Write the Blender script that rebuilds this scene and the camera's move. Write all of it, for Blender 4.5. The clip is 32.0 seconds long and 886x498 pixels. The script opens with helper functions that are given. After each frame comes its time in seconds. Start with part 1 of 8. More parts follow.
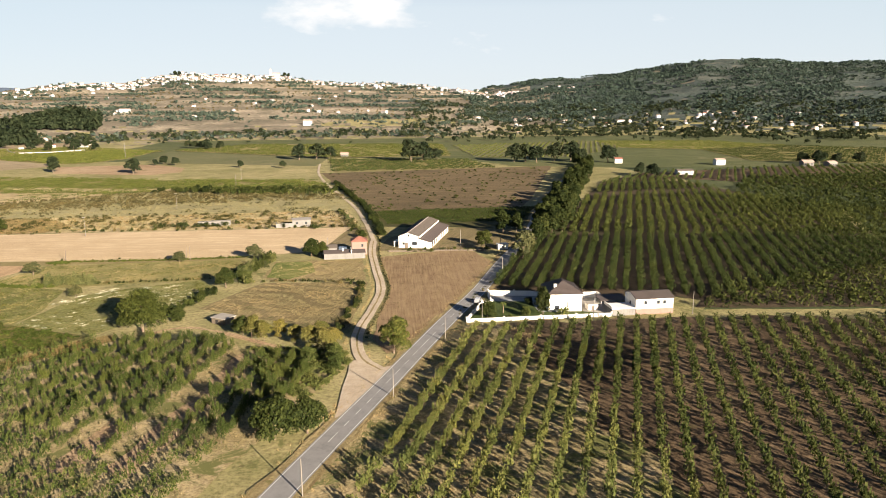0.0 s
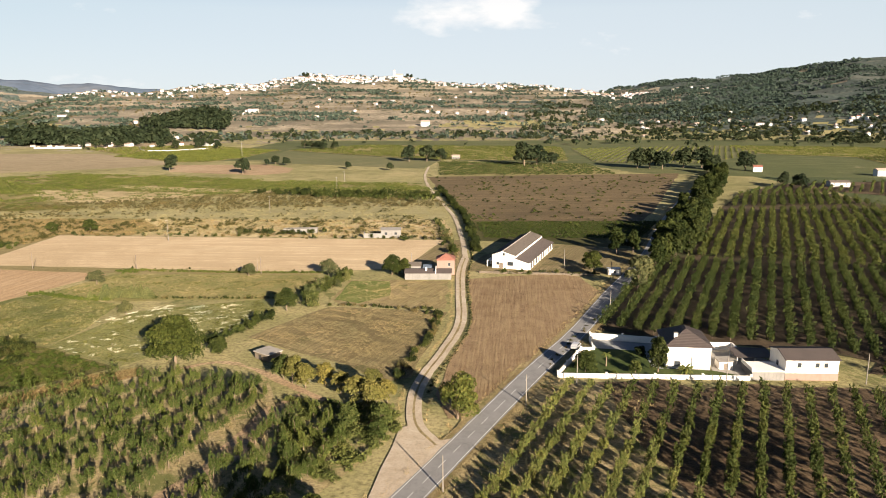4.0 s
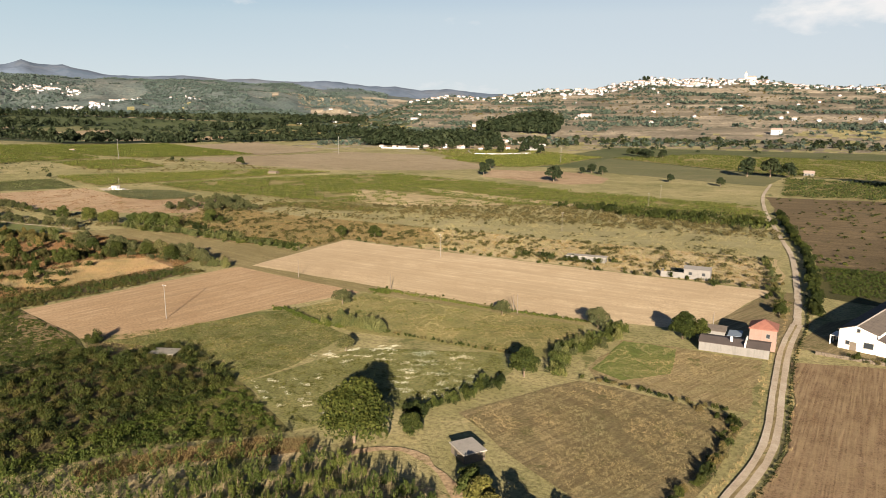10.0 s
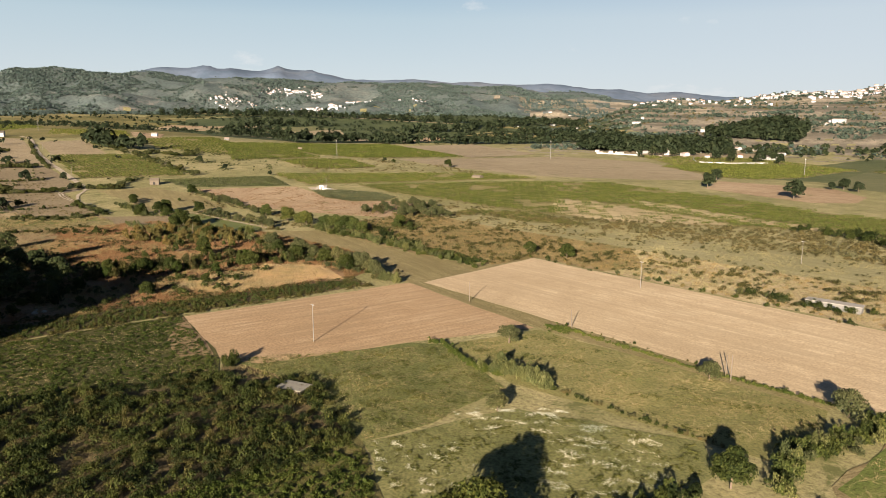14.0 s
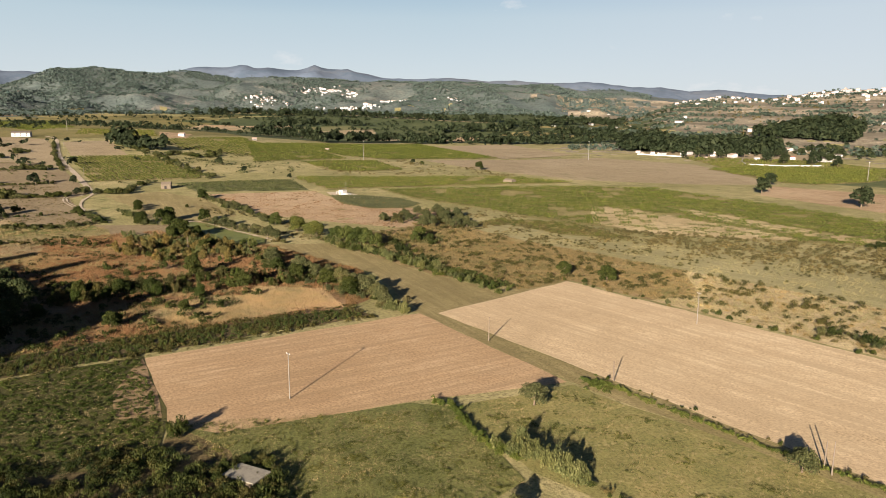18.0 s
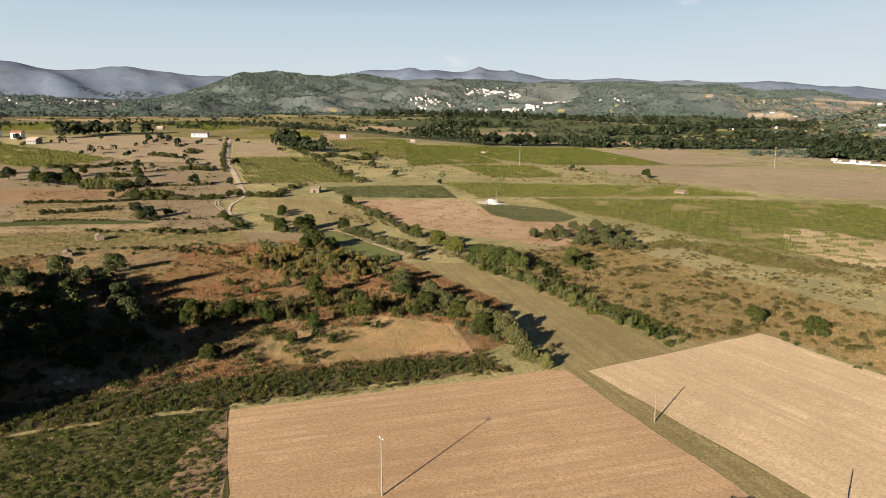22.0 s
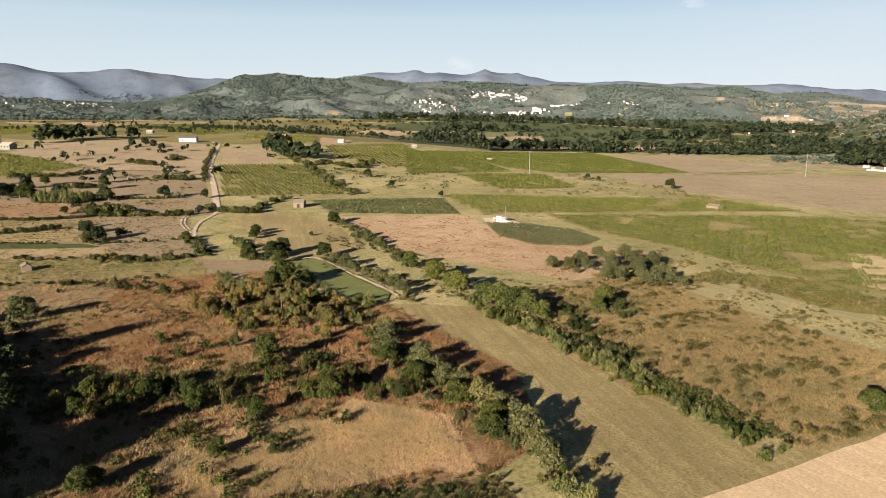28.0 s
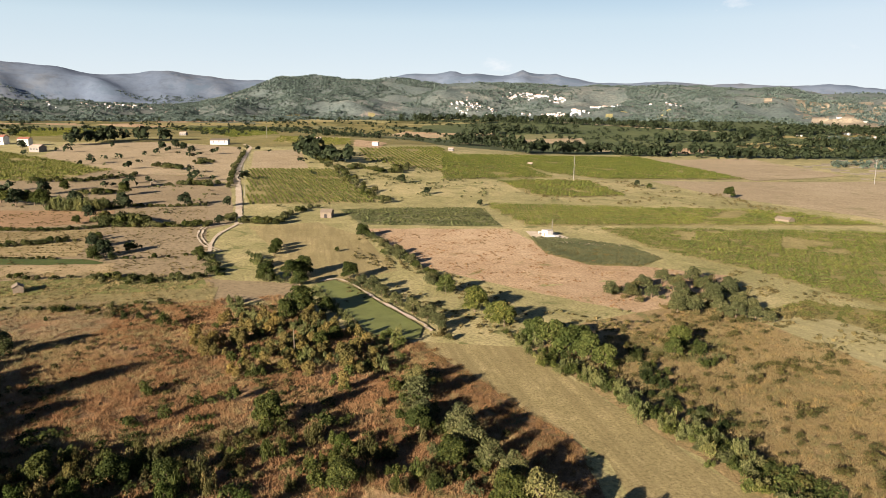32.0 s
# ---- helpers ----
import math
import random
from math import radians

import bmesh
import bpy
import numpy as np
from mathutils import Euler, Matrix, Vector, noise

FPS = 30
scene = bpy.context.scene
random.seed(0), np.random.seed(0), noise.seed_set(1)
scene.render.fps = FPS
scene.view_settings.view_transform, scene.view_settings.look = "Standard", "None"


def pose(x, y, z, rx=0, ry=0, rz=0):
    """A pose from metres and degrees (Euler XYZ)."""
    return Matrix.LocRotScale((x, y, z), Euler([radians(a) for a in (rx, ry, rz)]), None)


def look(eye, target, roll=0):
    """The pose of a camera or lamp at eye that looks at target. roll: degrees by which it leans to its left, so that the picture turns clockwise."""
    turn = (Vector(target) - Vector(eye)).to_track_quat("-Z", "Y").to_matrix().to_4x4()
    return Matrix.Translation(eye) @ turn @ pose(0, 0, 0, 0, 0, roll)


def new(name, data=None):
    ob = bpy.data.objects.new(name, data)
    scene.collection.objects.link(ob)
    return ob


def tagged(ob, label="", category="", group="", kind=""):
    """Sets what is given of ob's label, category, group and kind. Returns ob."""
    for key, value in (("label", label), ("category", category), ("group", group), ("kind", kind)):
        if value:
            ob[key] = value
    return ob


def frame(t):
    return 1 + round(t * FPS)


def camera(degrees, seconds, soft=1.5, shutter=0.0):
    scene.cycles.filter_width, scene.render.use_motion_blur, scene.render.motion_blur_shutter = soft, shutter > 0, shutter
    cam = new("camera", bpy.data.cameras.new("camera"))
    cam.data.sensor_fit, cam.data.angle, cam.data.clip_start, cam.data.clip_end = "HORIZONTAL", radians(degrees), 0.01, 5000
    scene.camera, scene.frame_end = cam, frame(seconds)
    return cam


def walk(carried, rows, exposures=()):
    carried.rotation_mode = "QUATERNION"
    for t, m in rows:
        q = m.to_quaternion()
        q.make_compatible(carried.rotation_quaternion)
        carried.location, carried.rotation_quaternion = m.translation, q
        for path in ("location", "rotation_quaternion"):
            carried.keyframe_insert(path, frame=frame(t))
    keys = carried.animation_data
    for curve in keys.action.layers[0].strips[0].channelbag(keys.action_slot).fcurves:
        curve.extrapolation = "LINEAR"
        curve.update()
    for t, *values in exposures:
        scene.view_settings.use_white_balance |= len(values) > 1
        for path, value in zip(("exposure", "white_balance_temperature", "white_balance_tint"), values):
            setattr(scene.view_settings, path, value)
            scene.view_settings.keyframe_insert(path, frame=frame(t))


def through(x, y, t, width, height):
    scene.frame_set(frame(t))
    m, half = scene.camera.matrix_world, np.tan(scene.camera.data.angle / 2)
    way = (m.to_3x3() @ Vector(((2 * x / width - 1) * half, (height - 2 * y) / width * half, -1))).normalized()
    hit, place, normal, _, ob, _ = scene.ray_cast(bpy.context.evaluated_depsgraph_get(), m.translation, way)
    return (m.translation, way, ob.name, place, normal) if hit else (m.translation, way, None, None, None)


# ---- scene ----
# ------------------------------------------------------------------ camera
cam = camera(63.77, 32.0, soft=0.85)
# seconds, x, y, z, turn to the left from north, tilt, roll
PATH = [
    (0, 0.00, 0.00, 65.25, 0.003, -11.784, -0.450),
    (1, 2.23, 10.16, 65.17, 1.434, -11.782, -0.418),
    (2, 4.25, 20.75, 65.10, 3.406, -11.750, -0.415),
    (2.5, 5.13, 26.06, 64.90, 4.548, -11.718, -0.325),
    (4.5, 7.79, 48.31, 63.92, 11.853, -11.571, -0.338),
    (6, 8.80, 63.62, 63.95, 18.382, -11.459, -0.443),
    (7.5, 7.96, 79.23, 63.99, 24.508, -11.345, -0.383),
    (9, 5.11, 94.29, 63.84, 30.545, -11.248, -0.151),
    (10.5, 0.83, 109.46, 63.59, 39.228, -11.112, 0.022),
    (12, -5.37, 123.66, 63.34, 47.516, -11.014, 0.269),
    (13, -10.83, 132.71, 63.25, 51.822, -10.979, 0.292),
    (14.5, -20.41, 144.72, 63.49, 53.857, -10.962, 0.322),
    (16.5, -35.34, 159.89, 63.52, 54.462, -11.017, 0.250),
    (18, -47.16, 170.46, 63.83, 56.549, -11.060, 0.229),
    (19, -55.53, 177.07, 64.24, 59.554, -11.070, 0.210),
    (20.5, -68.93, 186.86, 64.61, 64.469, -11.056, 0.229),
    (22, -83.55, 195.27, 64.81, 69.429, -11.012, 0.208),
    (23, -93.11, 200.55, 64.80, 71.467, -10.974, 0.290),
    (24.5, -107.87, 206.96, 65.03, 71.062, -10.869, 0.248),
    (25.5, -117.95, 211.26, 65.19, 70.703, -10.831, 0.149),
    (27.5, -137.46, 218.40, 64.93, 70.013, -10.771, 0.242),
    (28, -142.43, 219.84, 65.12, 69.836, -10.775, 0.240),
    (29.5, -156.63, 224.26, 65.88, 70.797, -10.765, 0.246),
    (31, -170.58, 228.31, 65.78, 72.285, -10.700, 0.246),
    (32, -180.21, 231.10, 65.83, 72.702, -10.687, 0.252),
]
walk(cam, [(t, pose(x, y, z, 90 + tilt, 0, turn) @ pose(0, 0, 0, 0, 0, roll)) for t, x, y, z, turn, tilt, roll in PATH],
     exposures=[(0, 2.1, 6420, 10), (4, 2.04, 6420, 10), (9, 1.86, 6420, 10), (14, 1.83, 6400, 10.5), (23, 1.88, 6420, 12), (28, 2.03, 6430, 12.5), (32, 2.12, 6430, 12.5)])

# ------------------------------------------------------------------ light
SUN_EL = 16.0
SUN_WAY = (0.592, -0.806)          # level way from the place to the sun
world = bpy.data.worlds.new("sky")
scene.world = world
world.use_nodes = True
wn, wl = world.node_tree.nodes, world.node_tree.links
sky = wn.new("ShaderNodeTexSky")
sky.sky_type, sky.sun_disc = "NISHITA", False
sky.sun_elevation, sky.sun_rotation = radians(SUN_EL), math.atan2(SUN_WAY[0], SUN_WAY[1])
sky.air_density, sky.dust_density, sky.ozone_density = 0.75, 0.3, 2.0
wn["Background"].inputs["Strength"].default_value = 0.052
# thin high haze and a few soft clouds over the clear sky
clear = wn.new("ShaderNodeMix")         # a deep blue upper sky
clear.data_type, clear.blend_type = "RGBA", "MULTIPLY"
clear.inputs[0].default_value = 1.0
clear.inputs[7].default_value = (0.4, 0.4, 0.43, 1)
wl.new(sky.outputs["Color"], clear.inputs[6])
haze = wn.new("ShaderNodeMix")
haze.data_type = "RGBA"
wl.new(clear.outputs[2], haze.inputs[6])
co = wn.new("ShaderNodeTexCoord")
up = wn.new("ShaderNodeSeparateXYZ")
wl.new(co.outputs["Generated"], up.inputs[0])
thin = wn.new("ShaderNodeValToRGB")          # the haze lies low and thins upwards
thin.color_ramp.elements[0].position, thin.color_ramp.elements[0].color = 0.12, (0.88, 0.88, 0.88, 1)
thin.color_ramp.elements[1].position, thin.color_ramp.elements[1].color = 0.26, (0.0, 0.0, 0.0, 1)
wl.new(up.outputs["Z"], thin.inputs["Fac"])
wl.new(thin.outputs["Color"], haze.inputs[0])
veil = wn.new("ShaderNodeValToRGB")          # whitish at the horizon, pale blue above
for k, (at_z, tone) in enumerate(((0.0, (3.95, 4.2, 4.25)), (0.06, (3.5, 3.95, 4.1)), (0.15, (2.75, 3.5, 3.8)))):
    e = veil.color_ramp.elements[k] if k < 2 else veil.color_ramp.elements.new(at_z)
    e.position, e.color = at_z, (*tone, 1)
wl.new(up.outputs["Z"], veil.inputs["Fac"])
pale = wn.new("ShaderNodeMix")               # paler over the northern hills
pale.data_type = "RGBA"
pale.inputs[7].default_value = (3.75, 4.0, 4.15, 1)
north = wn.new("ShaderNodeMapRange")
north.inputs["From Min"].default_value, north.inputs["From Max"].default_value = 0.55, 1.0
north.inputs["To Max"].default_value = 0.75
wl.new(up.outputs["Y"], north.inputs["Value"])
wl.new(north.outputs["Result"], pale.inputs[0])
wl.new(veil.outputs["Color"], pale.inputs[6])
wl.new(pale.outputs[2], haze.inputs[7])
# one bank of soft clouds over the town, and faint wisps
def world_math(op, a, b=None):
    n = wn.new("ShaderNodeMath")
    n.operation = op
    for sock, v in zip(n.inputs, (a, b)):
        if v is None:
            continue
        if isinstance(v, (int, float)):
            sock.default_value = v
        else:
            wl.new(v, sock)
    return n.outputs[0]


mp = wn.new("ShaderNodeMapping")
mp.inputs["Scale"].default_value = (5.0, 5.0, 13.0)
wl.new(co.outputs["Generated"], mp.inputs["Vector"])
cn = wn.new("ShaderNodeTexNoise")
cn.inputs["Scale"].default_value, cn.inputs["Detail"].default_value, cn.inputs["Roughness"].default_value = 1.9, 7, 0.58
wl.new(mp.outputs["Vector"], cn.inputs["Vector"])
off_x = world_math("DIVIDE", world_math("SUBTRACT", up.outputs["X"], -0.115), 0.15)
off_z = world_math("DIVIDE", world_math("SUBTRACT", up.outputs["Z"], 0.118), 0.034)
near_bank = world_math("SUBTRACT", 1.0, world_math("ADD", world_math("MULTIPLY", off_x, off_x), world_math("MULTIPLY", off_z, off_z)))
near_bank = world_math("MAXIMUM", near_bank, -0.45)
cr = wn.new("ShaderNodeValToRGB")
cr.color_ramp.elements[0].position, cr.color_ramp.elements[1].position = 0.56, 0.76
wl.new(world_math("ADD", cn.outputs["Fac"], world_math("MULTIPLY", near_bank, 0.2)), cr.inputs["Fac"])
north_side = world_math("GREATER_THAN", up.outputs["Y"], 0.3)
low = wn.new("ShaderNodeMath")
low.operation = "MULTIPLY"
wl.new(world_math("MULTIPLY", cr.outputs["Color"], north_side), low.inputs[0])
wl.new(thin.outputs["Color"], low.inputs[1])
clouds = wn.new("ShaderNodeMix")
clouds.data_type = "RGBA"
clouds.inputs[7].default_value = (5.0, 4.85, 4.7, 1)
wl.new(low.outputs[0], clouds.inputs[0])
wl.new(haze.outputs[2], clouds.inputs[6])
wl.new(clouds.outputs[2], wn["Background"].inputs["Color"])
sun = new("sun", bpy.data.lights.new("sun", "SUN"))
sun.data.energy, sun.data.angle, sun.data.color = 5.0, radians(0.6), (1.0, 0.835, 0.65)
sun.matrix_world = look((0, 0, 0), (-SUN_WAY[0], -SUN_WAY[1], -math.tan(radians(SUN_EL))))
# ------------------------------------------------------------------ materials
def nodes_of(name):
    m = bpy.data.materials.new(name)
    m.use_nodes = True
    nt = m.node_tree
    return m, nt, nt.nodes["Principled BSDF"]


def noise_node(nt, vec, scale, detail=4.0, rough=0.6, distortion=0.0):
    n = nt.nodes.new("ShaderNodeTexNoise")
    n.inputs["Scale"].default_value, n.inputs["Detail"].default_value = scale, detail
    n.inputs["Roughness"].default_value, n.inputs["Distortion"].default_value = rough, distortion
    if vec:
        nt.links.new(vec, n.inputs["Vector"])
    return n.outputs["Fac"]


def ramp(nt, fac, stops):
    r = nt.nodes.new("ShaderNodeValToRGB")
    els = r.color_ramp.elements
    while len(els) < len(stops):
        els.new(0.5)
    for e, (p, c) in zip(els, stops):
        e.position, e.color = p, (*c, 1) if len(c) == 3 else c
    nt.links.new(fac, r.inputs["Fac"])
    return r.outputs["Color"]


def mix(nt, fac, a, b, blend="MIX"):
    n = nt.nodes.new("ShaderNodeMix")
    n.data_type, n.blend_type = "RGBA", blend
    for sock, v in ((n.inputs[0], fac), (n.inputs[6], a), (n.inputs[7], b)):
        if isinstance(v, (int, float)):
            sock.default_value = v
        elif isinstance(v, tuple):
            sock.default_value = (*v, 1)
        else:
            nt.links.new(v, sock)
    return n.outputs[2]


def maths(nt, op, a, b=0.0):
    n = nt.nodes.new("ShaderNodeMath")
    n.operation = op
    for sock, v in zip(n.inputs, (a, b)):
        if isinstance(v, (int, float)):
            sock.default_value = v
        else:
            nt.links.new(v, sock)
    return n.outputs[0]


def place_vec(nt, turn=0.0, stretch=(1, 1, 1)):
    g = nt.nodes.new("ShaderNodeNewGeometry")
    mp = nt.nodes.new("ShaderNodeMapping")
    mp.inputs["Scale"].default_value = stretch
    if turn:                                    # turned first, then stretched
        tm = nt.nodes.new("ShaderNodeMapping")
        tm.inputs["Rotation"].default_value = (0, 0, radians(turn))
        nt.links.new(g.outputs["Position"], tm.inputs["Vector"])
        nt.links.new(tm.outputs["Vector"], mp.inputs["Vector"])
    else:
        nt.links.new(g.outputs["Position"], mp.inputs["Vector"])
    return mp.outputs["Vector"]


def bump(nt, bsdf, height, strength=0.5, dist=0.1):
    b = nt.nodes.new("ShaderNodeBump")
    b.inputs["Strength"].default_value, b.inputs["Distance"].default_value = strength, dist
    nt.links.new(height, b.inputs["Height"])
    nt.links.new(b.outputs["Normal"], bsdf.inputs["Normal"])


def soil(name, cols, big=0.02, mid=0.12, fine=1.2, rows=None, row_cols=None, row_amount=0.5, relief=0.25, patch=None, k=0.5, terrace=0.0, grain=1.0):
    """Ground cover: three colours over wide and fine noise. rows: (turn in degrees, metres between rows); patch: a colour in spots."""
    k *= 1.1
    cols = [tuple(k * c for c in q) for q in cols]
    row_cols = row_cols and tuple(k * c for c in row_cols)
    m, nt, bsdf = nodes_of(name)
    vec = place_vec(nt)
    wide = noise_node(nt, vec, big, 5, 0.6, 0.4)
    middle = noise_node(nt, vec, mid, 6, 0.7, 0.3)
    small = noise_node(nt, vec, fine, 5, 0.75)
    col = ramp(nt, maths(nt, "ADD", maths(nt, "MULTIPLY", wide, 0.5), maths(nt, "MULTIPLY", middle, 0.5)),
               [(0.36, cols[0]), (0.5, cols[1]), (0.62, cols[2])])
    dark = ramp(nt, small, [(0.34, (0.48, 0.46, 0.42)), (0.52, (1, 1, 1)), (0.68, (1.28, 1.25, 1.16))])
    col = mix(nt, grain, col, dark, "MULTIPLY")
    height = small
    if rows:
        rv = place_vec(nt, rows[0], (1 / rows[1], 0.035 / rows[1], 1))
        w = noise_node(nt, rv, 1.0, 3, 0.6, 0.15)
        f = maths(nt, "MULTIPLY", ramp(nt, w, [(0.38, (0, 0, 0)), (0.62, (1, 1, 1))]), row_amount * 1.8)
        f = maths(nt, "MULTIPLY", f, ramp(nt, middle, [(0.3, (0.3,) * 3), (0.6, (1,) * 3)]))
        col = mix(nt, f, col, row_cols)
        height = maths(nt, "ADD", small, maths(nt, "MULTIPLY", w, 0.8))
    if patch:
        pn = noise_node(nt, vec, patch[1], 6, 0.75, 0.6)
        col = mix(nt, ramp(nt, pn, [(patch[2], (0, 0, 0)), (patch[2] + 0.07, (1, 1, 1))]), col, tuple(k * c for c in patch[0]))
    if terrace:
        tv = place_vec(nt, 0, (0.0016, 0.0016, 1 / terrace))
        tn = noise_node(nt, tv, 1.0, 2, 0.5, 0.3)
        col = mix(nt, ramp(nt, tn, [(0.46, (0, 0, 0)), (0.54, (0.75,) * 3)]), col, tuple(0.75 * c for c in cols[0]))
    nt.links.new(col, bsdf.inputs["Base Color"])
    bsdf.inputs["Roughness"].default_value = 0.95
    bsdf.inputs["Specular IOR Level"].default_value = 0.15
    bump(nt, bsdf, height, 0.8, relief)
    return m


def leaves(name, dark, mid, light, rough=0.7, shine=0.06, through=0.16, k=0.62):
    """Foliage: the tint varies leaf by leaf and plant by plant, with some light let through."""
    dark, mid, light = (tuple(k * c for c in q) for q in (dark, mid, light))
    m, nt, bsdf = nodes_of(name)
    g = nt.nodes.new("ShaderNodeNewGeometry")
    o = nt.nodes.new("ShaderNodeObjectInfo")
    base = ramp(nt, g.outputs["Random Per Island"], [(0.0, dark), (0.5, mid), (1.0, light)])
    tint = ramp(nt, o.outputs["Random"], [(0.0, (0.75, 0.8, 0.75)), (0.5, (1, 1, 1)), (1.0, (1.22, 1.14, 1.0))])
    patch = ramp(nt, noise_node(nt, place_vec(nt), 0.07, 3), [(0.35, (0.75, 0.8, 0.75)), (0.65, (1.2, 1.12, 1.0))])
    col = mix(nt, 1.0, mix(nt, 1.0, base, tint, "MULTIPLY"), patch, "MULTIPLY")
    nt.links.new(col, bsdf.inputs["Base Color"])
    bsdf.inputs["Roughness"].default_value, bsdf.inputs["Specular IOR Level"].default_value = rough, shine
    t = nt.nodes.new("ShaderNodeBsdfTranslucent")
    nt.links.new(mix(nt, 1.0, col, (1.0, 1.05, 0.75), "MULTIPLY"), t.inputs["Color"])
    ms = nt.nodes.new("ShaderNodeMixShader")
    ms.inputs[0].default_value = through
    nt.links.new(bsdf.outputs[0], ms.inputs[1])
    nt.links.new(t.outputs[0], ms.inputs[2])
    nt.links.new(ms.outputs[0], nt.nodes["Material Output"].inputs["Surface"])
    return m


def plain(name, col, var=0.25, scale=0.8, rough=0.8, metal=0.0, streak=0.0, relief=0.03):
    """Painted, plastered or bare surfaces, with stains at two scales and faint runs down the wall."""
    m, nt, bsdf = nodes_of(name)
    vec = place_vec(nt)
    a = noise_node(nt, vec, scale, 6, 0.65)
    b = noise_node(nt, vec, scale * 9, 4, 0.7)
    f = maths(nt, "ADD", maths(nt, "MULTIPLY", a, 0.65), maths(nt, "MULTIPLY", b, 0.35))
    lo, hi = tuple(c * (1 - var) for c in col), tuple(min(1, c * (1 + var * 0.5)) for c in col)
    out = ramp(nt, f, [(0.33, lo), (0.5, col), (0.68, hi)])
    if streak:
        s = noise_node(nt, place_vec(nt, 0, (2.2, 2.2, 0.18)), 1.0, 4, 0.6)
        out = mix(nt, maths(nt, "MULTIPLY", ramp(nt, s, [(0.52, (0, 0, 0)), (0.72, (1, 1, 1))]), streak), out, tuple(c * 0.45 for c in col))
    nt.links.new(out, bsdf.inputs["Base Color"])
    bsdf.inputs["Roughness"].default_value, bsdf.inputs["Metallic"].default_value = rough, metal
    bump(nt, bsdf, b, 0.4, relief)
    if "water" in name:
        bsdf.inputs["Specular IOR Level"].default_value = 0.03
    return m


def brush(name, cols, scale=0.05, k=0.62):
    """Weeds whose colour drifts from patch to patch, each blade a little apart from its neighbours."""
    m, nt, bsdf = nodes_of(name)
    g = nt.nodes.new("ShaderNodeNewGeometry")
    drift = noise_node(nt, place_vec(nt), scale, 5, 0.65, 0.5)
    f = maths(nt, "ADD", drift, maths(nt, "MULTIPLY", maths(nt, "SUBTRACT", g.outputs["Random Per Island"], 0.5), 0.16))
    stops = [(0.32 + 0.36 * i / (len(cols) - 1), tuple(k * c for c in q)) for i, q in enumerate(cols)]
    nt.links.new(ramp(nt, f, stops), bsdf.inputs["Base Color"])
    bsdf.inputs["Roughness"].default_value, bsdf.inputs["Specular IOR Level"].default_value = 0.85, 0.05
    return m


M_GROUND = soil("dry_grassland", [(0.292, 0.278, 0.112), (0.432, 0.389, 0.179), (0.594, 0.51, 0.263)], 0.012, 0.07, 0.9, patch=((0.205, 0.209, 0.073), 0.05, 0.57))
M_HILL = soil("terraced_hillside", [(0.265, 0.233, 0.173), (0.423, 0.366, 0.272), (0.635, 0.535, 0.402)], 0.005, 0.025, 0.14, patch=((0.137, 0.129, 0.079), 0.014, 0.55), relief=2.0, terrace=9.0)
# The next three carry distance haze in their colours, bluer the farther off.
M_WOODHILL = soil("hazy_wooded_hillside", [(0.074, 0.101, 0.098), (0.103, 0.133, 0.117), (0.164, 0.179, 0.154)], 0.003, 0.014, 0.1, patch=((0.267, 0.248, 0.205), 0.004, 0.59), relief=3.0)
M_FARHILL = soil("hazy_far_mountain", [(0.145, 0.195, 0.283), (0.167, 0.216, 0.297), (0.201, 0.233, 0.283)], 0.0012, 0.004, 0.015, patch=((0.129, 0.179, 0.25), 0.005, 0.53), relief=2.0, grain=0.4)
M_WESTHILL = soil("hazy_western_hillside", [(0.107, 0.145, 0.143), (0.15, 0.185, 0.176), (0.233, 0.25, 0.226)], 0.003, 0.012, 0.09, patch=((0.349, 0.32, 0.275), 0.006, 0.6), relief=3.0, grain=0.9)
M_STUBBLE = soil("harvested_stubble", [(0.699, 0.529, 0.324), (0.848, 0.652, 0.411), (1.003, 0.794, 0.519)], 0.018, 0.1, 1.6, rows=(85, 2.4), row_cols=(0.597, 0.456, 0.28), row_amount=0.38, relief=0.06, grain=0.75)
M_STUBBLE2 = soil("reddish_stubble", [(0.548, 0.367, 0.205), (0.668, 0.463, 0.268), (0.806, 0.582, 0.355)], 0.018, 0.1, 1.6, rows=(3, 2.2), row_cols=(0.416, 0.288, 0.163), row_amount=0.36, relief=0.06, grain=0.75)
M_TERRED = soil("terrace_bare_earth", [(0.373, 0.235, 0.127), (0.454, 0.296, 0.166), (0.548, 0.372, 0.22)], 0.018, 0.1, 1.6, rows=(3, 2.2), row_cols=(0.283, 0.184, 0.101), row_amount=0.36, relief=0.06, grain=0.75)
M_TAN = soil("dull_tan_stubble", [(0.40, 0.315, 0.195), (0.495, 0.395, 0.25), (0.59, 0.48, 0.315)], 0.008, 0.05, 0.6, patch=((0.33, 0.28, 0.15), 0.03, 0.58), rows=(60, 6.0), row_cols=(0.42, 0.34, 0.205), row_amount=0.3, relief=0.15)
M_TERRACE = soil("terrace_dry_grass", [(0.3, 0.233, 0.14), (0.371, 0.292, 0.18), (0.443, 0.355, 0.227)], 0.008, 0.05, 0.6, patch=((0.247, 0.207, 0.108), 0.03, 0.58), rows=(60, 6.0), row_cols=(0.315, 0.252, 0.148), row_amount=0.3, relief=0.15)
M_PLOUGH = soil("ploughed_earth", [(0.255, 0.167, 0.092), (0.326, 0.22, 0.128), (0.405, 0.286, 0.172)], 0.03, 0.2, 2.2, rows=(-4, 0.55), row_cols=(0.458, 0.334, 0.185), row_amount=0.55, relief=0.2)
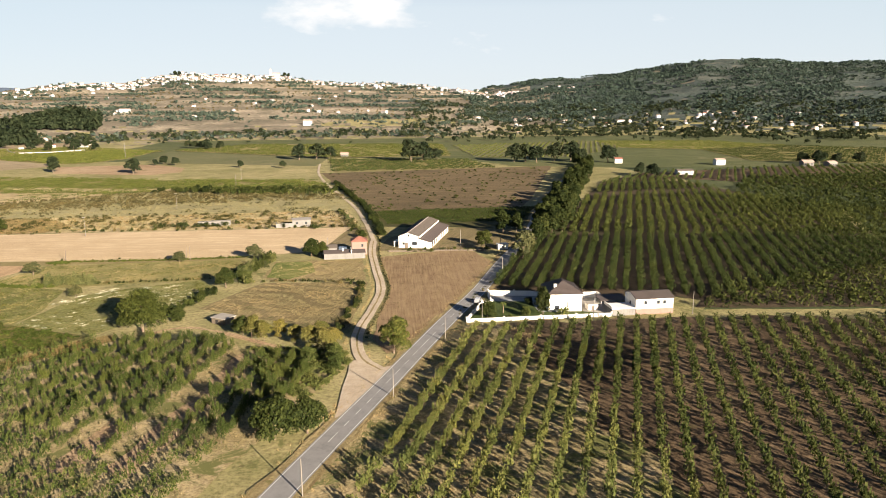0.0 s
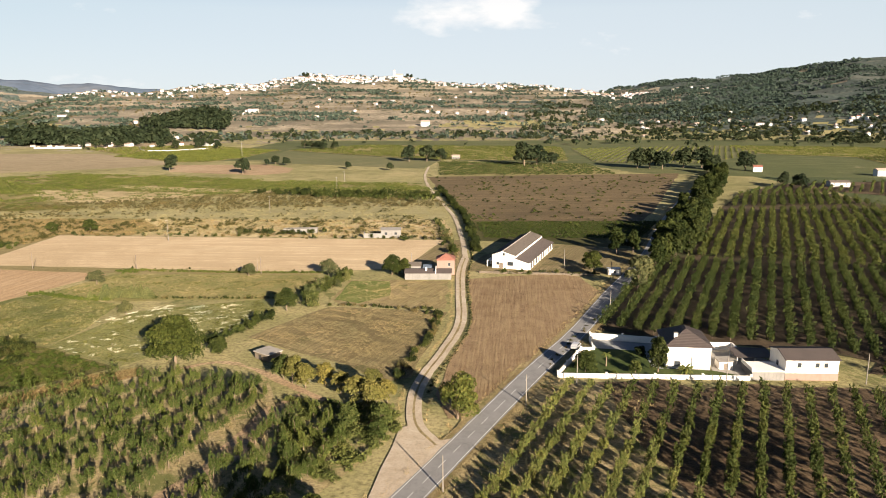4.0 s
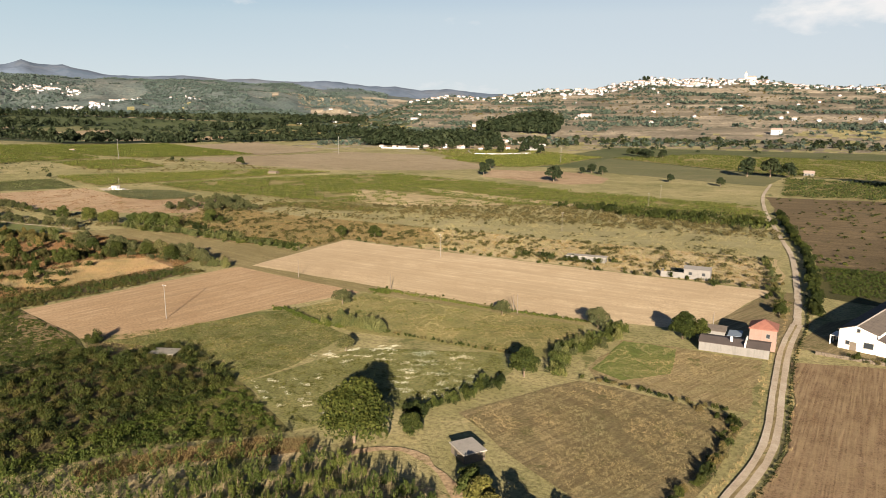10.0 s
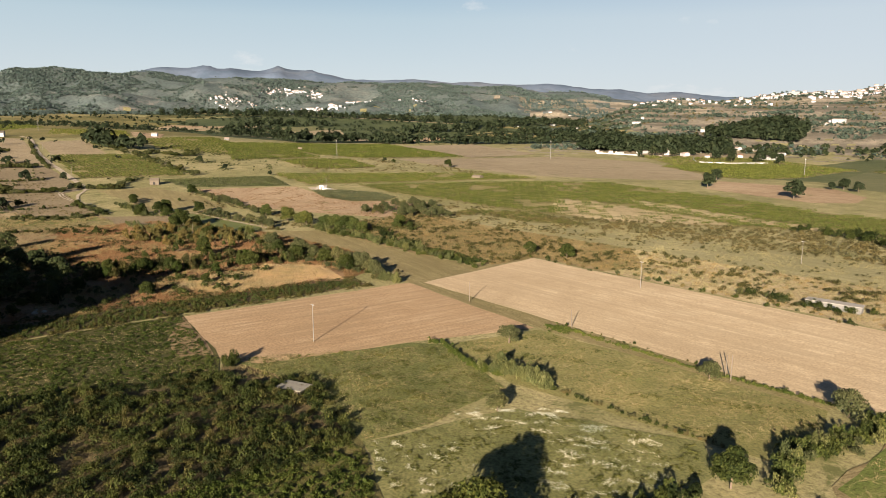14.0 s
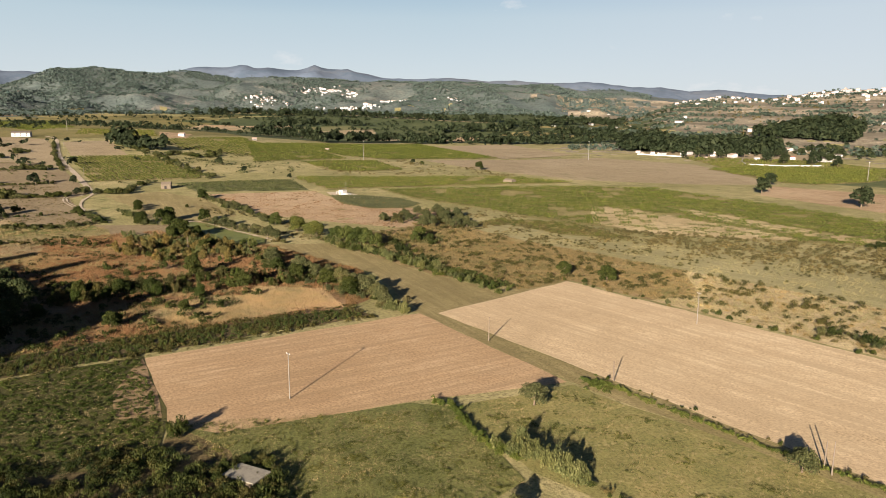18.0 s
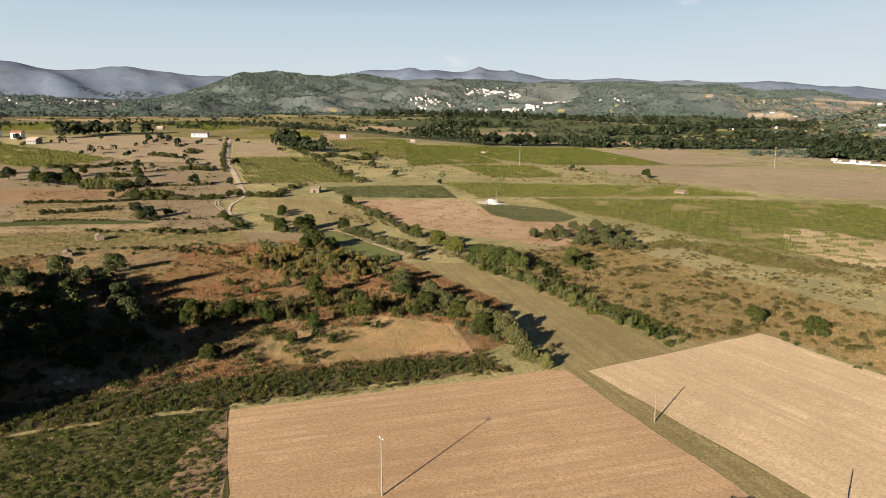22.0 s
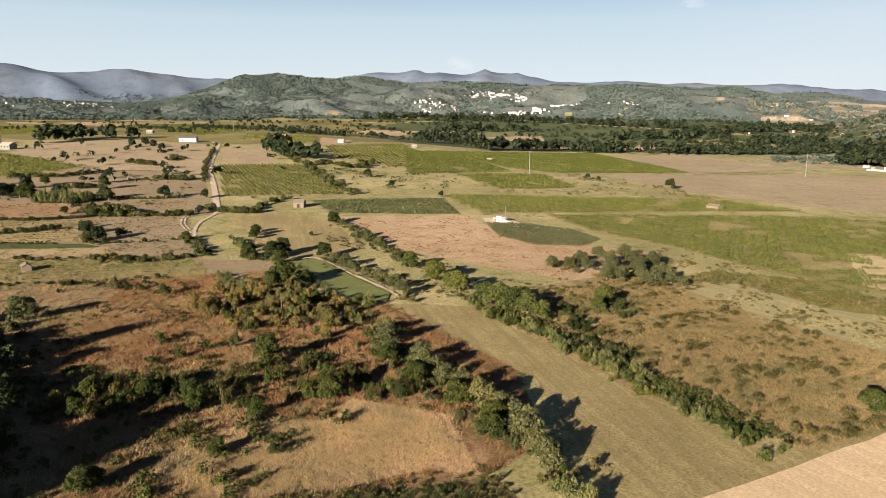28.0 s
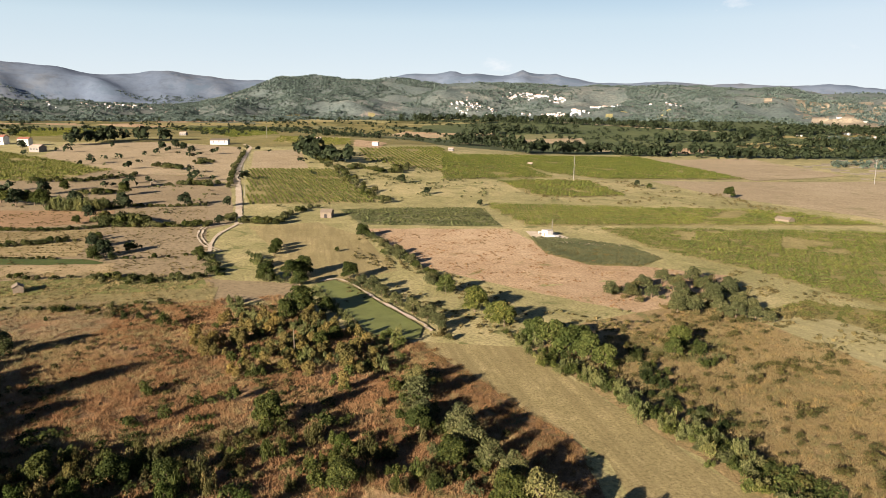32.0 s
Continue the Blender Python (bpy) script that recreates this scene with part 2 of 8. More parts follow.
M_WEEDY = soil("dry_weedy_field", [(0.333, 0.276, 0.132), (0.46, 0.374, 0.19), (0.598, 0.483, 0.259)], 0.03, 0.2, 1.8, rows=(14, 0.8), row_cols=(0.253, 0.184, 0.086), row_amount=0.5, patch=((0.207, 0.19, 0.069), 0.12, 0.58), relief=0.2)
M_WEEDY2 = soil("weedy_stubble", [(0.24, 0.20, 0.095), (0.335, 0.275, 0.14), (0.45, 0.365, 0.2)], 0.03, 0.2, 1.8, rows=(14, 0.8), row_cols=(0.19, 0.145, 0.07), row_amount=0.5, patch=((0.16, 0.15, 0.055), 0.12, 0.57), relief=0.2)
M_GOLDSCRUB = soil("golden_scrubland", [(0.276, 0.218, 0.101), (0.391, 0.287, 0.138), (0.517, 0.385, 0.196)], 0.025, 0.15, 1.4, patch=((0.23, 0.213, 0.081), 0.05, 0.55), relief=0.3)
M_BEIGE = soil("pale_green_stubble", [(0.38, 0.345, 0.17), (0.47, 0.42, 0.215), (0.56, 0.50, 0.27)], 0.02, 0.1, 1.0, rows=(75, 2.4), row_cols=(0.33, 0.30, 0.14), row_amount=0.45, relief=0.12, grain=0.6)
M_TEROLIVE = soil("terrace_olive_grass", [(0.266, 0.231, 0.102), (0.329, 0.281, 0.129), (0.392, 0.335, 0.162)], 0.02, 0.1, 1.0, rows=(75, 2.4), row_cols=(0.231, 0.201, 0.084), row_amount=0.45, relief=0.12, grain=0.6)
M_MEADOW = soil("green_meadow", [(0.125, 0.122, 0.04), (0.185, 0.172, 0.058), (0.275, 0.225, 0.088)], 0.015, 0.11, 1.6, relief=0.2)
M_MEADOW4 = soil("rank_meadow", [(0.151, 0.17, 0.053), (0.216, 0.228, 0.074), (0.313, 0.3, 0.105)], 0.015, 0.13, 1.6, relief=0.2)
M_MEADOW3 = soil("dark_weedy_ground", [(0.076, 0.076, 0.025), (0.112, 0.108, 0.035), (0.168, 0.147, 0.052)], 0.015, 0.11, 1.6, relief=0.2)
M_MEADOW2 = soil("olive_meadow", [(0.182, 0.173, 0.057), (0.266, 0.24, 0.086), (0.379, 0.316, 0.127)], 0.015, 0.11, 1.6, rows=(30, 3.0), row_cols=(0.256, 0.2, 0.069), row_amount=0.25, relief=0.15)
M_MEADOW5 = soil("pale_mown_meadow", [(0.227, 0.228, 0.077), (0.333, 0.317, 0.116), (0.474, 0.417, 0.171)], 0.015, 0.11, 1.6, rows=(30, 3.0), row_cols=(0.32, 0.264, 0.093), row_amount=0.25, relief=0.15)
M_FLOWER = soil("flowering_meadow", [(0.213, 0.224, 0.078), (0.302, 0.297, 0.112), (0.403, 0.37, 0.157)], 0.02, 0.14, 1.6, patch=((0.72, 0.7, 0.6), 0.28, 0.64), relief=0.2)
M_RED = soil("rusty_scrubland", [(0.20, 0.125, 0.06), (0.31, 0.19, 0.095), (0.47, 0.31, 0.17)], 0.025, 0.16, 1.4, patch=((0.15, 0.13, 0.05), 0.06, 0.53), relief=0.4)
M_PINK = soil("pinkish_stubble", [(0.433, 0.297, 0.175), (0.556, 0.396, 0.241), (0.68, 0.512, 0.328)], 0.012, 0.1, 1.3, patch=((0.288, 0.242, 0.103), 0.06, 0.6), relief=0.15)
M_PALE = soil("pale_dry_grass", [(0.497, 0.397, 0.212), (0.658, 0.522, 0.292), (0.82, 0.671, 0.397)], 0.02, 0.12, 1.4, patch=((0.298, 0.26, 0.111), 0.05, 0.57), relief=0.2)
M_TERPALE = soil("terrace_pale_ground", [(0.358, 0.278, 0.148), (0.474, 0.365, 0.204), (0.59, 0.47, 0.278)], 0.02, 0.12, 1.4, patch=((0.215, 0.182, 0.078), 0.05, 0.57), relief=0.2)
M_VINE = soil("vineyard_ground", [(0.27, 0.24, 0.09), (0.37, 0.315, 0.13), (0.49, 0.405, 0.19)], 0.02, 0.12, 1.0, relief=0.3)
M_MOWN = soil("mown_brown_stubble", [(0.307, 0.255, 0.116), (0.42, 0.349, 0.164), (0.556, 0.458, 0.233)], 0.03, 0.25, 1.6, rows=(96, 2.2), row_cols=(0.25, 0.201, 0.09), row_amount=0.4, relief=0.15)
# Brown soil lowered in tone to carry the cloud shade east of the road.
M_DARKSOIL = soil("cloud_shade_orchard_soil", [(0.14, 0.098, 0.058), (0.199, 0.14, 0.083), (0.28, 0.2, 0.121)], 0.02, 0.14, 1.5, patch=((0.108, 0.106, 0.04), 0.08, 0.6), relief=0.15)
M_ORCHARD = soil("orchard_ground", [(0.348, 0.282, 0.132), (0.492, 0.396, 0.21), (0.66, 0.534, 0.324)], 0.03, 0.2, 1.5, patch=((0.204, 0.21, 0.072), 0.1, 0.5), relief=0.15)
M_GREENFIELD = soil("pale_green_crop", [(0.20, 0.205, 0.095), (0.26, 0.25, 0.12), (0.32, 0.29, 0.15)], 0.01, 0.06, 0.8, rows=(40, 3.0), row_cols=(0.13, 0.15, 0.055), row_amount=0.4)
M_BROWN = soil("brown_fallow", [(0.175, 0.131, 0.069), (0.246, 0.182, 0.098), (0.317, 0.234, 0.13)], 0.012, 0.07, 0.9, rows=(80, 5), row_cols=(0.095, 0.071, 0.037), row_amount=0.35, patch=((0.095, 0.091, 0.037), 0.05, 0.6))
M_PLAINGREEN = soil("dark_green_crops", [(0.07, 0.095, 0.04), (0.10, 0.13, 0.05), (0.15, 0.17, 0.07)], 0.006, 0.03, 0.4, relief=0.5)
M_CROPGREEN = soil("green_cropland", [(0.12, 0.145, 0.055), (0.175, 0.19, 0.075), (0.26, 0.25, 0.115)], 0.008, 0.04, 0.5, rows=(70, 8.0), row_cols=(0.10, 0.125, 0.045), row_amount=0.5, patch=((0.36, 0.31, 0.17), 0.01, 0.62), relief=0.4)
M_DIRT = soil("packed_dirt", [(0.54, 0.44, 0.32), (0.68, 0.57, 0.43), (0.80, 0.69, 0.54)], 0.05, 0.4, 3.0, relief=0.06, grain=0.45)
M_ASPHALT = plain("worn_asphalt", (0.175, 0.172, 0.168), 0.3, 0.25, 0.9)
M_PAINT = plain("road_paint", (0.5, 0.5, 0.48), 0.25, 2.0, 0.7)
M_WHITE = plain("white_plaster", (0.70, 0.67, 0.61), 0.10, 0.5, 0.85, streak=0.25)
M_WHITE2 = plain("old_plaster", (0.155, 0.148, 0.138), 0.25, 0.5, 0.9, streak=0.4)
M_PINKW = plain("ochre_pink_plaster", (0.20, 0.135, 0.11), 0.2, 0.5, 0.9, streak=0.3)
M_DARKTILE = plain("dark_roof_tiles", (0.04, 0.03, 0.027), 0.35, 1.2, 0.75)
M_GREYROOF = plain("weathered_roof_sheets", (0.085, 0.07, 0.057), 0.6, 0.6, 0.9)
M_GREYROOF2 = plain("dark_roof_sheets", (0.06, 0.047, 0.042), 0.25, 0.4, 0.85)
M_REDTILE = plain("red_roof_tiles", (0.19, 0.078, 0.055), 0.3, 0.8, 0.85)
M_CONCRETE = plain("grey_concrete", (0.26, 0.24, 0.21), 0.2, 0.6, 0.9, streak=0.3)
M_OLDSLAB = plain("lichened_concrete_slab", (0.19, 0.175, 0.14), 0.4, 1.1, 0.95, streak=0.2)
M_STONE = plain("field_stone", (0.125, 0.10, 0.072), 0.35, 1.5, 0.9)
M_YARDW = plain("weathered_white_plaster", (0.45, 0.44, 0.42), 0.15, 0.4, 0.88, streak=0.3)
M_GLASS = plain("dark_glazing", (0.03, 0.035, 0.04), 0.1, 1.0, 0.12)
# Near-black for the shade inside openings, laid as panels on closed walls.
M_DARK = plain("opening_shade", (0.02, 0.018, 0.016), 0.1, 1.0, 0.9)
M_WOOD = plain("grey_timber", (0.13, 0.105, 0.08), 0.3, 1.5, 0.9)
M_BARK = plain("bark", (0.13, 0.095, 0.065), 0.35, 3.0, 0.95)
M_STEEL = plain("galvanised_steel", (0.45, 0.45, 0.44), 0.15, 2.0, 0.5, 0.6)
M_POLE = plain("pale_concrete_pole", (0.15, 0.135, 0.115), 0.15, 2.0, 0.85)
M_POND = plain("green_pond_water", (0.115, 0.13, 0.045), 0.3, 0.15, 0.5, relief=0.01)
M_GREENPATCH = soil("watered_grass", [(0.14, 0.19, 0.04), (0.20, 0.245, 0.06), (0.28, 0.29, 0.09)], 0.03, 0.2, 1.8, relief=0.15)
M_LAWN = soil("mown_lawn", [(0.055, 0.086, 0.02), (0.082, 0.117, 0.03), (0.109, 0.14, 0.039)], 0.1, 0.5, 4.0, relief=0.04)
M_PAVE = plain("garden_paving", (0.2, 0.21, 0.21), 0.2, 1.0, 0.85)

L_TANGLE = brush("tangled_brush_leaves", [(0.112, 0.118, 0.047), (0.168, 0.151, 0.067), (0.241, 0.174, 0.084), (0.213, 0.174, 0.081), (0.291, 0.23, 0.123)])
L_RUSTY = brush("rusty_brush_leaves", [(0.13, 0.10, 0.045), (0.245, 0.135, 0.064), (0.30, 0.165, 0.08), (0.265, 0.18, 0.088), (0.35, 0.25, 0.13)])
L_ORCH = leaves("orchard_leaves", (0.075, 0.095, 0.028), (0.14, 0.16, 0.048), (0.22, 0.22, 0.075))
# Orchard green again, with the same cloud shade put into it.
L_ORCH3 = leaves("cloud_shade_orchard_leaves", (0.036, 0.053, 0.015), (0.068, 0.088, 0.024), (0.115, 0.128, 0.042))
L_ORCH4 = leaves("fruit_tree_leaves", (0.037, 0.056, 0.014), (0.074, 0.1, 0.025), (0.126, 0.147, 0.042))
# Soil with the shade under dense rows put into its colour.
M_SHADESOIL = soil("tree_shade_soil", [(0.075, 0.055, 0.036), (0.11, 0.08, 0.05), (0.16, 0.12, 0.075)], 0.02, 0.14, 1.5, patch=((0.08, 0.085, 0.035), 0.08, 0.55), relief=0.15)
L_GOLD = leaves("golden_brush_leaves", (0.10, 0.085, 0.03), (0.17, 0.14, 0.05), (0.25, 0.20, 0.08))
L_ORCH2 = leaves("lush_orchard_leaves", (0.029, 0.045, 0.014), (0.056, 0.076, 0.023), (0.107, 0.12, 0.038))
L_TREE = leaves("tree_leaves", (0.025, 0.036, 0.011), (0.049, 0.065, 0.018), (0.095, 0.109, 0.031))
L_POPLAR = leaves("poplar_leaves", (0.018, 0.028, 0.009), (0.036, 0.05, 0.015), (0.07, 0.085, 0.026))
L_POPLAR2 = leaves("walnut_leaves", (0.026, 0.041, 0.011), (0.048, 0.066, 0.017), (0.084, 0.1, 0.028))
L_BRIGHT = leaves("bright_leaves", (0.042, 0.06, 0.016), (0.08, 0.102, 0.028), (0.145, 0.157, 0.05))
L_YELLOW = leaves("yellowing_leaves", (0.108, 0.108, 0.03), (0.178, 0.165, 0.049), (0.252, 0.222, 0.079))
L_HEDGE = leaves("hedge_leaves", (0.036, 0.044, 0.017), (0.064, 0.073, 0.027), (0.108, 0.112, 0.044))
L_GREYREED = leaves("grey_reed_leaves", (0.085, 0.10, 0.055), (0.13, 0.145, 0.08), (0.185, 0.195, 0.115))
L_PALEOAK = leaves("shaded_oak_leaves", (0.033, 0.048, 0.021), (0.066, 0.084, 0.036), (0.117, 0.135, 0.06))
L_LIME = leaves("lush_ditch_leaves", (0.06, 0.085, 0.018), (0.105, 0.135, 0.03), (0.165, 0.18, 0.05))
L_OLIVE = leaves("olive_leaves", (0.05, 0.06, 0.027), (0.098, 0.107, 0.048), (0.17, 0.174, 0.088))
L_DARK = leaves("dark_leaves", (0.014, 0.022, 0.008), (0.03, 0.042, 0.014), (0.055, 0.07, 0.022))
L_SCRUB = leaves("scrub_leaves", (0.08, 0.075, 0.032), (0.14, 0.12, 0.055), (0.22, 0.18, 0.085))
L_RUST = leaves("rusty_weeds", (0.15, 0.082, 0.04), (0.26, 0.15, 0.07), (0.39, 0.24, 0.12), through=0.08)
L_REED = leaves("reed_leaves", (0.08, 0.095, 0.036), (0.13, 0.145, 0.06), (0.205, 0.215, 0.10))
L_STRAW = leaves("straw", (0.27, 0.21, 0.11), (0.38, 0.30, 0.165), (0.48, 0.395, 0.235), through=0.05)
L_PINKSTRAW = leaves("pinkish_straw", (0.29, 0.215, 0.14), (0.41, 0.31, 0.205), (0.53, 0.41, 0.28), through=0.05)
L_VINE = leaves("vine_leaves", (0.086, 0.109, 0.026), (0.138, 0.159, 0.039), (0.2, 0.215, 0.059))
L_YVINE = leaves("yellow_vine_leaves", (0.081, 0.101, 0.027), (0.119, 0.139, 0.038), (0.166, 0.186, 0.056))
# Dark trees, their green lowered further to carry the plain's cloud shade.
L_FAR = leaves("far_tree_leaves", (0.017, 0.026, 0.014), (0.029, 0.042, 0.022), (0.049, 0.063, 0.034), through=0.05)
# Blue-grey haze is put into the two hill foliage greens below.
L_WEST = leaves("hazy_western_leaves", (0.08, 0.117, 0.12), (0.105, 0.146, 0.141), (0.14, 0.18, 0.17), through=0.05)
L_HILL = leaves("hazy_hill_leaves", (0.048, 0.075, 0.071), (0.071, 0.103, 0.09), (0.106, 0.135, 0.114), through=0.05)
L_CORN = leaves("maize_leaves", (0.03, 0.048, 0.013), (0.057, 0.08, 0.023), (0.111, 0.136, 0.041))
L_WEEDS2 = leaves("dark_field_weed_leaves", (0.03, 0.048, 0.011), (0.055, 0.079, 0.018), (0.092, 0.121, 0.03))
L_WEEDS = leaves("field_weed_leaves", (0.055, 0.07, 0.02), (0.10, 0.115, 0.036), (0.16, 0.165, 0.058))
L_PALE = leaves("pale_grass", (0.27, 0.228, 0.122), (0.369, 0.315, 0.176), (0.468, 0.407, 0.24), through=0.05)
L_BROWN = leaves("brown_weeds", (0.15, 0.115, 0.058), (0.235, 0.18, 0.09), (0.34, 0.265, 0.14), through=0.06)
# Stained plaster with a cool cast put in for the haze of distance.
M_TOWN = plain("weathered_hazy_town_plaster", (0.407, 0.43, 0.471), 0.3, 0.12, 0.9)
L_OLIVSCRUB = leaves("thicket_leaves", (0.04, 0.043, 0.016), (0.07, 0.071, 0.026), (0.108, 0.10, 0.04))
L_BRAMBLE = leaves("bramble_leaves", (0.027, 0.037, 0.012), (0.05, 0.066, 0.02), (0.086, 0.103, 0.034))
M_THICKET = soil("leafy_thicket_floor", [(0.115, 0.095, 0.043), (0.176, 0.135, 0.065), (0.257, 0.196, 0.095)], 0.03, 0.2, 1.4, relief=0.3)
# ------------------------------------------------------------------ land
CX, CY = -60.0, 130.0      # the middle of the land


def smooth(a, b, x):
    u = np.clip((x - a) / (b - a), 0, 1)
    return u * u * (3 - 2 * u)


# ridges: distance of foot and crest, then (bearing to the left of north, rise in degrees over eye level)
TOWN_RIDGE = (1230, 2600, [(-9, -1.5), (-5, 0.6), (0.5, 1.2), (4, 1.3), (8, 1.48), (12.2, 2.1), (16, 2.0), (19.6, 2.0), (24.2, 1.37), (28, 1.1), (31, 1.0), (35, 0.85), (39, 0.2), (44, -1.5)])
WOOD_RIDGE = (1500, 2900, [(-180, 1.8), (-120, 1.6), (-60, 2.2), (-40, 2.0), (-31.2, 2.3), (-27.9, 2.6), (-25.4, 2.9), (-21.7, 2.8), (-18.3, 2.16), (-13, 1.8), (-9.6, 1.6), (-5, 0.9), (2, -1.5)])
MID_RIDGE = (2350, 3350, [(20, -1.4), (30, 0.3), (38, 0.9), (42, 1.3), (48, 1.85), (55, 2.1), (60, 2.1), (66, 2.3), (72, 2.35), (77.4, 2.55), (81, 2.68), (84, 2.45), (87, 1.6), (89.5, 0.8), (93, 0.5), (98, 0.75), (104, 0.95), (112, 0.9), (120, -1.4)])
FAR_RIDGE = (3700, 4550, [(20, 0.2), (30, 0.9), (34.8, 1.4), (38, 1.5), (42, 1.83), (45, 2.04), (48.5, 2.16), (53.4, 2.3), (57.8, 2.4), (61, 2.41), (62.2, 2.73), (63.5, 3.05), (64.2, 2.98), (65.2, 3.06), (66.0, 3.27), (66.8, 2.95), (67.4, 2.82), (68.5, 2.87), (69.6, 3.18), (70.3, 3.08), (71.2, 3.25), (72.5, 2.98), (74.4, 3.05), (75.4, 2.8), (77.6, 2.47), (80, 2.3), (84, 2.35), (87.6, 2.5), (92.1, 2.95), (96.3, 2.69), (99.8, 3.17), (104, 3.4), (112, 3.5), (140, 2.5), (180, 1.8)])


def ridge_height(r, a, ridge):
    foot, crest, knots = ridge
    ks = sorted(knots)
    top = 65 + crest * np.tan(np.radians(np.interp(a, [k[0] for k in ks], [k[1] for k in ks], left=-1.5, right=-1.5)))
    u = np.clip((r - foot) / (crest - foot), 0, 1)
    rise = u ** 1.25 * (1.25 - 0.25 * u)
    return np.maximum(top, 0) * np.where(r < crest, rise, 1 - 0.45 * smooth(crest, crest + 700, r))


def wobble(x, y, s, seed):
    """Smooth noise from a few waves, for numpy arrays."""
    rng = np.random.default_rng(seed)
    out = 0
    for k in range(6):
        w = rng.uniform(0.5, 1.7) / s
        th, ph = rng.uniform(0, 6.283), rng.uniform(0, 6.283)
        out = out + np.sin(w * (x * np.cos(th) + y * np.sin(th)) * 6.283 + ph)
    return out / 3.0


def land(x, y):
    """Height of the ground."""
    x, y = np.asarray(x, float), np.asarray(y, float)
    r, a = np.hypot(x - CX, y - CY), np.degrees(np.arctan2(-(x - CX), y - CY))
    z = 0.034 * np.clip(-x - 430, 0, 900) * (1 - smooth(350, 900, y))
    # the western plain climbs slowly towards its hills
    z = np.maximum(z, 52 * smooth(1350, 2500, r) * smooth(36, 50, a) * (1 - smooth(112, 125, a)))
    hills = np.zeros_like(z)
    for ridge in (TOWN_RIDGE, WOOD_RIDGE, MID_RIDGE, FAR_RIDGE):
        hills = np.maximum(hills, ridge_height(r, a, ridge))
    west = smooth(38, 48, a) * smooth(2300, 2600, r) * (1 - smooth(2980, 3300, r))
    hills = hills + west * smooth(0, 45, hills) * (20 * wobble(x, y, 640, 13) + 12 * wobble(x, y, 270, 14) + 5 * wobble(x, y, 120, 15))
    rough = smooth(1300, 2400, r) * (7 * wobble(x, y, 420, 3) + 3.5 * wobble(x, y, 150, 4)) * smooth(0, 60, hills)
    folds = smooth(3500, 4100, r) * smooth(20, 60, a) * (26 * wobble(x, y, 620, 6) + 13 * wobble(x, y, 230, 7))
    return np.maximum(z, hills + rough + folds * (1 - smooth(4300, 4550, r)))


def grid_mesh(name, verts, faces, mats, index=None, shade=True):
    me = bpy.data.meshes.new(name)
    verts, faces = np.asarray(verts, np.float32), np.asarray(faces, np.int32)
    n, k = faces.shape
    me.vertices.add(len(verts))
    me.vertices.foreach_set("co", verts.ravel())
    me.loops.add(n * k)
    me.loops.foreach_set("vertex_index", faces.ravel())
    me.polygons.add(n)
    me.polygons.foreach_set("loop_start", np.arange(n, dtype=np.int32) * k)
    me.polygons.foreach_set("loop_total", np.full(n, k, np.int32))
    for m in mats:
        me.materials.append(m)
    if index is not None:
        me.polygons.foreach_set("material_index", np.asarray(index, np.int32))
    if shade:
        me.polygons.foreach_set("use_smooth", np.ones(n, bool))
    me.update(calc_edges=True)
    me.validate()
    return me


def build_ground():
    rs = [4.0]
    while rs[-1] < 4850:
        rs.append(rs[-1] + max(14.0, rs[-1] * 0.017))
    rs = np.array(rs)
    ang = np.radians(np.arange(0, 360, 0.5))
    R, A = np.meshgrid(rs, ang, indexing="ij")
    x, y = CX - R * np.sin(A), CY + R * np.cos(A)
    v = np.stack([x, y, land(x, y)], -1).reshape(-1, 3)
    na, nr = len(ang), len(rs)
    i, j = np.meshgrid(np.arange(nr - 1), np.arange(na), indexing="ij")
    j2 = (j + 1) % na
    f = np.stack([i * na + j, i * na + j2, (i + 1) * na + j2, (i + 1) * na + j], -1).reshape(-1, 4)
    mid_r, mid_a = (rs[:-1, None] + 0 * ang[None]).ravel(), np.degrees((0 * rs[:-1, None] + ang[None]).ravel())
    mid_a = np.where(mid_a > 180, mid_a - 360, mid_a)
    jit = np.random.default_rng(4).normal(0, 1, len(mid_r))
    fr = mid_r + 120 * jit
    wob = 8 * wobble(CX - mid_r * np.sin(np.radians(mid_a)), CY + mid_r * np.cos(np.radians(mid_a)), 500, 8) + 2.5 * jit
    town = (fr > 1230) & (mid_a + wob > -7) & (mid_a + wob < 46) & (mid_r < 3100)
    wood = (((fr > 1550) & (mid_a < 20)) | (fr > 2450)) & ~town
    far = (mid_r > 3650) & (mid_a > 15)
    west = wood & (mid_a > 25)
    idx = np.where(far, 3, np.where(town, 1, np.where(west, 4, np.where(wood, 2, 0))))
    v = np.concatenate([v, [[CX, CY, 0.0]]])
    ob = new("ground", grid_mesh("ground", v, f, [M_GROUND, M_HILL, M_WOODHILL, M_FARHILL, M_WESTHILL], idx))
    bm = bmesh.new()
    bm.from_mesh(ob.data)
    bm.verts.ensure_lookup_table()
    c = bm.verts[len(v) - 1]
    for k in range(na):
        bm.faces.new((bm.verts[(k + 1) % na], bm.verts[k], c)).smooth = True
    bmesh.ops.recalc_face_normals(bm, faces=bm.faces)
    bm.to_mesh(ob.data)
    bm.free()
    return tagged(ob, "dry grassy valley floor rising to scrubby hills", "ground", kind="structure")


from mathutils.geometry import delaunay_2d_cdt


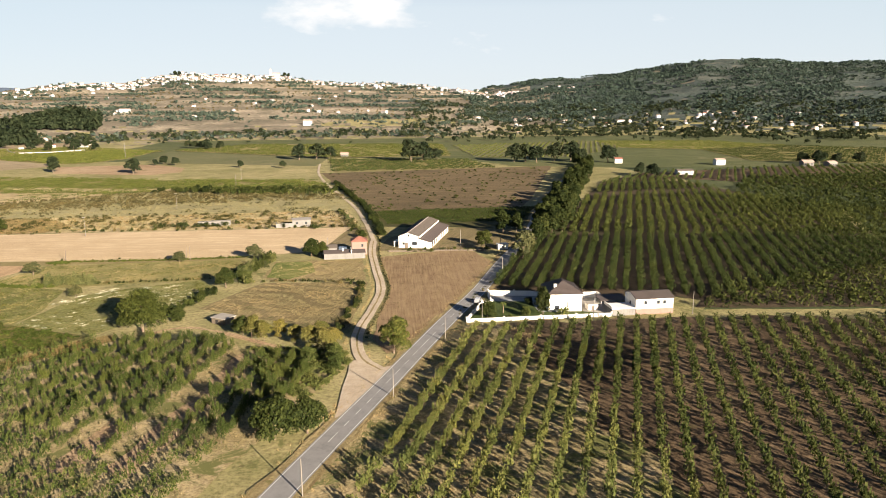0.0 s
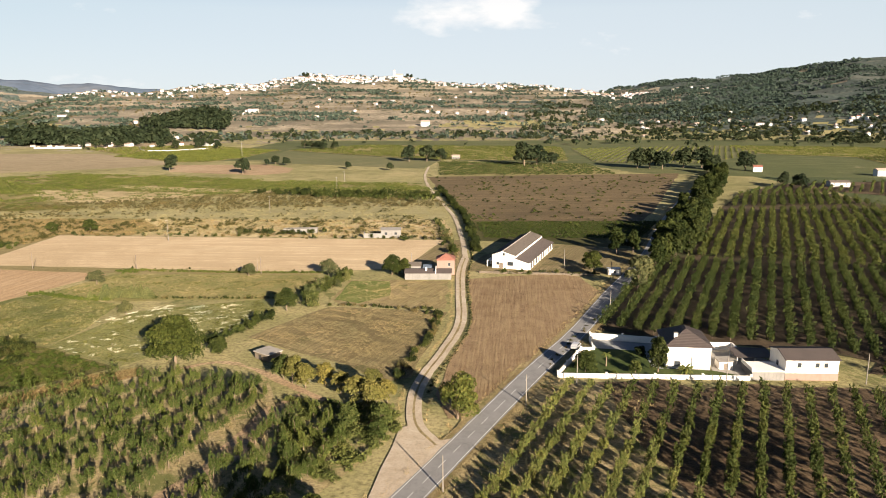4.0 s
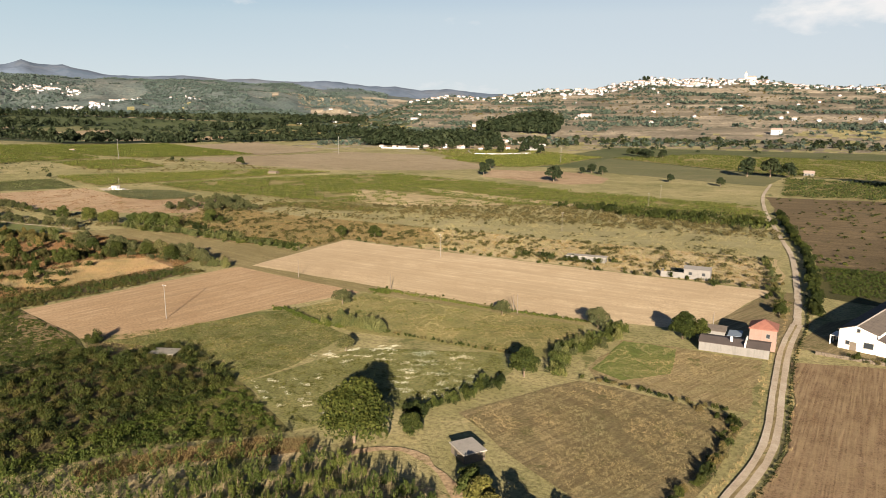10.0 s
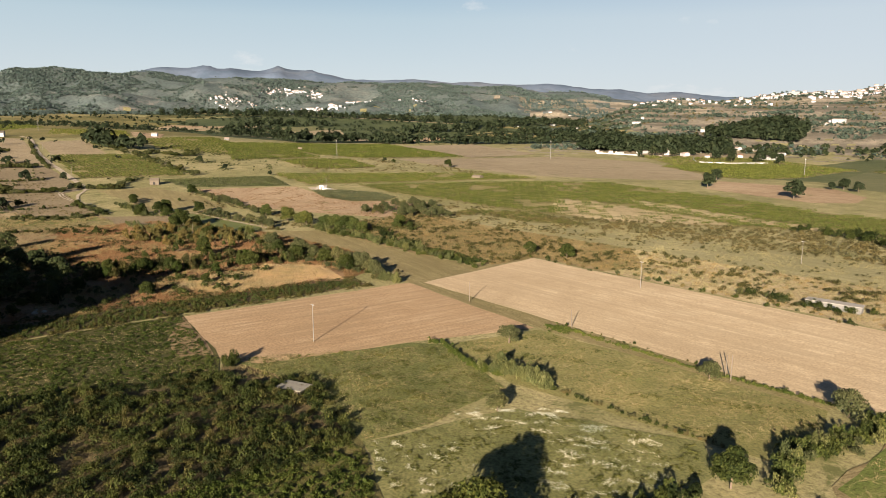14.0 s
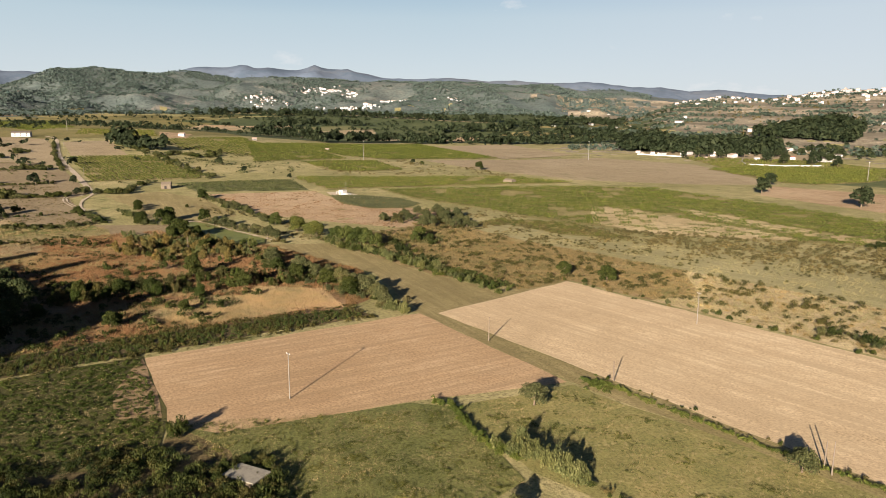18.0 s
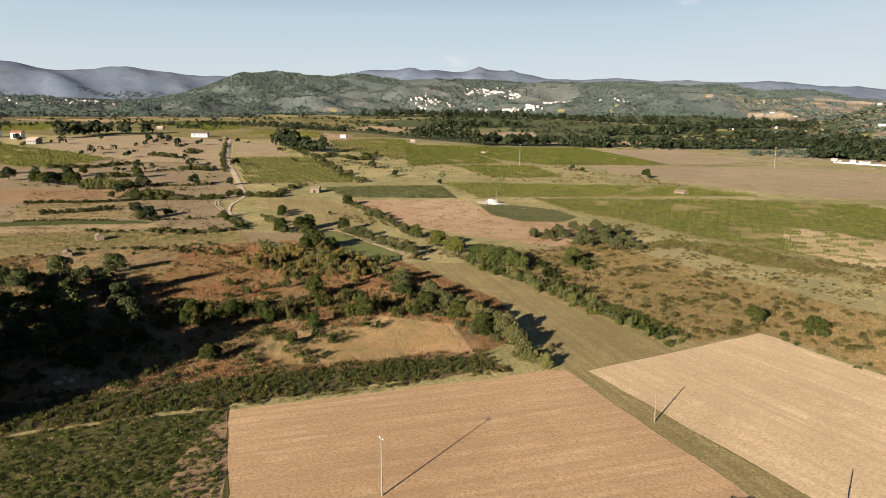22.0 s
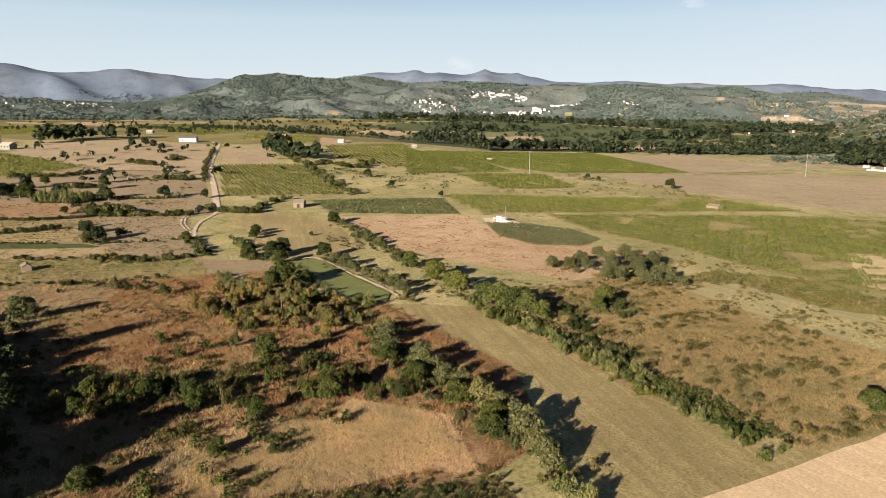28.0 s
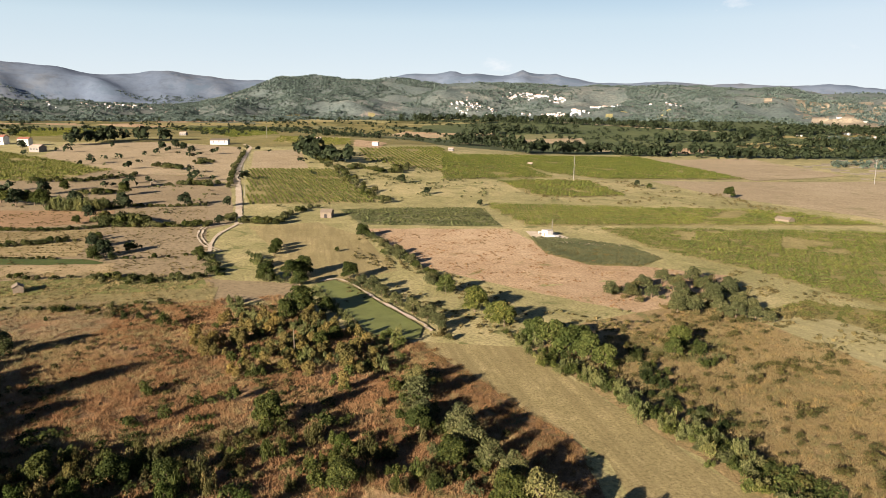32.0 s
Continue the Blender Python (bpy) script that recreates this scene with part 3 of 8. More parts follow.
def outline(corners, step=7.0, ragged=0.8, seed=0):
    """The border of a plot: its corners joined by edges that waver a little, as field edges do."""
    rng = np.random.default_rng(seed)
    pts = []
    for (x0, y0), (x1, y1) in zip(corners, corners[1:] + corners[:1]):
        d = math.hypot(x1 - x0, y1 - y0)
        n = max(1, int(d / step))
        for k in range(n):
            u = k / n
            w = 0 if k == 0 else rng.normal(0, ragged) * 0.6
            pts.append((x0 + (x1 - x0) * u - (y1 - y0) / d * w, y0 + (y1 - y0) * u + (x1 - x0) / d * w))
    return pts


def inside(pts, x, y):
    hit = np.zeros(np.shape(x), bool)
    for (x0, y0), (x1, y1) in zip(pts, list(pts[1:]) + [pts[0]]):
        cross = ((y0 > y) != (y1 > y)) & (x < (x1 - x0) * (y - y0) / ((y1 - y0) or 1e-9) + x0)
        hit ^= cross
    return hit


LIFT = [0.02]


def plot(name, label, corners, material, ragged=0.8, lift=None, category="field", grid=None):
    """A field: one sheet draped on the land, a little above it."""
    LIFT[0] += 0.002
    lift = lift or LIFT[0]
    seed = len(bpy.data.objects)
    pts = outline(corners, 7.0, ragged, seed)
    xs, ys = [p[0] for p in pts], [p[1] for p in pts]
    size = grid or max(12.0, max(max(xs) - min(xs), max(ys) - min(ys)) / 25)
    gx, gy = np.meshgrid(np.arange(min(xs), max(xs), size), np.arange(min(ys), max(ys), size))
    keep = inside(pts, gx, gy)
    extra = list(zip(gx[keep].ravel(), gy[keep].ravel()))
    n = len(pts)
    vs, _, fs, *_ = delaunay_2d_cdt([Vector(p) for p in pts + extra], [], [list(range(n))], 1, 1e-3)
    z = land([v.x for v in vs], [v.y for v in vs])
    me = bpy.data.meshes.new(name)
    me.from_pydata([(v.x, v.y, h + lift) for v, h in zip(vs, z)], [], fs)
    me.materials.append(material)
    bm = bmesh.new()
    bm.from_mesh(me)
    for f in bm.faces:
        if f.normal.z < 0:
            f.normal_flip()
    bm.to_mesh(me)
    bm.free()
    return tagged(new(name, me), label, category, kind="structure")


def spline(pts, step=3.0):
    out = []
    p = [Vector(q) for q in pts]
    p = [2 * p[0] - p[1]] + p + [2 * p[-1] - p[-2]]
    for a, b, c, d in zip(p, p[1:], p[2:], p[3:]):
        n = max(2, int((c - b).length / step))
        for k in range(n):
            u = k / n
            out.append(0.5 * (2 * b + (c - a) * u + (2 * a - 5 * b + 4 * c - d) * u * u + (3 * b - a - 3 * c + d) * u ** 3))
    return out + [p[-2]]


def ribbon(name, label, pts, width, material, lift, thick=0.0, offset=0.0, ragged=0.0, category="road", kind="structure", dash=None, parent=None):
    """A strip along a line on the land; dash: (length, gap) for a broken line."""
    line = spline(pts)
    rng = np.random.default_rng(len(pts) + int(width * 100))
    bm = bmesh.new()
    prev, run = None, 0.0
    for k, p in enumerate(line):
        a, b = line[max(0, k - 1)], line[min(len(line) - 1, k + 1)]
        t = (b - a).normalized()
        s = Vector((t.y, -t.x))
        w1, w2 = width / 2 + rng.normal(0, ragged), width / 2 + rng.normal(0, ragged)
        pair = []
        for q in (p + s * (offset - w1), p + s * (offset + w2)):
            pair.append(bm.verts.new((q.x, q.y, float(land(q.x, q.y)) + lift)))
        run += (p - line[k - 1]).length if k else 0
        if prev and not (dash and run % sum(dash) > dash[0]):
            bm.faces.new((prev[0], prev[1], pair[1], pair[0]))
        prev = pair
    for v in [v for v in bm.verts if not v.link_faces]:
        bm.verts.remove(v)
    bmesh.ops.recalc_face_normals(bm, faces=bm.faces)
    if bm.faces and sum(f.normal.z for f in bm.faces) < 0:
        bmesh.ops.reverse_faces(bm, faces=bm.faces)
    me = bpy.data.meshes.new(name)
    bm.to_mesh(me)
    bm.free()
    me.materials.append(material)
    ob = new(name, me)
    if parent:
        ob.parent = parent
        return ob
    return tagged(ob, label, category, kind=kind)


build_ground()
# ------------------------------------------------------------------ fields, from far to near
ROAD_LINE = [(-88, -90), (-28.5, 109), (-15.3, 152), (1.0, 206), (12.0, 239), (24.5, 285), (43, 350), (62, 440), (93, 560), (135, 700)]
TRACK_LINE = [(-15.5, 166), (-21, 174), (-24, 187), (-24.4, 200), (-22.8, 218), (-22, 243), (-27, 277), (-31, 305), (-33, 332), (-39.5, 370), (-54.5, 440), (-73, 503), (-98, 590), (-116, 668), (-130, 760)]

plot("plain_east", "green orchards and crops on the eastern plain", [(150, 215), (82, 216), (95, 240), (190, 282), (205, 325), (240, 420), (195, 520), (200, 590), (160, 720), (330, 900), (620, 900), (800, 600), (700, 215)], M_PLAINGREEN)
plot("plain_north", "green cropland on the northern plain", [(-430, 800), (-140, 850), (20, 815), (70, 720), (140, 700), (330, 690), (620, 560), (980, 640), (950, 1190), (420, 1330), (0, 1290), (-470, 1230)], M_CROPGREEN, 3.0, category="cropland")
plot("terrace_ground", "dry weedy terraces on rising ground", [(-900, 40), (-820, 98), (-890, 142), (-842, 165), (-822, 222), (-741, 238), (-592, 236), (-575, 222), (-490, 224), (-470, 226), (-455, 258), (-428, 256), (-430, 217), (-440, 190), (-436, 100), (-520, 60), (-700, 40)], M_TERRACE)
plot("field_north_light", "pale green crop field", [(-372, 979), (-133, 838), (-131, 737), (-329, 793)], M_GREENFIELD)
plot("field_north_vines", "dark green vineyard ground in rows", [(-131, 823), (28, 806), (53, 703), (-103, 673)], M_VINE)
plot("field_brown", "brown fallow field with dry weeds", [(-113, 661), (110, 718), (58, 470), (42, 417), (-35, 394), (-50, 459), (-81, 553)], M_BROWN)
plot("field_far_tan", "pale harvested field", [(-755, 611), (-749, 889), (-600, 900), (-408, 765), (-450, 697), (-523, 631), (-648, 603)], M_TAN)
plot("vineyard_far", "green vineyard on the plain", [(-752, 459), (-752, 543), (-654, 523), (-648, 484), (-661, 451)], M_VINE)
plot("vineyard_mid", "green vineyard strip", [(-627, 400), (-566, 588), (-506, 608), (-537, 450), (-548, 395)], M_VINE)
plot("vineyard_near", "yellowish green vineyard", [(-532, 432), (-503, 531), (-484, 586), (-443, 643), (-325, 628), (-246, 612), (-108, 600), (-89, 555), (-203, 535), (-300, 470), (-365, 451), (-428, 448), (-479, 431)], M_VINE)
plot("field_red_north", "bare reddish field behind the vines", [(-403, 747), (-354, 758), (-306, 766), (-262, 725), (-250, 680), (-270, 655), (-312, 664), (-370, 676)], M_PINK)
plot("vineyard_walled", "green vineyard before a walled yard", [(-548, 854), (-546, 939), (-507, 953), (-457, 1002), (-388, 970), (-375, 852), (-390, 788), (-418, 783)], M_VINE)
plot("walled_yard", "pale gravel yard of a works", [(-772, 988), (-829, 1120), (-841, 1221), (-776, 1327), (-689, 1309), (-555, 1146), (-480, 1000), (-521, 962), (-595, 985), (-666, 1005), (-728, 1000)], M_TAN)
plot("field_strip_pale", "pale dry grass strip", [(-371, 396), (-305, 433), (-173, 473), (-65, 478), (-58, 429), (-92, 426), (-178, 414), (-316, 396)], M_BEIGE)
plot("field_hillfoot_pale", "dry pale field beside the lane", [(-1070, 270), (-1087, 326), (-870, 311), (-880, 258)], M_TAN)
plot("vineyard_lane", "vineyard in rows beside the lane", [(-870, 258), (-857, 333), (-647, 327), (-659, 246)], M_VINE)
plot("field_crop_strip", "pale green vegetable strip", [(-628, 301), (-614, 392), (-548, 381), (-572, 305)], M_GREENFIELD)
plot("field_mown_west", "mown olive-green field above the pond", [(-580, 244), (-584, 282), (-540, 300), (-466, 300), (-452, 276), (-455, 262), (-486, 250), (-521, 252)], M_MOWN)
plot("field_pink", "pinkish dry stubble field", [(-560, 303), (-542, 382), (-472, 381), (-421, 433), (-378, 367), (-466, 314)], M_PINK)
plot("scrub_west", "rusty brown dry scrubland", [(-252, 268), (-262, 286), (-300, 298), (-372, 286), (-395, 262), (-430, 256), (-433, 228), (-440, 210), (-446, 160), (-430, 100), (-256, 120), (-257, 202)], M_RED)
plot("scrub_north", "dry brown scrub with low bushes", [(-240, 330), (-275, 318), (-359, 313), (-378, 340), (-390, 390), (-371, 396), (-316, 396), (-230, 408), (-200, 380), (-205, 360), (-241, 357)], M_GOLDSCRUB)
plot("scrub_northeast", "pale dry ground with low bushes", [(-205, 360), (-200, 380), (-230, 408), (-178, 414), (-58, 430), (-48, 392), (-48, 373)], M_PALE)
for name, label, pts, m in (
        ("field_terrace_vines", "dark green vineyard on rising ground", [(-1097, -5), (-1027, 42), (-886, 136), (-810, 101), (-816, 65), (-950, -30)], M_VINE),
        ("field_terrace_tan", "tan field beside a vineyard", [(-912, 8), (-872, 45), (-805, 41), (-807, 25)], M_TAN),
        ("field_terrace_dry", "dry pale strip field", [(-768, 172), (-764, 236), (-694, 236), (-680, 187)], M_TERRACE),
        ("field_terrace_red", "reddish bare strip field", [(-672, 60), (-660, 128), (-648, 158), (-652, 168), (-612, 172), (-606, 150), (-600, 115), (-612, 60)], M_TERRED),
        ("field_terrace_fallow", "dry tan fallow field", [(-590, 172), (-586, 222), (-516, 220), (-510, 184)], M_TERRACE),
        ("field_terrace_rows", "strip of pale crop rows", [(-592, 100), (-589, 168), (-524, 168), (-528, 110)], M_WEEDY),
        ("field_terrace_green", "narrow bright green crop strip", [(-532, 100), (-527, 138), (-518, 172), (-508, 182), (-507, 178), (-515, 140), (-518, 100)], M_LAWN),
        ("field_terrace_pale", "narrow pale bare strip", [(-517, 100), (-514, 140), (-506, 178), (-508, 186), (-484, 188), (-490, 147), (-500, 100)], M_TERPALE),
        ("field_terrace_brown", "olive-brown weedy strip", [(-489, 110), (-483, 188), (-474, 222), (-457, 224), (-457, 190), (-464, 152), (-470, 100)], M_MEADOW4),
        ("field_straw", "pale olive dry grass", [(-463, 110), (-464, 152), (-457, 190), (-457, 228), (-432, 226), (-440, 194), (-446, 158), (-440, 110)], M_TEROLIVE),
        ("field_pinkgrass", "pinkish dry grass among bushes", [(-253, 268), (-258, 260), (-257, 238), (-260, 222), (-268, 214), (-277, 211), (-286, 219), (-291, 232), (-286, 243), (-295, 254), (-280, 272)], M_PINK),
        ("field_olive", "olive-green weedy ground", [(-372, 400), (-380, 430), (-347, 458), (-290, 446), (-318, 424), (-358, 420)], M_MEADOW2),
        ("field_beige", "pale beige-green field strip", [(-370, 394), (-358, 421), (-318, 425), (-270, 430), (-240, 436), (-228, 416), (-301, 403), (-336, 404)], M_BEIGE),
        ("pump_reedbed", "grey-green reedbed below the pump house", [(-518, 383), (-480, 375), (-455, 384), (-446, 405), (-458, 424), (-482, 424), (-506, 408)], M_MEADOW2)):
    plot(name, label, pts, m)
plot("field_mown_strip", "mown olive-brown field strip", [(-374, 284), (-361, 311), (-275, 318), (-238, 326), (-232, 290), (-247, 288), (-293, 300)], M_MOWN)
# This crop's ground is darkened to stand in for shade beside the poplar belt.
plot("field_shade_crop", "green crop behind the barn, darkened for poplar shade", [(-34, 372), (6, 368), (40, 362), (46, 384), (60, 442), (-44, 426)], M_MEADOW3)
plot("barn_ground", "rough dry grass beside the barn", [(-30, 309), (0, 311), (27, 312), (40, 361), (6, 367), (-12, 364), (-26, 340)], M_WEEDY2)
plot("trackside_rough", "rough dry grass between field and track", [(-48, 371), (-55, 312), (-48, 309), (-30, 299), (-29, 320), (-34, 345), (-40, 372)], M_WEEDY2)
plot("lane_grass", "grassy lane between fields", [(-241, 357), (-250, 330), (-238, 285), (-160, 285), (-84, 294), (-84, 299), (-160, 294), (-229, 290)], M_MOWN)
plot("field_tan_north", "harvested tan stubble field", [(-241, 355), (-231, 290), (-89, 298), (-55, 310), (-48, 371)], M_STUBBLE, 0.5)
plot("field_tan_south", "reddish tan harvested field", [(-237, 203), (-194, 199), (-183, 205), (-175, 248), (-165, 284), (-234, 285)], M_STUBBLE2, 0.5)
plot("field_maize", "ground under the maize strip", [(-257, 120), (-240, 120), (-241, 202), (-240, 271), (-252, 270), (-257, 202)], M_THICKET)
plot("field_weedy_green", "green weedy field", [(-240, 120), (-239, 203), (-194, 199), (-175, 193), (-187, 165), (-200, 120)], M_MEADOW3)
plot("field_rusty", "rusty dry weeds beside the orchard", [(-120, 160), (-116, 171), (-104, 188), (-95, 194), (-92, 190), (-108, 172), (-114, 158)], M_RED, 0.6, lift=0.176)
plot("weedy_bare_rows", "bare reddish rows beside the weeds", [(-216, 192), (-237, 202.5), (-213, 201), (-197, 198.6), (-201, 190)], M_PLOUGH, 0.6)
plot("field_thicket", "overgrown ground under brambles", [(-200, 120), (-187, 165), (-175, 193), (-192, 199), (-174, 206), (-134, 205), (-131, 172), (-136, 140), (-150, 110)], M_THICKET)
plot("field_rough_slope", "rough weedy ground between brambles and meadow", [(-134, 205), (-130, 205), (-101, 194), (-116, 176), (-150, 110), (-136, 140), (-131, 172)], M_MEADOW)
plot("field_weeds_mid", "weedy green-brown field", [(-192, 199), (-183, 206), (-175, 246), (-168, 253), (-135, 246), (-129, 221), (-130, 205), (-174, 206)], M_MEADOW4)
plot("meadow_west", "olive-green mown meadow", [(-168, 253), (-163, 284), (-84, 294), (-77, 276), (-80, 262), (-92, 259), (-124, 252), (-136, 249)], M_MEADOW5)
plot("meadow_flowers", "meadow dotted with white flowers", [(-130, 205), (-124, 240), (-91, 259), (-82, 249), (-82, 227), (-101, 194)], M_FLOWER)
plot("field_small_green", "small mown field, green and tan", [(-68, 262), (-70, 288), (-48, 291), (-34, 293), (-29, 257), (-44, 257), (-64, 257)], M_WEEDY)
plot("field_small_patch", "green corner of the small field", [(-67, 262), (-69, 287), (-55, 289), (-50, 270), (-58, 259)], M_GREENPATCH)
plot("field_stubble_track", "dry weedy stubble field beside the track", [(-79, 221), (-66, 253), (-32, 254), (-27.5, 253), (-27.5, 199), (-33, 195), (-45, 205), (-62, 212)], M_WEEDY2)
plot("field_ploughed", "ploughed brown field between track and road", [(-28, 296), (2, 310), (14, 306), (21, 284), (8, 238), (-2, 208), (-10, 181), (-15, 178), (-20, 190), (-20, 215), (-18.5, 244), (-23.5, 276)], M_PLOUGH)
plot("orchard_floor_brush", "bare reddish strips between fruit trees", [(-62, 118), (-56, 150), (-55, 176), (-50, 186), (-48, 176), (-51, 150), (-56, 116)], M_PINK, 0.8, lift=0.18)
plot("orchard_floor_bare", "bare reddish strip between fruit trees", [(-73, 118), (-70, 138), (-65, 138), (-67, 116)], M_PINK, 0.6, lift=0.184)
plot("orchard_floor_sw", "grassy ground under the orchard", [(-116, 176), (-93, 193), (-61, 193), (-52, 176), (-27, 168), (-30, 151), (-40, 118), (-52, 70), (-110, 70), (-150, 110)], M_ORCHARD)
plot("orchard_floor_e", "dry ground under the orchard", [(-23, 119), (0.5, 197), (6, 201), (60, 206), (150, 206), (150, 20), (-50, 20)], M_ORCHARD)
plot("orchard_soil_e", "brown orchard soil with cloud shade in its colour", [(16, 202.6), (60, 206.2), (150, 206.2), (150, 18), (52, 18), (44, 90), (38, 126), (31, 150), (23, 172)], M_DARKSOIL, 2.5)
plot("orchard_floor_ne", "ground under the orchard rows", [(16.5, 243), (41, 332), (60, 372), (125, 560), (191, 577), (230, 420), (190, 280), (92, 222), (75, 232), (30, 238)], M_SHADESOIL)
plot("orchard_floor_r", "ground under the dense orchard", [(80, 218), (92, 240), (190, 280), (260, 420), (420, 420), (420, 214)], M_SHADESOIL)
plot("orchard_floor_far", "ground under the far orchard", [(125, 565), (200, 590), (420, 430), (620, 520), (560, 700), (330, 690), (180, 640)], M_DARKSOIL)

road = ribbon("road", "narrow grey asphalt road with white lines", ROAD_LINE, 5.6, M_ASPHALT, 0.212, ragged=0.05)
for off in (-2.4, 2.4):
    ribbon("edge_line", "", ROAD_LINE, 0.14, M_PAINT, 0.218, offset=off, parent=road)
ribbon("centre_line", "", ROAD_LINE, 0.13, M_PAINT, 0.218, dash=(3.0, 3.2), parent=road)
ribbon("road_verge", "dry grass and gravel verge", ROAD_LINE, 9.0, M_WEEDY, 0.19, ragged=0.5, category="verge")
ribbon("track", "pale dirt farm track", TRACK_LINE[:9], 3.3, M_DIRT, 0.204, ragged=0.05, category="track")
ribbon("far_track", "narrow far end of the farm track", TRACK_LINE[8:], 2.2, M_DIRT, 0.206, ragged=0.12, category="track")
ribbon("track_crown", "grassy crown between the wheel ruts", TRACK_LINE[:9], 0.55, M_WEEDY, 0.21, ragged=0.05, category="track")
ribbon("footpath", "narrow worn dirt path", [(-86, 193), (-78, 201), (-66, 198), (-54, 189.5), (-40, 181), (-29, 173)], 1.6, M_PINK, 0.196, ragged=0.3, category="path")
plot("junction", "pale gravel where track meets road", [(-24, 172), (-20, 176), (-17, 167), (-11.5, 170), (-19.5, 143), (-23, 139)], M_DIRT, 0.2, lift=0.2, category="road")
ribbon("lane", "pale dirt lane to the hills", [(-588, 239), (-691, 242), (-853, 246), (-1000, 257), (-1130, 268), (-1180, 262)], 4.2, M_DIRT, 0.3, ragged=0.3, category="lane")
for off in (-1.0, 1.0):
    ribbon("wheel_track", "pale wheel track across dry grass", [(-588, 234), (-583, 222), (-565, 219), (-548, 220), (-530, 224), (-520, 229)], 0.8, M_DIRT, 0.3, offset=off, ragged=0.2, category="track")
ribbon("lane_path", "narrow pale footpath curving to the lane", [(-588, 238), (-574, 233), (-560, 228), (-540, 225), (-520, 224)], 1.7, M_DIRT, 0.28, ragged=0.1, category="path")
plot("pond", "still green pond water", [(-452, 264), (-456, 272), (-445, 277), (-412, 284), (-387, 289), (-377, 285), (-376, 276), (-390, 271), (-406, 270), (-430, 267)], M_POND, 0.4, lift=0.35, category="pond")
# ------------------------------------------------------------------ plants
def leaf_cloud(rng, blobs, n, size, lean=0.6, upright=0.0):
    """n small leaf clumps over the outsides of some blobs (x, y, z, rx, ry, rz)."""
    b = np.asarray(blobs, float)
    w = (b[:, 3] * b[:, 4] + b[:, 4] * b[:, 5]) ** 1.0
    pick = rng.choice(len(b), n, p=w / w.sum())
    d = rng.normal(size=(n, 3))
    d /= np.linalg.norm(d, axis=1, keepdims=True)
    d[:, 2] = np.where(d[:, 2] < -0.35, -d[:, 2], d[:, 2])
    rad = 1 - 0.45 * rng.random(n) ** 2.2
    c = b[pick, :3] + d * b[pick, 3:] * rad[:, None]
    nrm = d + rng.normal(size=(n, 3)) * lean
    nrm[:, 2] += 0.25
    nrm /= np.linalg.norm(nrm, axis=1, keepdims=True)
    t = np.cross(nrm, rng.normal(size=(n, 3)))
    t[:, 2] = t[:, 2] + upright
    t /= np.linalg.norm(t, axis=1, keepdims=True)
    s = np.cross(nrm, t)
    sz = size * rng.uniform(0.55, 1.35, (n, 1))
    bend = nrm * sz * 0.25
    v = np.stack([c - t * sz * 0.75 - s * sz * 0.5, c - t * sz * 0.5 + s * sz * 0.62 + bend, c + t * sz], 1)
    return v.reshape(-1, 3), np.arange(3 * n).reshape(n, 3)


def blades(rng, n, radius, height, width, spread=0.35):
    """n upright blades round a middle, for reeds, maize and tall grass."""
    a, r = rng.uniform(0, 6.283, n), radius * np.sqrt(rng.random(n))
    p = np.stack([r * np.cos(a), r * np.sin(a), 0 * a], -1)
    tip = p + np.stack([rng.normal(0, spread, n), rng.normal(0, spread, n), height * rng.uniform(0.6, 1.1, n)], -1)
    th = rng.uniform(0, 6.283, n)
    s = np.stack([np.cos(th), np.sin(th), 0 * th], -1) * width
    v = np.stack([p - s * 1.1, tip, p + s * 1.1], 1)
    return v.reshape(-1, 3), np.arange(3 * n).reshape(n, 3)


def limbs(rng, height, radius, forks=5, reach=2.0, top=0.75):
    """A tapered trunk with limbs, as one mesh."""
    bm = bmesh.new()

    def tube(a, b, r0, r1, sides=7):
        d = (b - a).normalized()
        u = d.orthogonal().normalized()
        w = d.cross(u)
        rings = []
        for k in range(4):
            f = k / 3
            p = a.lerp(b, f) + u * math.sin(f * 3.1) * r0 * 0.5
            r = r0 + (r1 - r0) * f
            rings.append([bm.verts.new(p + (u * math.cos(6.283 * i / sides) + w * math.sin(6.283 * i / sides)) * r) for i in range(sides)])
        for q, s in zip(rings, rings[1:]):
            for i in range(sides):
                bm.faces.new((q[i], q[(i + 1) % sides], s[(i + 1) % sides], s[i]))
        bm.faces.new(rings[-1])
        bm.faces.new(rings[0][::-1])

    tube(Vector((0, 0, -0.3)), Vector((0, 0, height * top)), radius, radius * 0.45)
    for k in range(forks):
        z = height * rng.uniform(0.3, top)
        a = 6.283 * (k + rng.random() * 0.6) / forks
        tube(Vector((0, 0, z)), Vector((math.cos(a) * reach, math.sin(a) * reach, z + height * rng.uniform(0.12, 0.3))), radius * 0.4, radius * 0.12, 5)
    me = bpy.data.meshes.new("trunk")
    bm.to_mesh(me)
    bm.free()
    me.materials.append(M_BARK)
    return me


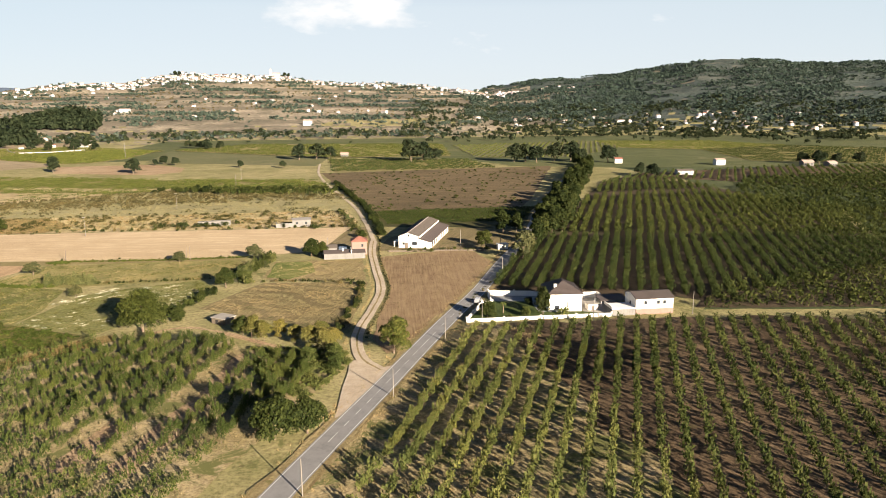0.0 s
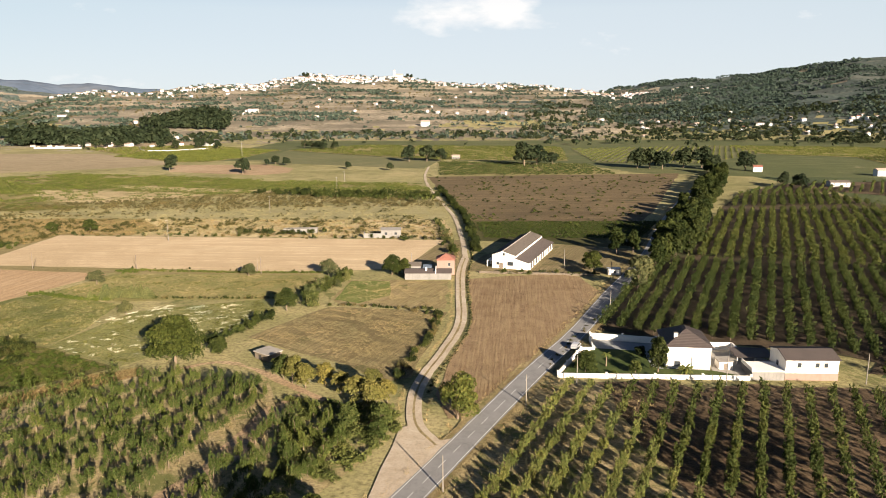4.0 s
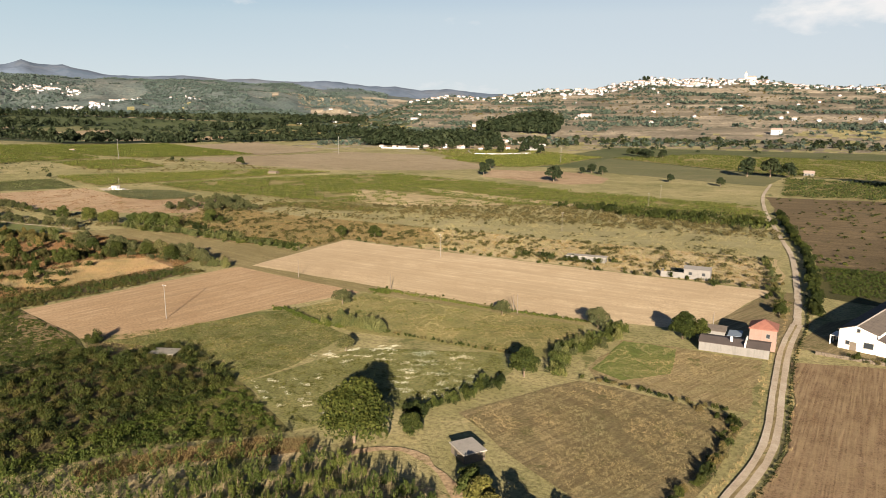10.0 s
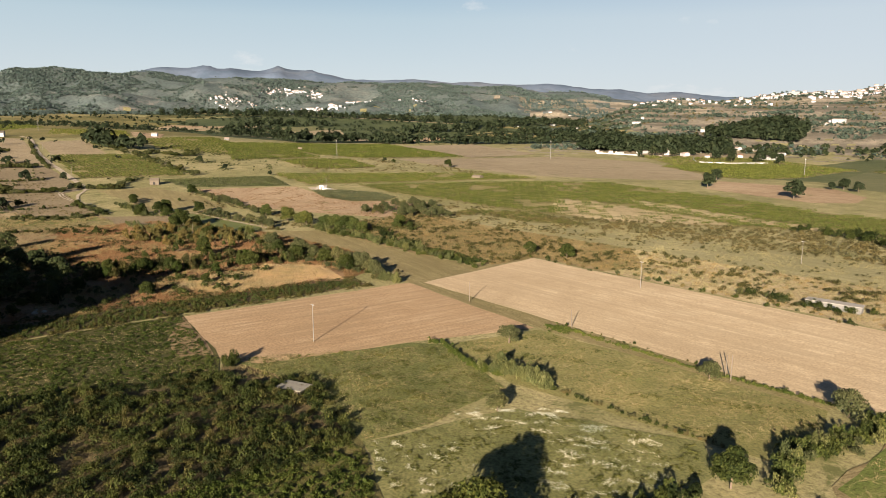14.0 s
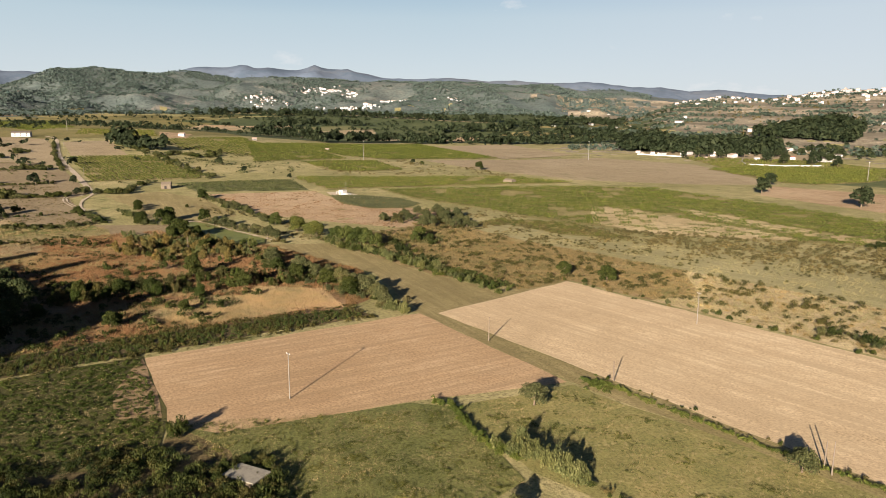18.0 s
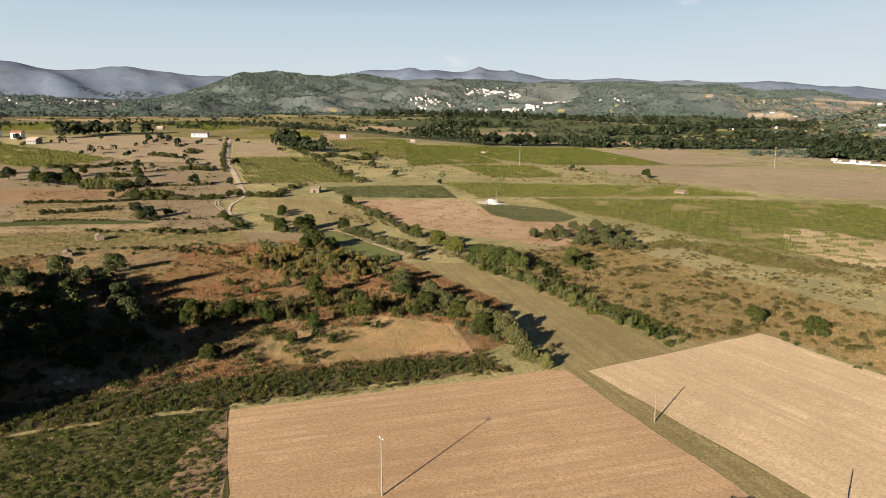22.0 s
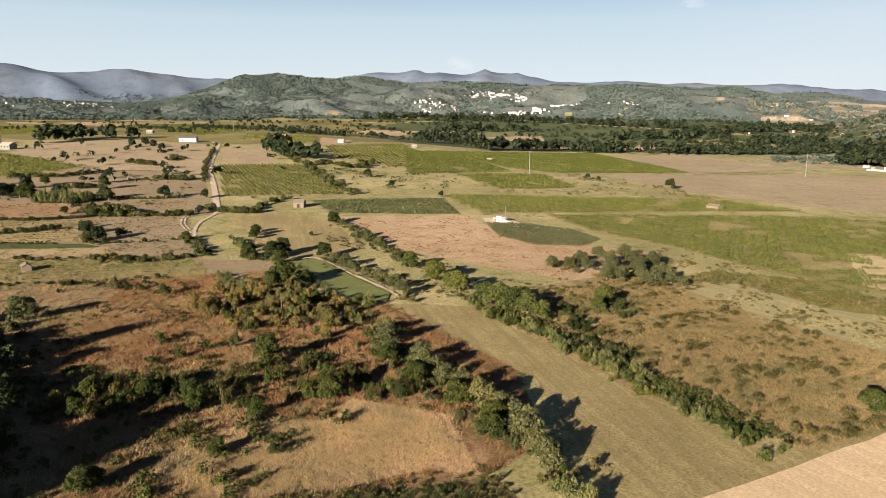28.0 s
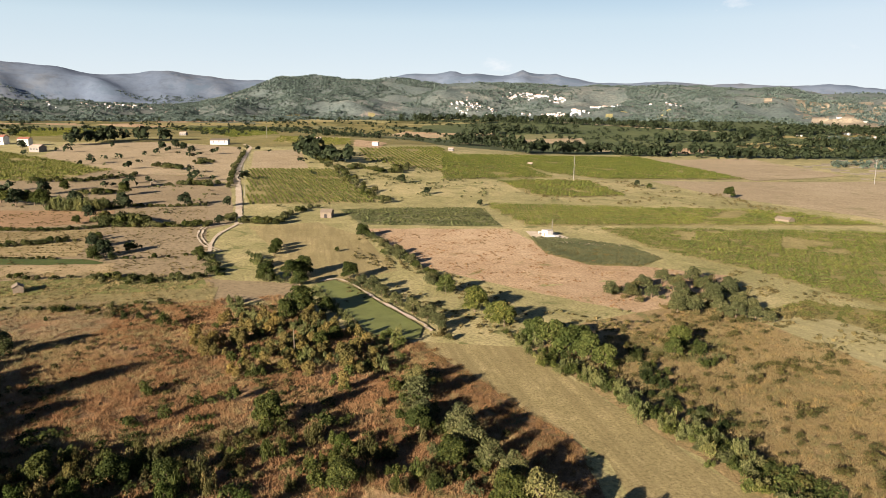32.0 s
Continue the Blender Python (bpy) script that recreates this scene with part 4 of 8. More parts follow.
def blob_set(rng, n, radius, height, base, squash=0.8):
    """Foliage masses of an uneven crown."""
    out = [(0, 0, base + (height - base) * 0.5, radius * 0.72, radius * 0.72, (height - base) * 0.46)]
    for k in range(n):
        a = 6.283 * (k / n + rng.uniform(-0.06, 0.06)) * 2.4
        f = (k + 0.5) / n
        z = base + (height - base) * (0.18 + 0.72 * f)
        ring = radius * 0.62 * math.sqrt(max(0.08, 1 - (2 * (0.18 + 0.72 * f) - 0.85) ** 2))
        r = radius * rng.uniform(0.32, 0.5)
        out.append((math.cos(a) * ring, math.sin(a) * ring, z, r, r, r * squash))
    return out


def shoot_set(rng, n, radius, height):
    """Upright shoots of a vase-shaped fruit tree."""
    out = [(0, 0, height * 0.4, radius * 0.55, radius * 0.55, height * 0.36)]
    for k in range(n):
        a, r = 6.283 * (k + rng.random()) / n, radius * rng.uniform(0.2, 0.85)
        h = height * rng.uniform(0.6, 1.08)
        out.append((math.cos(a) * r, math.sin(a) * r, h * 0.55, radius * 0.26, radius * 0.26, h * 0.46))
    return out


def thing(name, label, category, group="", kind=""):
    return tagged(new(name), label, category, group, kind)


def tree_kind(name, label, leaf, height, radius, base, n, size, blobs=9, seed=0, trunk=0.25, squash=0.8, category="tree", variants=3, upright=0.0, shoots=0):
    """Some trees of one kind, to be copied; they are kept aside until they are used."""
    made = []
    for k in range(variants):
        rng = np.random.default_rng(seed * 17 + k)
        v, f = leaf_cloud(rng, shoot_set(rng, shoots, radius, height) if shoots else blob_set(rng, blobs, radius, height, base, squash), n, size, upright=upright)
        crown = grid_mesh("crown", v, f, [leaf], shade=False)
        made.append((limbs(rng, height * 0.9, trunk, 5, radius * 0.5), crown))
    return name, label, category, made


USED = {}


def plant(kind, x, y, scale=1.0, tall=1.0, label="", group=""):
    """One tree of a kind, standing at x, y."""
    name, text, category, made = kind
    k = USED[name] = USED.get(name, -1) + 1
    rng = np.random.default_rng(k * 31 + len(name))
    trunk, crown = made[k % len(made)]
    root = thing(name, label or text, category, group)
    root.matrix_world = Matrix.LocRotScale((x, y, float(land(x, y))), Euler((0, 0, rng.uniform(0, 6.283))), (scale, scale, scale * tall))
    for part_name, me in (("trunk", trunk), ("crown", crown)):
        if me:
            new(part_name, me).parent = root
    return root


def bush_kind(name, label, leaf, height, radius, n, size, seed=0, variants=4, category="bush", upright=False, masses=5, stand=0.0):
    made = []
    for k in range(variants):
        rng = np.random.default_rng(seed * 13 + k)
        if upright:
            v, f = blades(rng, n, radius, height, size)
        else:
            bl = [(rng.normal(0, radius * 0.4), rng.normal(0, radius * 0.4), height * rng.uniform(0.3, 0.55), radius * rng.uniform(0.4, 0.7), radius * rng.uniform(0.4, 0.7), height * rng.uniform(0.35, 0.5)) for _ in range(masses)]
            if masses > 5:
                bl = [(x, y, z * q, rx * 0.7, ry * 0.7, rz * q) for (x, y, z, rx, ry, rz), q in zip(bl, rng.uniform(0.55, 1.35, masses))]
            v, f = leaf_cloud(rng, bl, n, size, upright=stand)
        made.append(grid_mesh(name, v, f, [leaf], shade=False))
    return name, label, category, made


def bush(kind, x, y, scale=1.0, tall=1.0, group=""):
    name, text, category, made = kind
    k = USED[name] = USED.get(name, -1) + 1
    rng = np.random.default_rng(k * 37 + len(name))
    ob = new(name, made[k % len(made)])
    ob.matrix_world = Matrix.LocRotScale((x, y, float(land(x, y)) - 0.05), Euler((0, 0, rng.uniform(0, 6.283))), (scale, scale, scale * tall))
    return tagged(ob, text, category, group)


def strew(name, label, category, leaf, spots, shapes, scale=(0.7, 1.3), tall=(0.8, 1.2), seed=0):
    """Many plants nobody could count, joined: copies of a few shapes (vertices, faces) at the spots."""
    rng = np.random.default_rng(seed)
    V, F, base = [], [], 0
    spots = np.asarray(spots, float)
    if not len(spots):
        return None
    z = land(spots[:, 0], spots[:, 1])
    for (x, y), h in zip(spots, z):
        v, f = shapes[rng.integers(len(shapes))]
        a, s, t = rng.uniform(0, 6.283), rng.uniform(*scale), rng.uniform(*tall)
        c, n = math.cos(a) * s, math.sin(a) * s
        V.append(np.stack([v[:, 0] * c - v[:, 1] * n + x, v[:, 0] * n + v[:, 1] * c + y, v[:, 2] * s * t + h], -1))
        F.append(f + base)
        base += len(v)
    me = grid_mesh(name, np.concatenate(V), np.concatenate(F), [leaf], shade=False)
    return tagged(new(name, me), label, category, kind="stuff")


def scatter(corners, n, seed=0, clump=0.0, size=25.0):
    """n spots inside a plot; clump > 0 gathers them in patches."""
    rng = np.random.default_rng(seed)
    xs, ys = [p[0] for p in corners], [p[1] for p in corners]
    out = np.zeros((0, 2))
    for _ in range(40):
        x, y = rng.uniform(min(xs), max(xs), n * 2), rng.uniform(min(ys), max(ys), n * 2)
        ok = inside(corners, x, y)
        if clump:
            ok &= wobble(x, y, size, seed + 5) + rng.normal(0, 0.3, len(x)) > clump
        out = np.concatenate([out, np.stack([x[ok], y[ok]], -1)])
        if len(out) >= n:
            break
    return out[:n]


def rows_in(corners, way, gap, step, seed=0, jitter=0.18, miss=0.04, phase=0.0):
    """Spots in straight rows inside a plot. way: along the rows."""
    rng = np.random.default_rng(seed)
    d = np.array(way, float) / math.hypot(*way)
    s = np.array([d[1], -d[0]])
    c = np.array(corners, float)
    u, w = c @ d, c @ s
    out = []
    for k in np.arange(math.ceil(w.min() / gap) * gap + phase, w.max(), gap):
        a = np.arange(u.min(), u.max(), step)
        p = a[:, None] * d + k * s + rng.normal(0, jitter, (len(a), 2))
        out.append(p[inside(corners, p[:, 0], p[:, 1]) & (rng.random(len(a)) > miss)])
    return np.concatenate(out)


def small_shapes(seed, count, radius, height, n, size, lift=0.0, upright=0.0):
    rng = np.random.default_rng(seed)
    out = []
    for _ in range(count):
        bl = [(rng.normal(0, radius * 0.35), rng.normal(0, radius * 0.35), lift + height * rng.uniform(0.3, 0.6), radius * rng.uniform(0.5, 0.75), radius * rng.uniform(0.5, 0.75), height * rng.uniform(0.35, 0.5)) for _ in range(4)]
        out.append(leaf_cloud(rng, bl, n, size, upright=upright))
    return out


ALONG = (0.256, 0.967)      # along the road and the orchard rows
ORCH_E = [(-17.5, 121), (4.5, 197), (6, 200), (60, 204), (150, 205), (150, 20), (-46, 20)]
ORCH_SW = [(-116, 174), (-93, 190), (-61, 190), (-58, 184), (-36, 172), (-31, 162), (-36, 140), (-44, 112), (-56, 70), (-110, 70), (-148, 112)]
ORCH_NE = [(17.5, 244), (41, 330), (58, 338), (150, 333), (203, 324), (190, 284), (92, 224), (75, 234), (30, 240)]
ORCH_NE2 = [(54, 362), (100, 480), (190, 500), (240, 420), (205, 325), (60, 346)]
ORCH_NE3 = [(130, 560), (185, 585), (200, 520), (105, 500)]
ORCH_R = [(82, 216), (95, 238), (190, 284), (206, 325), (242, 420), (420, 420), (420, 216)]


def orchard(corners, way, gap, step, leaf, name, label, height, radius, near, seed, dense=380, far_dense=90, size=0.19, phase=0.0, jitter=0.18, wild=0.15, gaps=()):
    spots = rows_in(corners, way, gap, step, seed, jitter, phase=phase)
    for pts in gaps:
        spots = spots[~inside(pts, spots[:, 0], spots[:, 1])]
    d = np.hypot(spots[:, 0] - near[0], spots[:, 1] - near[1])
    order = np.argsort(d)
    spots = spots[order]
    count = near[2]
    kind = tree_kind(name, label, leaf, height, radius, height * 0.18, dense, size, 7, seed, trunk=0.07, variants=5, upright=1.6, shoots=9)
    rng = np.random.default_rng(seed)
    for x, y in spots[:count]:
        plant(kind, x, y, rng.uniform(0.97 - wild, 1.0 + wild), rng.uniform(1 - wild, 1 + wild), group=name + " rows")
    strew(name + "_rows", label + "s in rows", "orchard", leaf, spots[count:], [leaf_cloud(np.random.default_rng(seed * 7 + k), shoot_set(np.random.default_rng(seed + k), 7, radius, height), far_dense, size * 1.6, upright=1.4) for k in range(6)], (0.8, 1.2), (0.85, 1.2), seed)


ORCH_E1 = [(-17.5, 121), (4.5, 197), (7, 200), (18, 201), (25, 172), (33, 150), (40, 126), (46, 90), (54, 20), (-43, 20)]
ORCH_E2 = [(18, 201), (60, 204), (150, 205), (150, 20), (54, 20), (46, 90), (40, 126), (33, 150), (25, 172)]
orchard(ORCH_E1, ALONG, 4.5, 1.7, L_ORCH, "orchard_tree", "young peach tree with yellow-green leaves", 3.0, 1.05, (0, 150, 220), 1, phase=3.5, far_dense=80)
orchard(ORCH_E2, ALONG, 4.5, 1.6, L_ORCH3, "green_peach_tree", "leafy green peach tree on dark soil", 3.1, 1.1, (40, 170, 90), 7, phase=3.5, far_dense=48, size=0.22)
orchard(ORCH_SW, (0.13, 0.99), 5.0, 2.0, L_ORCH4, "fruit_tree", "bushy fruit tree on grassy ground", 3.7, 1.1, (-60, 160, 290), 2, dense=560, size=0.15, jitter=0.22, wild=0.3, gaps=[[(-62, 118), (-56, 150), (-55, 176), (-50, 186), (-48, 176), (-51, 150), (-56, 116)], [(-74, 118), (-71, 140), (-65, 140), (-66, 116)]])
orchard(ORCH_NE, ALONG, 4.9, 1.3, L_ORCH2, "peach_tree", "peach tree in a straight row", 3.6, 1.5, (40, 240, 60), 3, far_dense=84)
for corners, seed in ((ORCH_NE2, 4), (ORCH_NE3, 5)):
    strew("peach_tree_rows", "green peach trees in straight rows", "orchard", L_ORCH2, rows_in(corners, ALONG, 5.4, 1.7, seed), small_shapes(seed, 5, 1.6, 3.9, 52, 0.42, upright=0.8), seed=seed)
strew("dense_orchard", "dense orchard of leafy fruit trees", "orchard", L_TREE, rows_in(ORCH_R, ALONG, 4.4, 2.6, 6, 0.6), small_shapes(6, 5, 1.55, 3.3, 30, 0.52, upright=0.8), seed=6)
strew("east_orchard", "dark orchard blocks on the eastern plain", "orchard", L_TREE, np.concatenate([rows_in([(190, 440), (205, 400), (262, 402), (420, 420), (600, 430), (600, 620), (260, 600), (215, 520)], ALONG, 6.5, 3.4, 8, 0.5), rows_in([(420, 216), (420, 420), (600, 430), (600, 216)], ALONG, 6.5, 3.4, 9, 0.5)]), small_shapes(8, 5, 1.9, 3.4, 18, 0.8, upright=0.5), seed=8)
# ------------------------------------------------------------------ buildings
def part(name, bm, material, parent, label=""):
    """One mesh under a thing or a part."""
    me = bpy.data.meshes.new(name)
    bmesh.ops.recalc_face_normals(bm, faces=bm.faces)
    bm.to_mesh(me)
    bm.free()
    me.materials.append(material)
    ob = new(name, me)
    ob.parent = parent
    if label:
        tagged(ob, label)
    return ob


def split_part(name, bm, material, parent):
    """Each loose piece of a bmesh as a part of its own."""
    left = set(bm.verts)
    while left:
        todo, island = [next(iter(left))], set()
        while todo:
            v = todo.pop()
            if v in island:
                continue
            island.add(v)
            todo += [e.other_vert(v) for e in v.link_edges]
        left -= island
        piece = bmesh.new()
        twin = {v: piece.verts.new(v.co) for v in sorted(island, key=lambda q: tuple(q.co))}
        for f in {f for v in island for f in v.link_faces}:
            piece.faces.new([twin[v] for v in f.verts])
        part(name, piece, material, parent)
    bm.free()


def block(x0, x1, y0, y1, z0, z1, bm=None, bevel=0.0):
    bm = bm or bmesh.new()
    v = [bm.verts.new(p) for p in ((x0, y0, z0), (x1, y0, z0), (x1, y1, z0), (x0, y1, z0), (x0, y0, z1), (x1, y0, z1), (x1, y1, z1), (x0, y1, z1))]
    fs = [bm.faces.new([v[i] for i in f]) for f in ((3, 2, 1, 0), (4, 5, 6, 7), (0, 1, 5, 4), (1, 2, 6, 5), (2, 3, 7, 6), (3, 0, 4, 7))]
    if bevel:
        bmesh.ops.bevel(bm, geom=list({e for f in fs for e in f.edges}), offset=bevel, segments=2, affect="EDGES")
    return bm


def prism(profile, y0, y1, bm=None):
    """A cross-section in x and z, drawn out along y."""
    bm = bm or bmesh.new()
    a = [bm.verts.new((x, y0, z)) for x, z in profile]
    b = [bm.verts.new((x, y1, z)) for x, z in profile]
    n = len(profile)
    bm.faces.new(a)
    bm.faces.new(b[::-1])
    for i in range(n):
        bm.faces.new((a[i], b[i], b[(i + 1) % n], a[(i + 1) % n]))
    return bm


def at(root, x, y, turn=0.0, z=None):
    root.matrix_world = pose(x, y, float(land(x, y)) if z is None else z, 0, 0, turn)
    return root


def window(parent, x, y, z, w, h, side="front", frame_mat=None, name="window"):
    """A window set on a wall face: frame, pane and sill. side: the way the wall looks."""
    m = {"front": pose(x, y, z), "back": pose(x, y, z, 0, 0, 180), "left": pose(x, y, z, 0, 0, -90), "right": pose(x, y, z, 0, 0, 90)}[side]
    bm = bmesh.new()
    t = 0.1
    for q in ((-w / 2, w / 2, -0.05, 0.12, -t, 0), (-w / 2, w / 2, -0.05, 0.12, h, h + t), (-w / 2 - t, -w / 2, -0.05, 0.12, -t, h + t), (w / 2, w / 2 + t, -0.05, 0.12, -t, h + t)):
        block(*q, bm)
    bm.transform(m)
    ob = part(name, bm, frame_mat or M_WHITE2, parent)
    bm = block(-w / 2, w / 2, -0.012, 0.1, 0, h)
    bm.transform(m)
    part("pane", bm, M_GLASS, ob, "dark window glass")
    bm = block(-w / 2 - 0.15, w / 2 + 0.15, -0.16, -0.05, -0.18, -0.1)
    bm.transform(m)
    part("sill", bm, M_CONCRETE, ob)
    return ob


def door(parent, x, y, z, w, h, side="front", mat_=None):
    m = {"front": pose(x, y, z), "back": pose(x, y, z, 0, 0, 180), "left": pose(x, y, z, 0, 0, -90), "right": pose(x, y, z, 0, 0, 90)}[side]
    bm = block(-w / 2, w / 2, -0.03, 0.1, 0, h)
    bm.transform(m)
    ob = part("door", bm, mat_ or M_WOOD, parent)
    bm = block(w / 2 - 0.25, w / 2 - 0.12, -0.09, -0.03, h * 0.46, h * 0.52)
    bm.transform(m)
    part("handle", bm, M_STEEL, ob)


def tile_courses(x0, x1, y0, y1, zfun, gap, bm=None, lift=0.05):
    """Raised roof courses across a slope, each a low ridge; zfun gives the roof's height."""
    bm = bm or bmesh.new()
    x = x0
    while x < x1:
        w = gap * 0.5
        for xa, xb in ((x, x + w),):
            v = []
            for yy in (y0, y1):
                for xx, up in ((xa, 0), ((xa + xb) / 2, lift), (xb, 0)):
                    v.append(bm.verts.new((xx, yy, zfun(xx, yy) + up)))
            bm.faces.new((v[0], v[1], v[4], v[3]))
            bm.faces.new((v[1], v[2], v[5], v[4]))
        x += gap
    return bm


def hip_roof(x0, x1, y0, y1, z, rise, over, ridge, thick=0.18):
    """A hipped roof; ridge: its length along y."""
    bm = bmesh.new()
    x0, x1, y0, y1 = x0 - over, x1 + over, y0 - over, y1 + over
    cx, cy = (x0 + x1) / 2, (y0 + y1) / 2
    low = [bm.verts.new(p) for p in ((x0, y0, z - thick), (x1, y0, z - thick), (x1, y1, z - thick), (x0, y1, z - thick))]
    eav = [bm.verts.new((v.co.x, v.co.y, z)) for v in low]
    top = [bm.verts.new((cx, cy - ridge / 2, z + rise)), bm.verts.new((cx, cy + ridge / 2, z + rise))]
    bm.faces.new(low[::-1])
    for i in range(4):
        bm.faces.new((low[i], low[(i + 1) % 4], eav[(i + 1) % 4], eav[i]))
    bm.faces.new((eav[0], eav[1], top[0]))
    bm.faces.new((eav[1], eav[2], top[1], top[0]))
    bm.faces.new((eav[2], eav[3], top[1]))
    bm.faces.new((eav[3], eav[0], top[0], top[1]))
    return bm


def gable_roof(parent, x0, x1, y0, y1, z, rise, over, mat_, thick=0.15, along="x", peak=0.5, ribs=0.0):
    """Two slabs that meet at a ridge; along: the ridge's axis."""
    out = []
    span0, span1 = (y0, y1) if along == "x" else (x0, x1)
    r = span0 + (span1 - span0) * peak
    s0, s1 = rise / (r - span0), rise / (span1 - r)
    for a, b, za, zb in ((span0 - over, r, z - s0 * over, z + rise), (r, span1 + over, z + rise, z - s1 * over)):
        prof = [(a, za), (b, zb), (b, zb + thick), (a, za + thick)]
        if along == "x":
            bm = prism(prof, x0 - over, x1 + over)
            bm.transform(Matrix(((0, 1, 0, 0), (1, 0, 0, 0), (0, 0, 1, 0), (0, 0, 0, 1))))
        else:
            bm = prism(prof, y0 - over, y1 + over)
        ob = part("roof", bm, mat_, parent)
        out.append(ob)
        if ribs:
            k = thick + 0.012
            if along == "x":
                rb = tile_courses(x0 - over, x1 + over, a, b, lambda xx, yy: za + (zb - za) * (yy - a) / (b - a) + k, ribs)
            else:
                rb = bmesh.new()
                yy = y0 - over
                while yy < y1 + over - ribs * 0.5:
                    v = [rb.verts.new((xx, q, (za if xx == a else zb) + k + up)) for xx in (a, b) for q, up in ((yy, 0), (yy + ribs * 0.25, 0.05), (yy + ribs * 0.5, 0))]
                    rb.faces.new((v[0], v[1], v[4], v[3]))
                    rb.faces.new((v[1], v[2], v[5], v[4]))
                    yy += ribs
            split_part("roof_rib", rb, mat_, ob)
    return out


def gable_walls(x0, x1, y0, y1, z, rise, along="x", peak=0.5, z0=-0.5):
    if along == "x":
        r = y0 + (y1 - y0) * peak
        bm = prism([(y0, z0), (y1, z0), (y1, z), (r, z + rise), (y0, z)], x0, x1)
        bm.transform(Matrix(((0, 1, 0, 0), (1, 0, 0, 0), (0, 0, 1, 0), (0, 0, 0, 1))))
        return bm
    r = x0 + (x1 - x0) * peak
    return prism([(x0, z0), (x1, z0), (x1, z), (r, z + rise), (x0, z)], y0, y1)



# --- white house with the dark hipped roof
house = at(thing("house", "white plastered house with a dark hipped tile roof", "house"), 38.0, 213.9, 3.0)
W, D, H = 5.2, 12.0, 6.2
part("wall", block(-W, W, 0, D, -0.5, H), M_WHITE, house)
part("plinth", block(-W - 0.06, W + 0.06, -0.06, D + 0.06, -0.5, 0.5), M_WHITE2, house)
roof = part("roof", hip_roof(-W, W, 0, D, H, 3.1, 0.45, 3.0), M_DARKTILE, house)
rb = bmesh.new()
for u in np.linspace(0.08, 0.92, 11):        # tile courses on the two long slopes and the front
    z = H + 3.1 * u
    xw, yf = (W + 0.45) * (1 - u), -0.45 + (D + 0.9 - 3.0) / 2 * u
    for s in (-1, 1):
        block(s * xw - 0.05, s * xw + 0.05, yf, D - yf, z - 0.02, z + 0.07, rb)
    block(-xw, xw, yf - 0.05, yf + 0.05, z - 0.02, z + 0.07, rb)
part("roof_ribbing", rb, M_DARKTILE, roof)
ch = part("chimney", block(-3.2, -2.4, 2.2, 3.0, H - 0.5, H + 2.4), M_WHITE, house, "white chimney")
part("chimney_cap", block(-3.3, -2.3, 2.1, 3.1, H + 2.4, H + 2.55), M_CONCRETE, ch)
window(house, -2.6, 0, 1.3, 1.3, 1.0)
window(house, W, 5.0, 3.6, 1.1, 1.2, "right")
window(house, W, 9.0, 3.6, 1.1, 1.2, "right")
window(house, -W, 4.0, 1.4, 1.2, 1.2, "left")
door(house, W, 2.0, 0.2, 1.0, 2.1, "right")
bm = bmesh.new()
for u in np.linspace(-5.3, 5.3, 23):
    block(u - 0.16, u + 0.16, -0.52, -0.40, H - 0.18, H - 0.02, bm)
part("eave_edge", bm, M_DARKTILE, house)

# --- garden walls with posts
def wall_run(name, label, pts, height, thick, posts=0.0, post_h=0.35, mat_=None, cap=True):
    """A garden wall along some points: lengths of wall, coping and posts."""
    root = thing(name, label, "wall")
    root.location = (pts[0][0], pts[0][1], 0)
    ox, oy = pts[0]
    for (xa, ya), (xb, yb) in zip(pts, pts[1:]):
        d = math.hypot(xb - xa, yb - ya)
        m = pose(xa - ox, ya - oy, float(land(xa, ya)), 0, 0, math.degrees(math.atan2(yb - ya, xb - xa)))
        bm = block(0, d - 0.004, -thick / 2, thick / 2, -0.3, height)
        bm.transform(m)
        w = part("wall_length", bm, mat_ or M_WHITE, root)
        if cap:
            bm = block(0, d, -thick / 2 - 0.05, thick / 2 + 0.05, height, height + 0.07)
            bm.transform(m)
            part("coping", bm, mat_ or M_WHITE, w)
        if posts:
            n = max(1, round(d / posts))
            for k in range(n + 1):
                u = d * k / n
                bm = block(u - 0.22, u + 0.22, -0.22, 0.22, -0.3, height + post_h, bevel=0.03)
                bm.transform(m)
                post = part("post", bm, mat_ or M_WHITE, root)
                bm = block(u - 0.27, u + 0.27, -0.27, 0.27, height + post_h, height + post_h + 0.08)
                bm.transform(m)
                part("post_cap", bm, mat_ or M_WHITE, post)
    return root


wall_run("garden_wall", "low white garden wall with square posts", [(7.0, 204.6), (29.5, 207.2), (51.5, 209.7)], 1.05, 0.3, 11.0)
wall_run("garden_wall", "white roadside garden wall with posts", [(7.0, 205.2), (9.2, 212.5), (11.6, 220.0), (12.6, 223.5), (16.0, 224.2)], 1.15, 0.3, 7.5)
wall_run("garden_wall", "tall white wall behind the garden", [(15.4, 230.2), (15.2, 233.2), (32.4, 231.8)], 2.1, 0.3, 8.5)
wall_run("garden_wall", "white yard wall beside the house", [(43.6, 229.0), (51.4, 230.0), (52.0, 224.5)], 2.3, 0.3)
gate = at(thing("gate", "sliding metal gate between white posts", "gate"), 15.7, 227.2, 96)
part("gate_frame", block(-2.6, 2.6, -0.04, 0.04, 0.15, 0.25), M_STEEL, gate)
part("gate_frame", block(-2.6, 2.6, -0.04, 0.04, 1.45, 1.55), M_STEEL, gate)
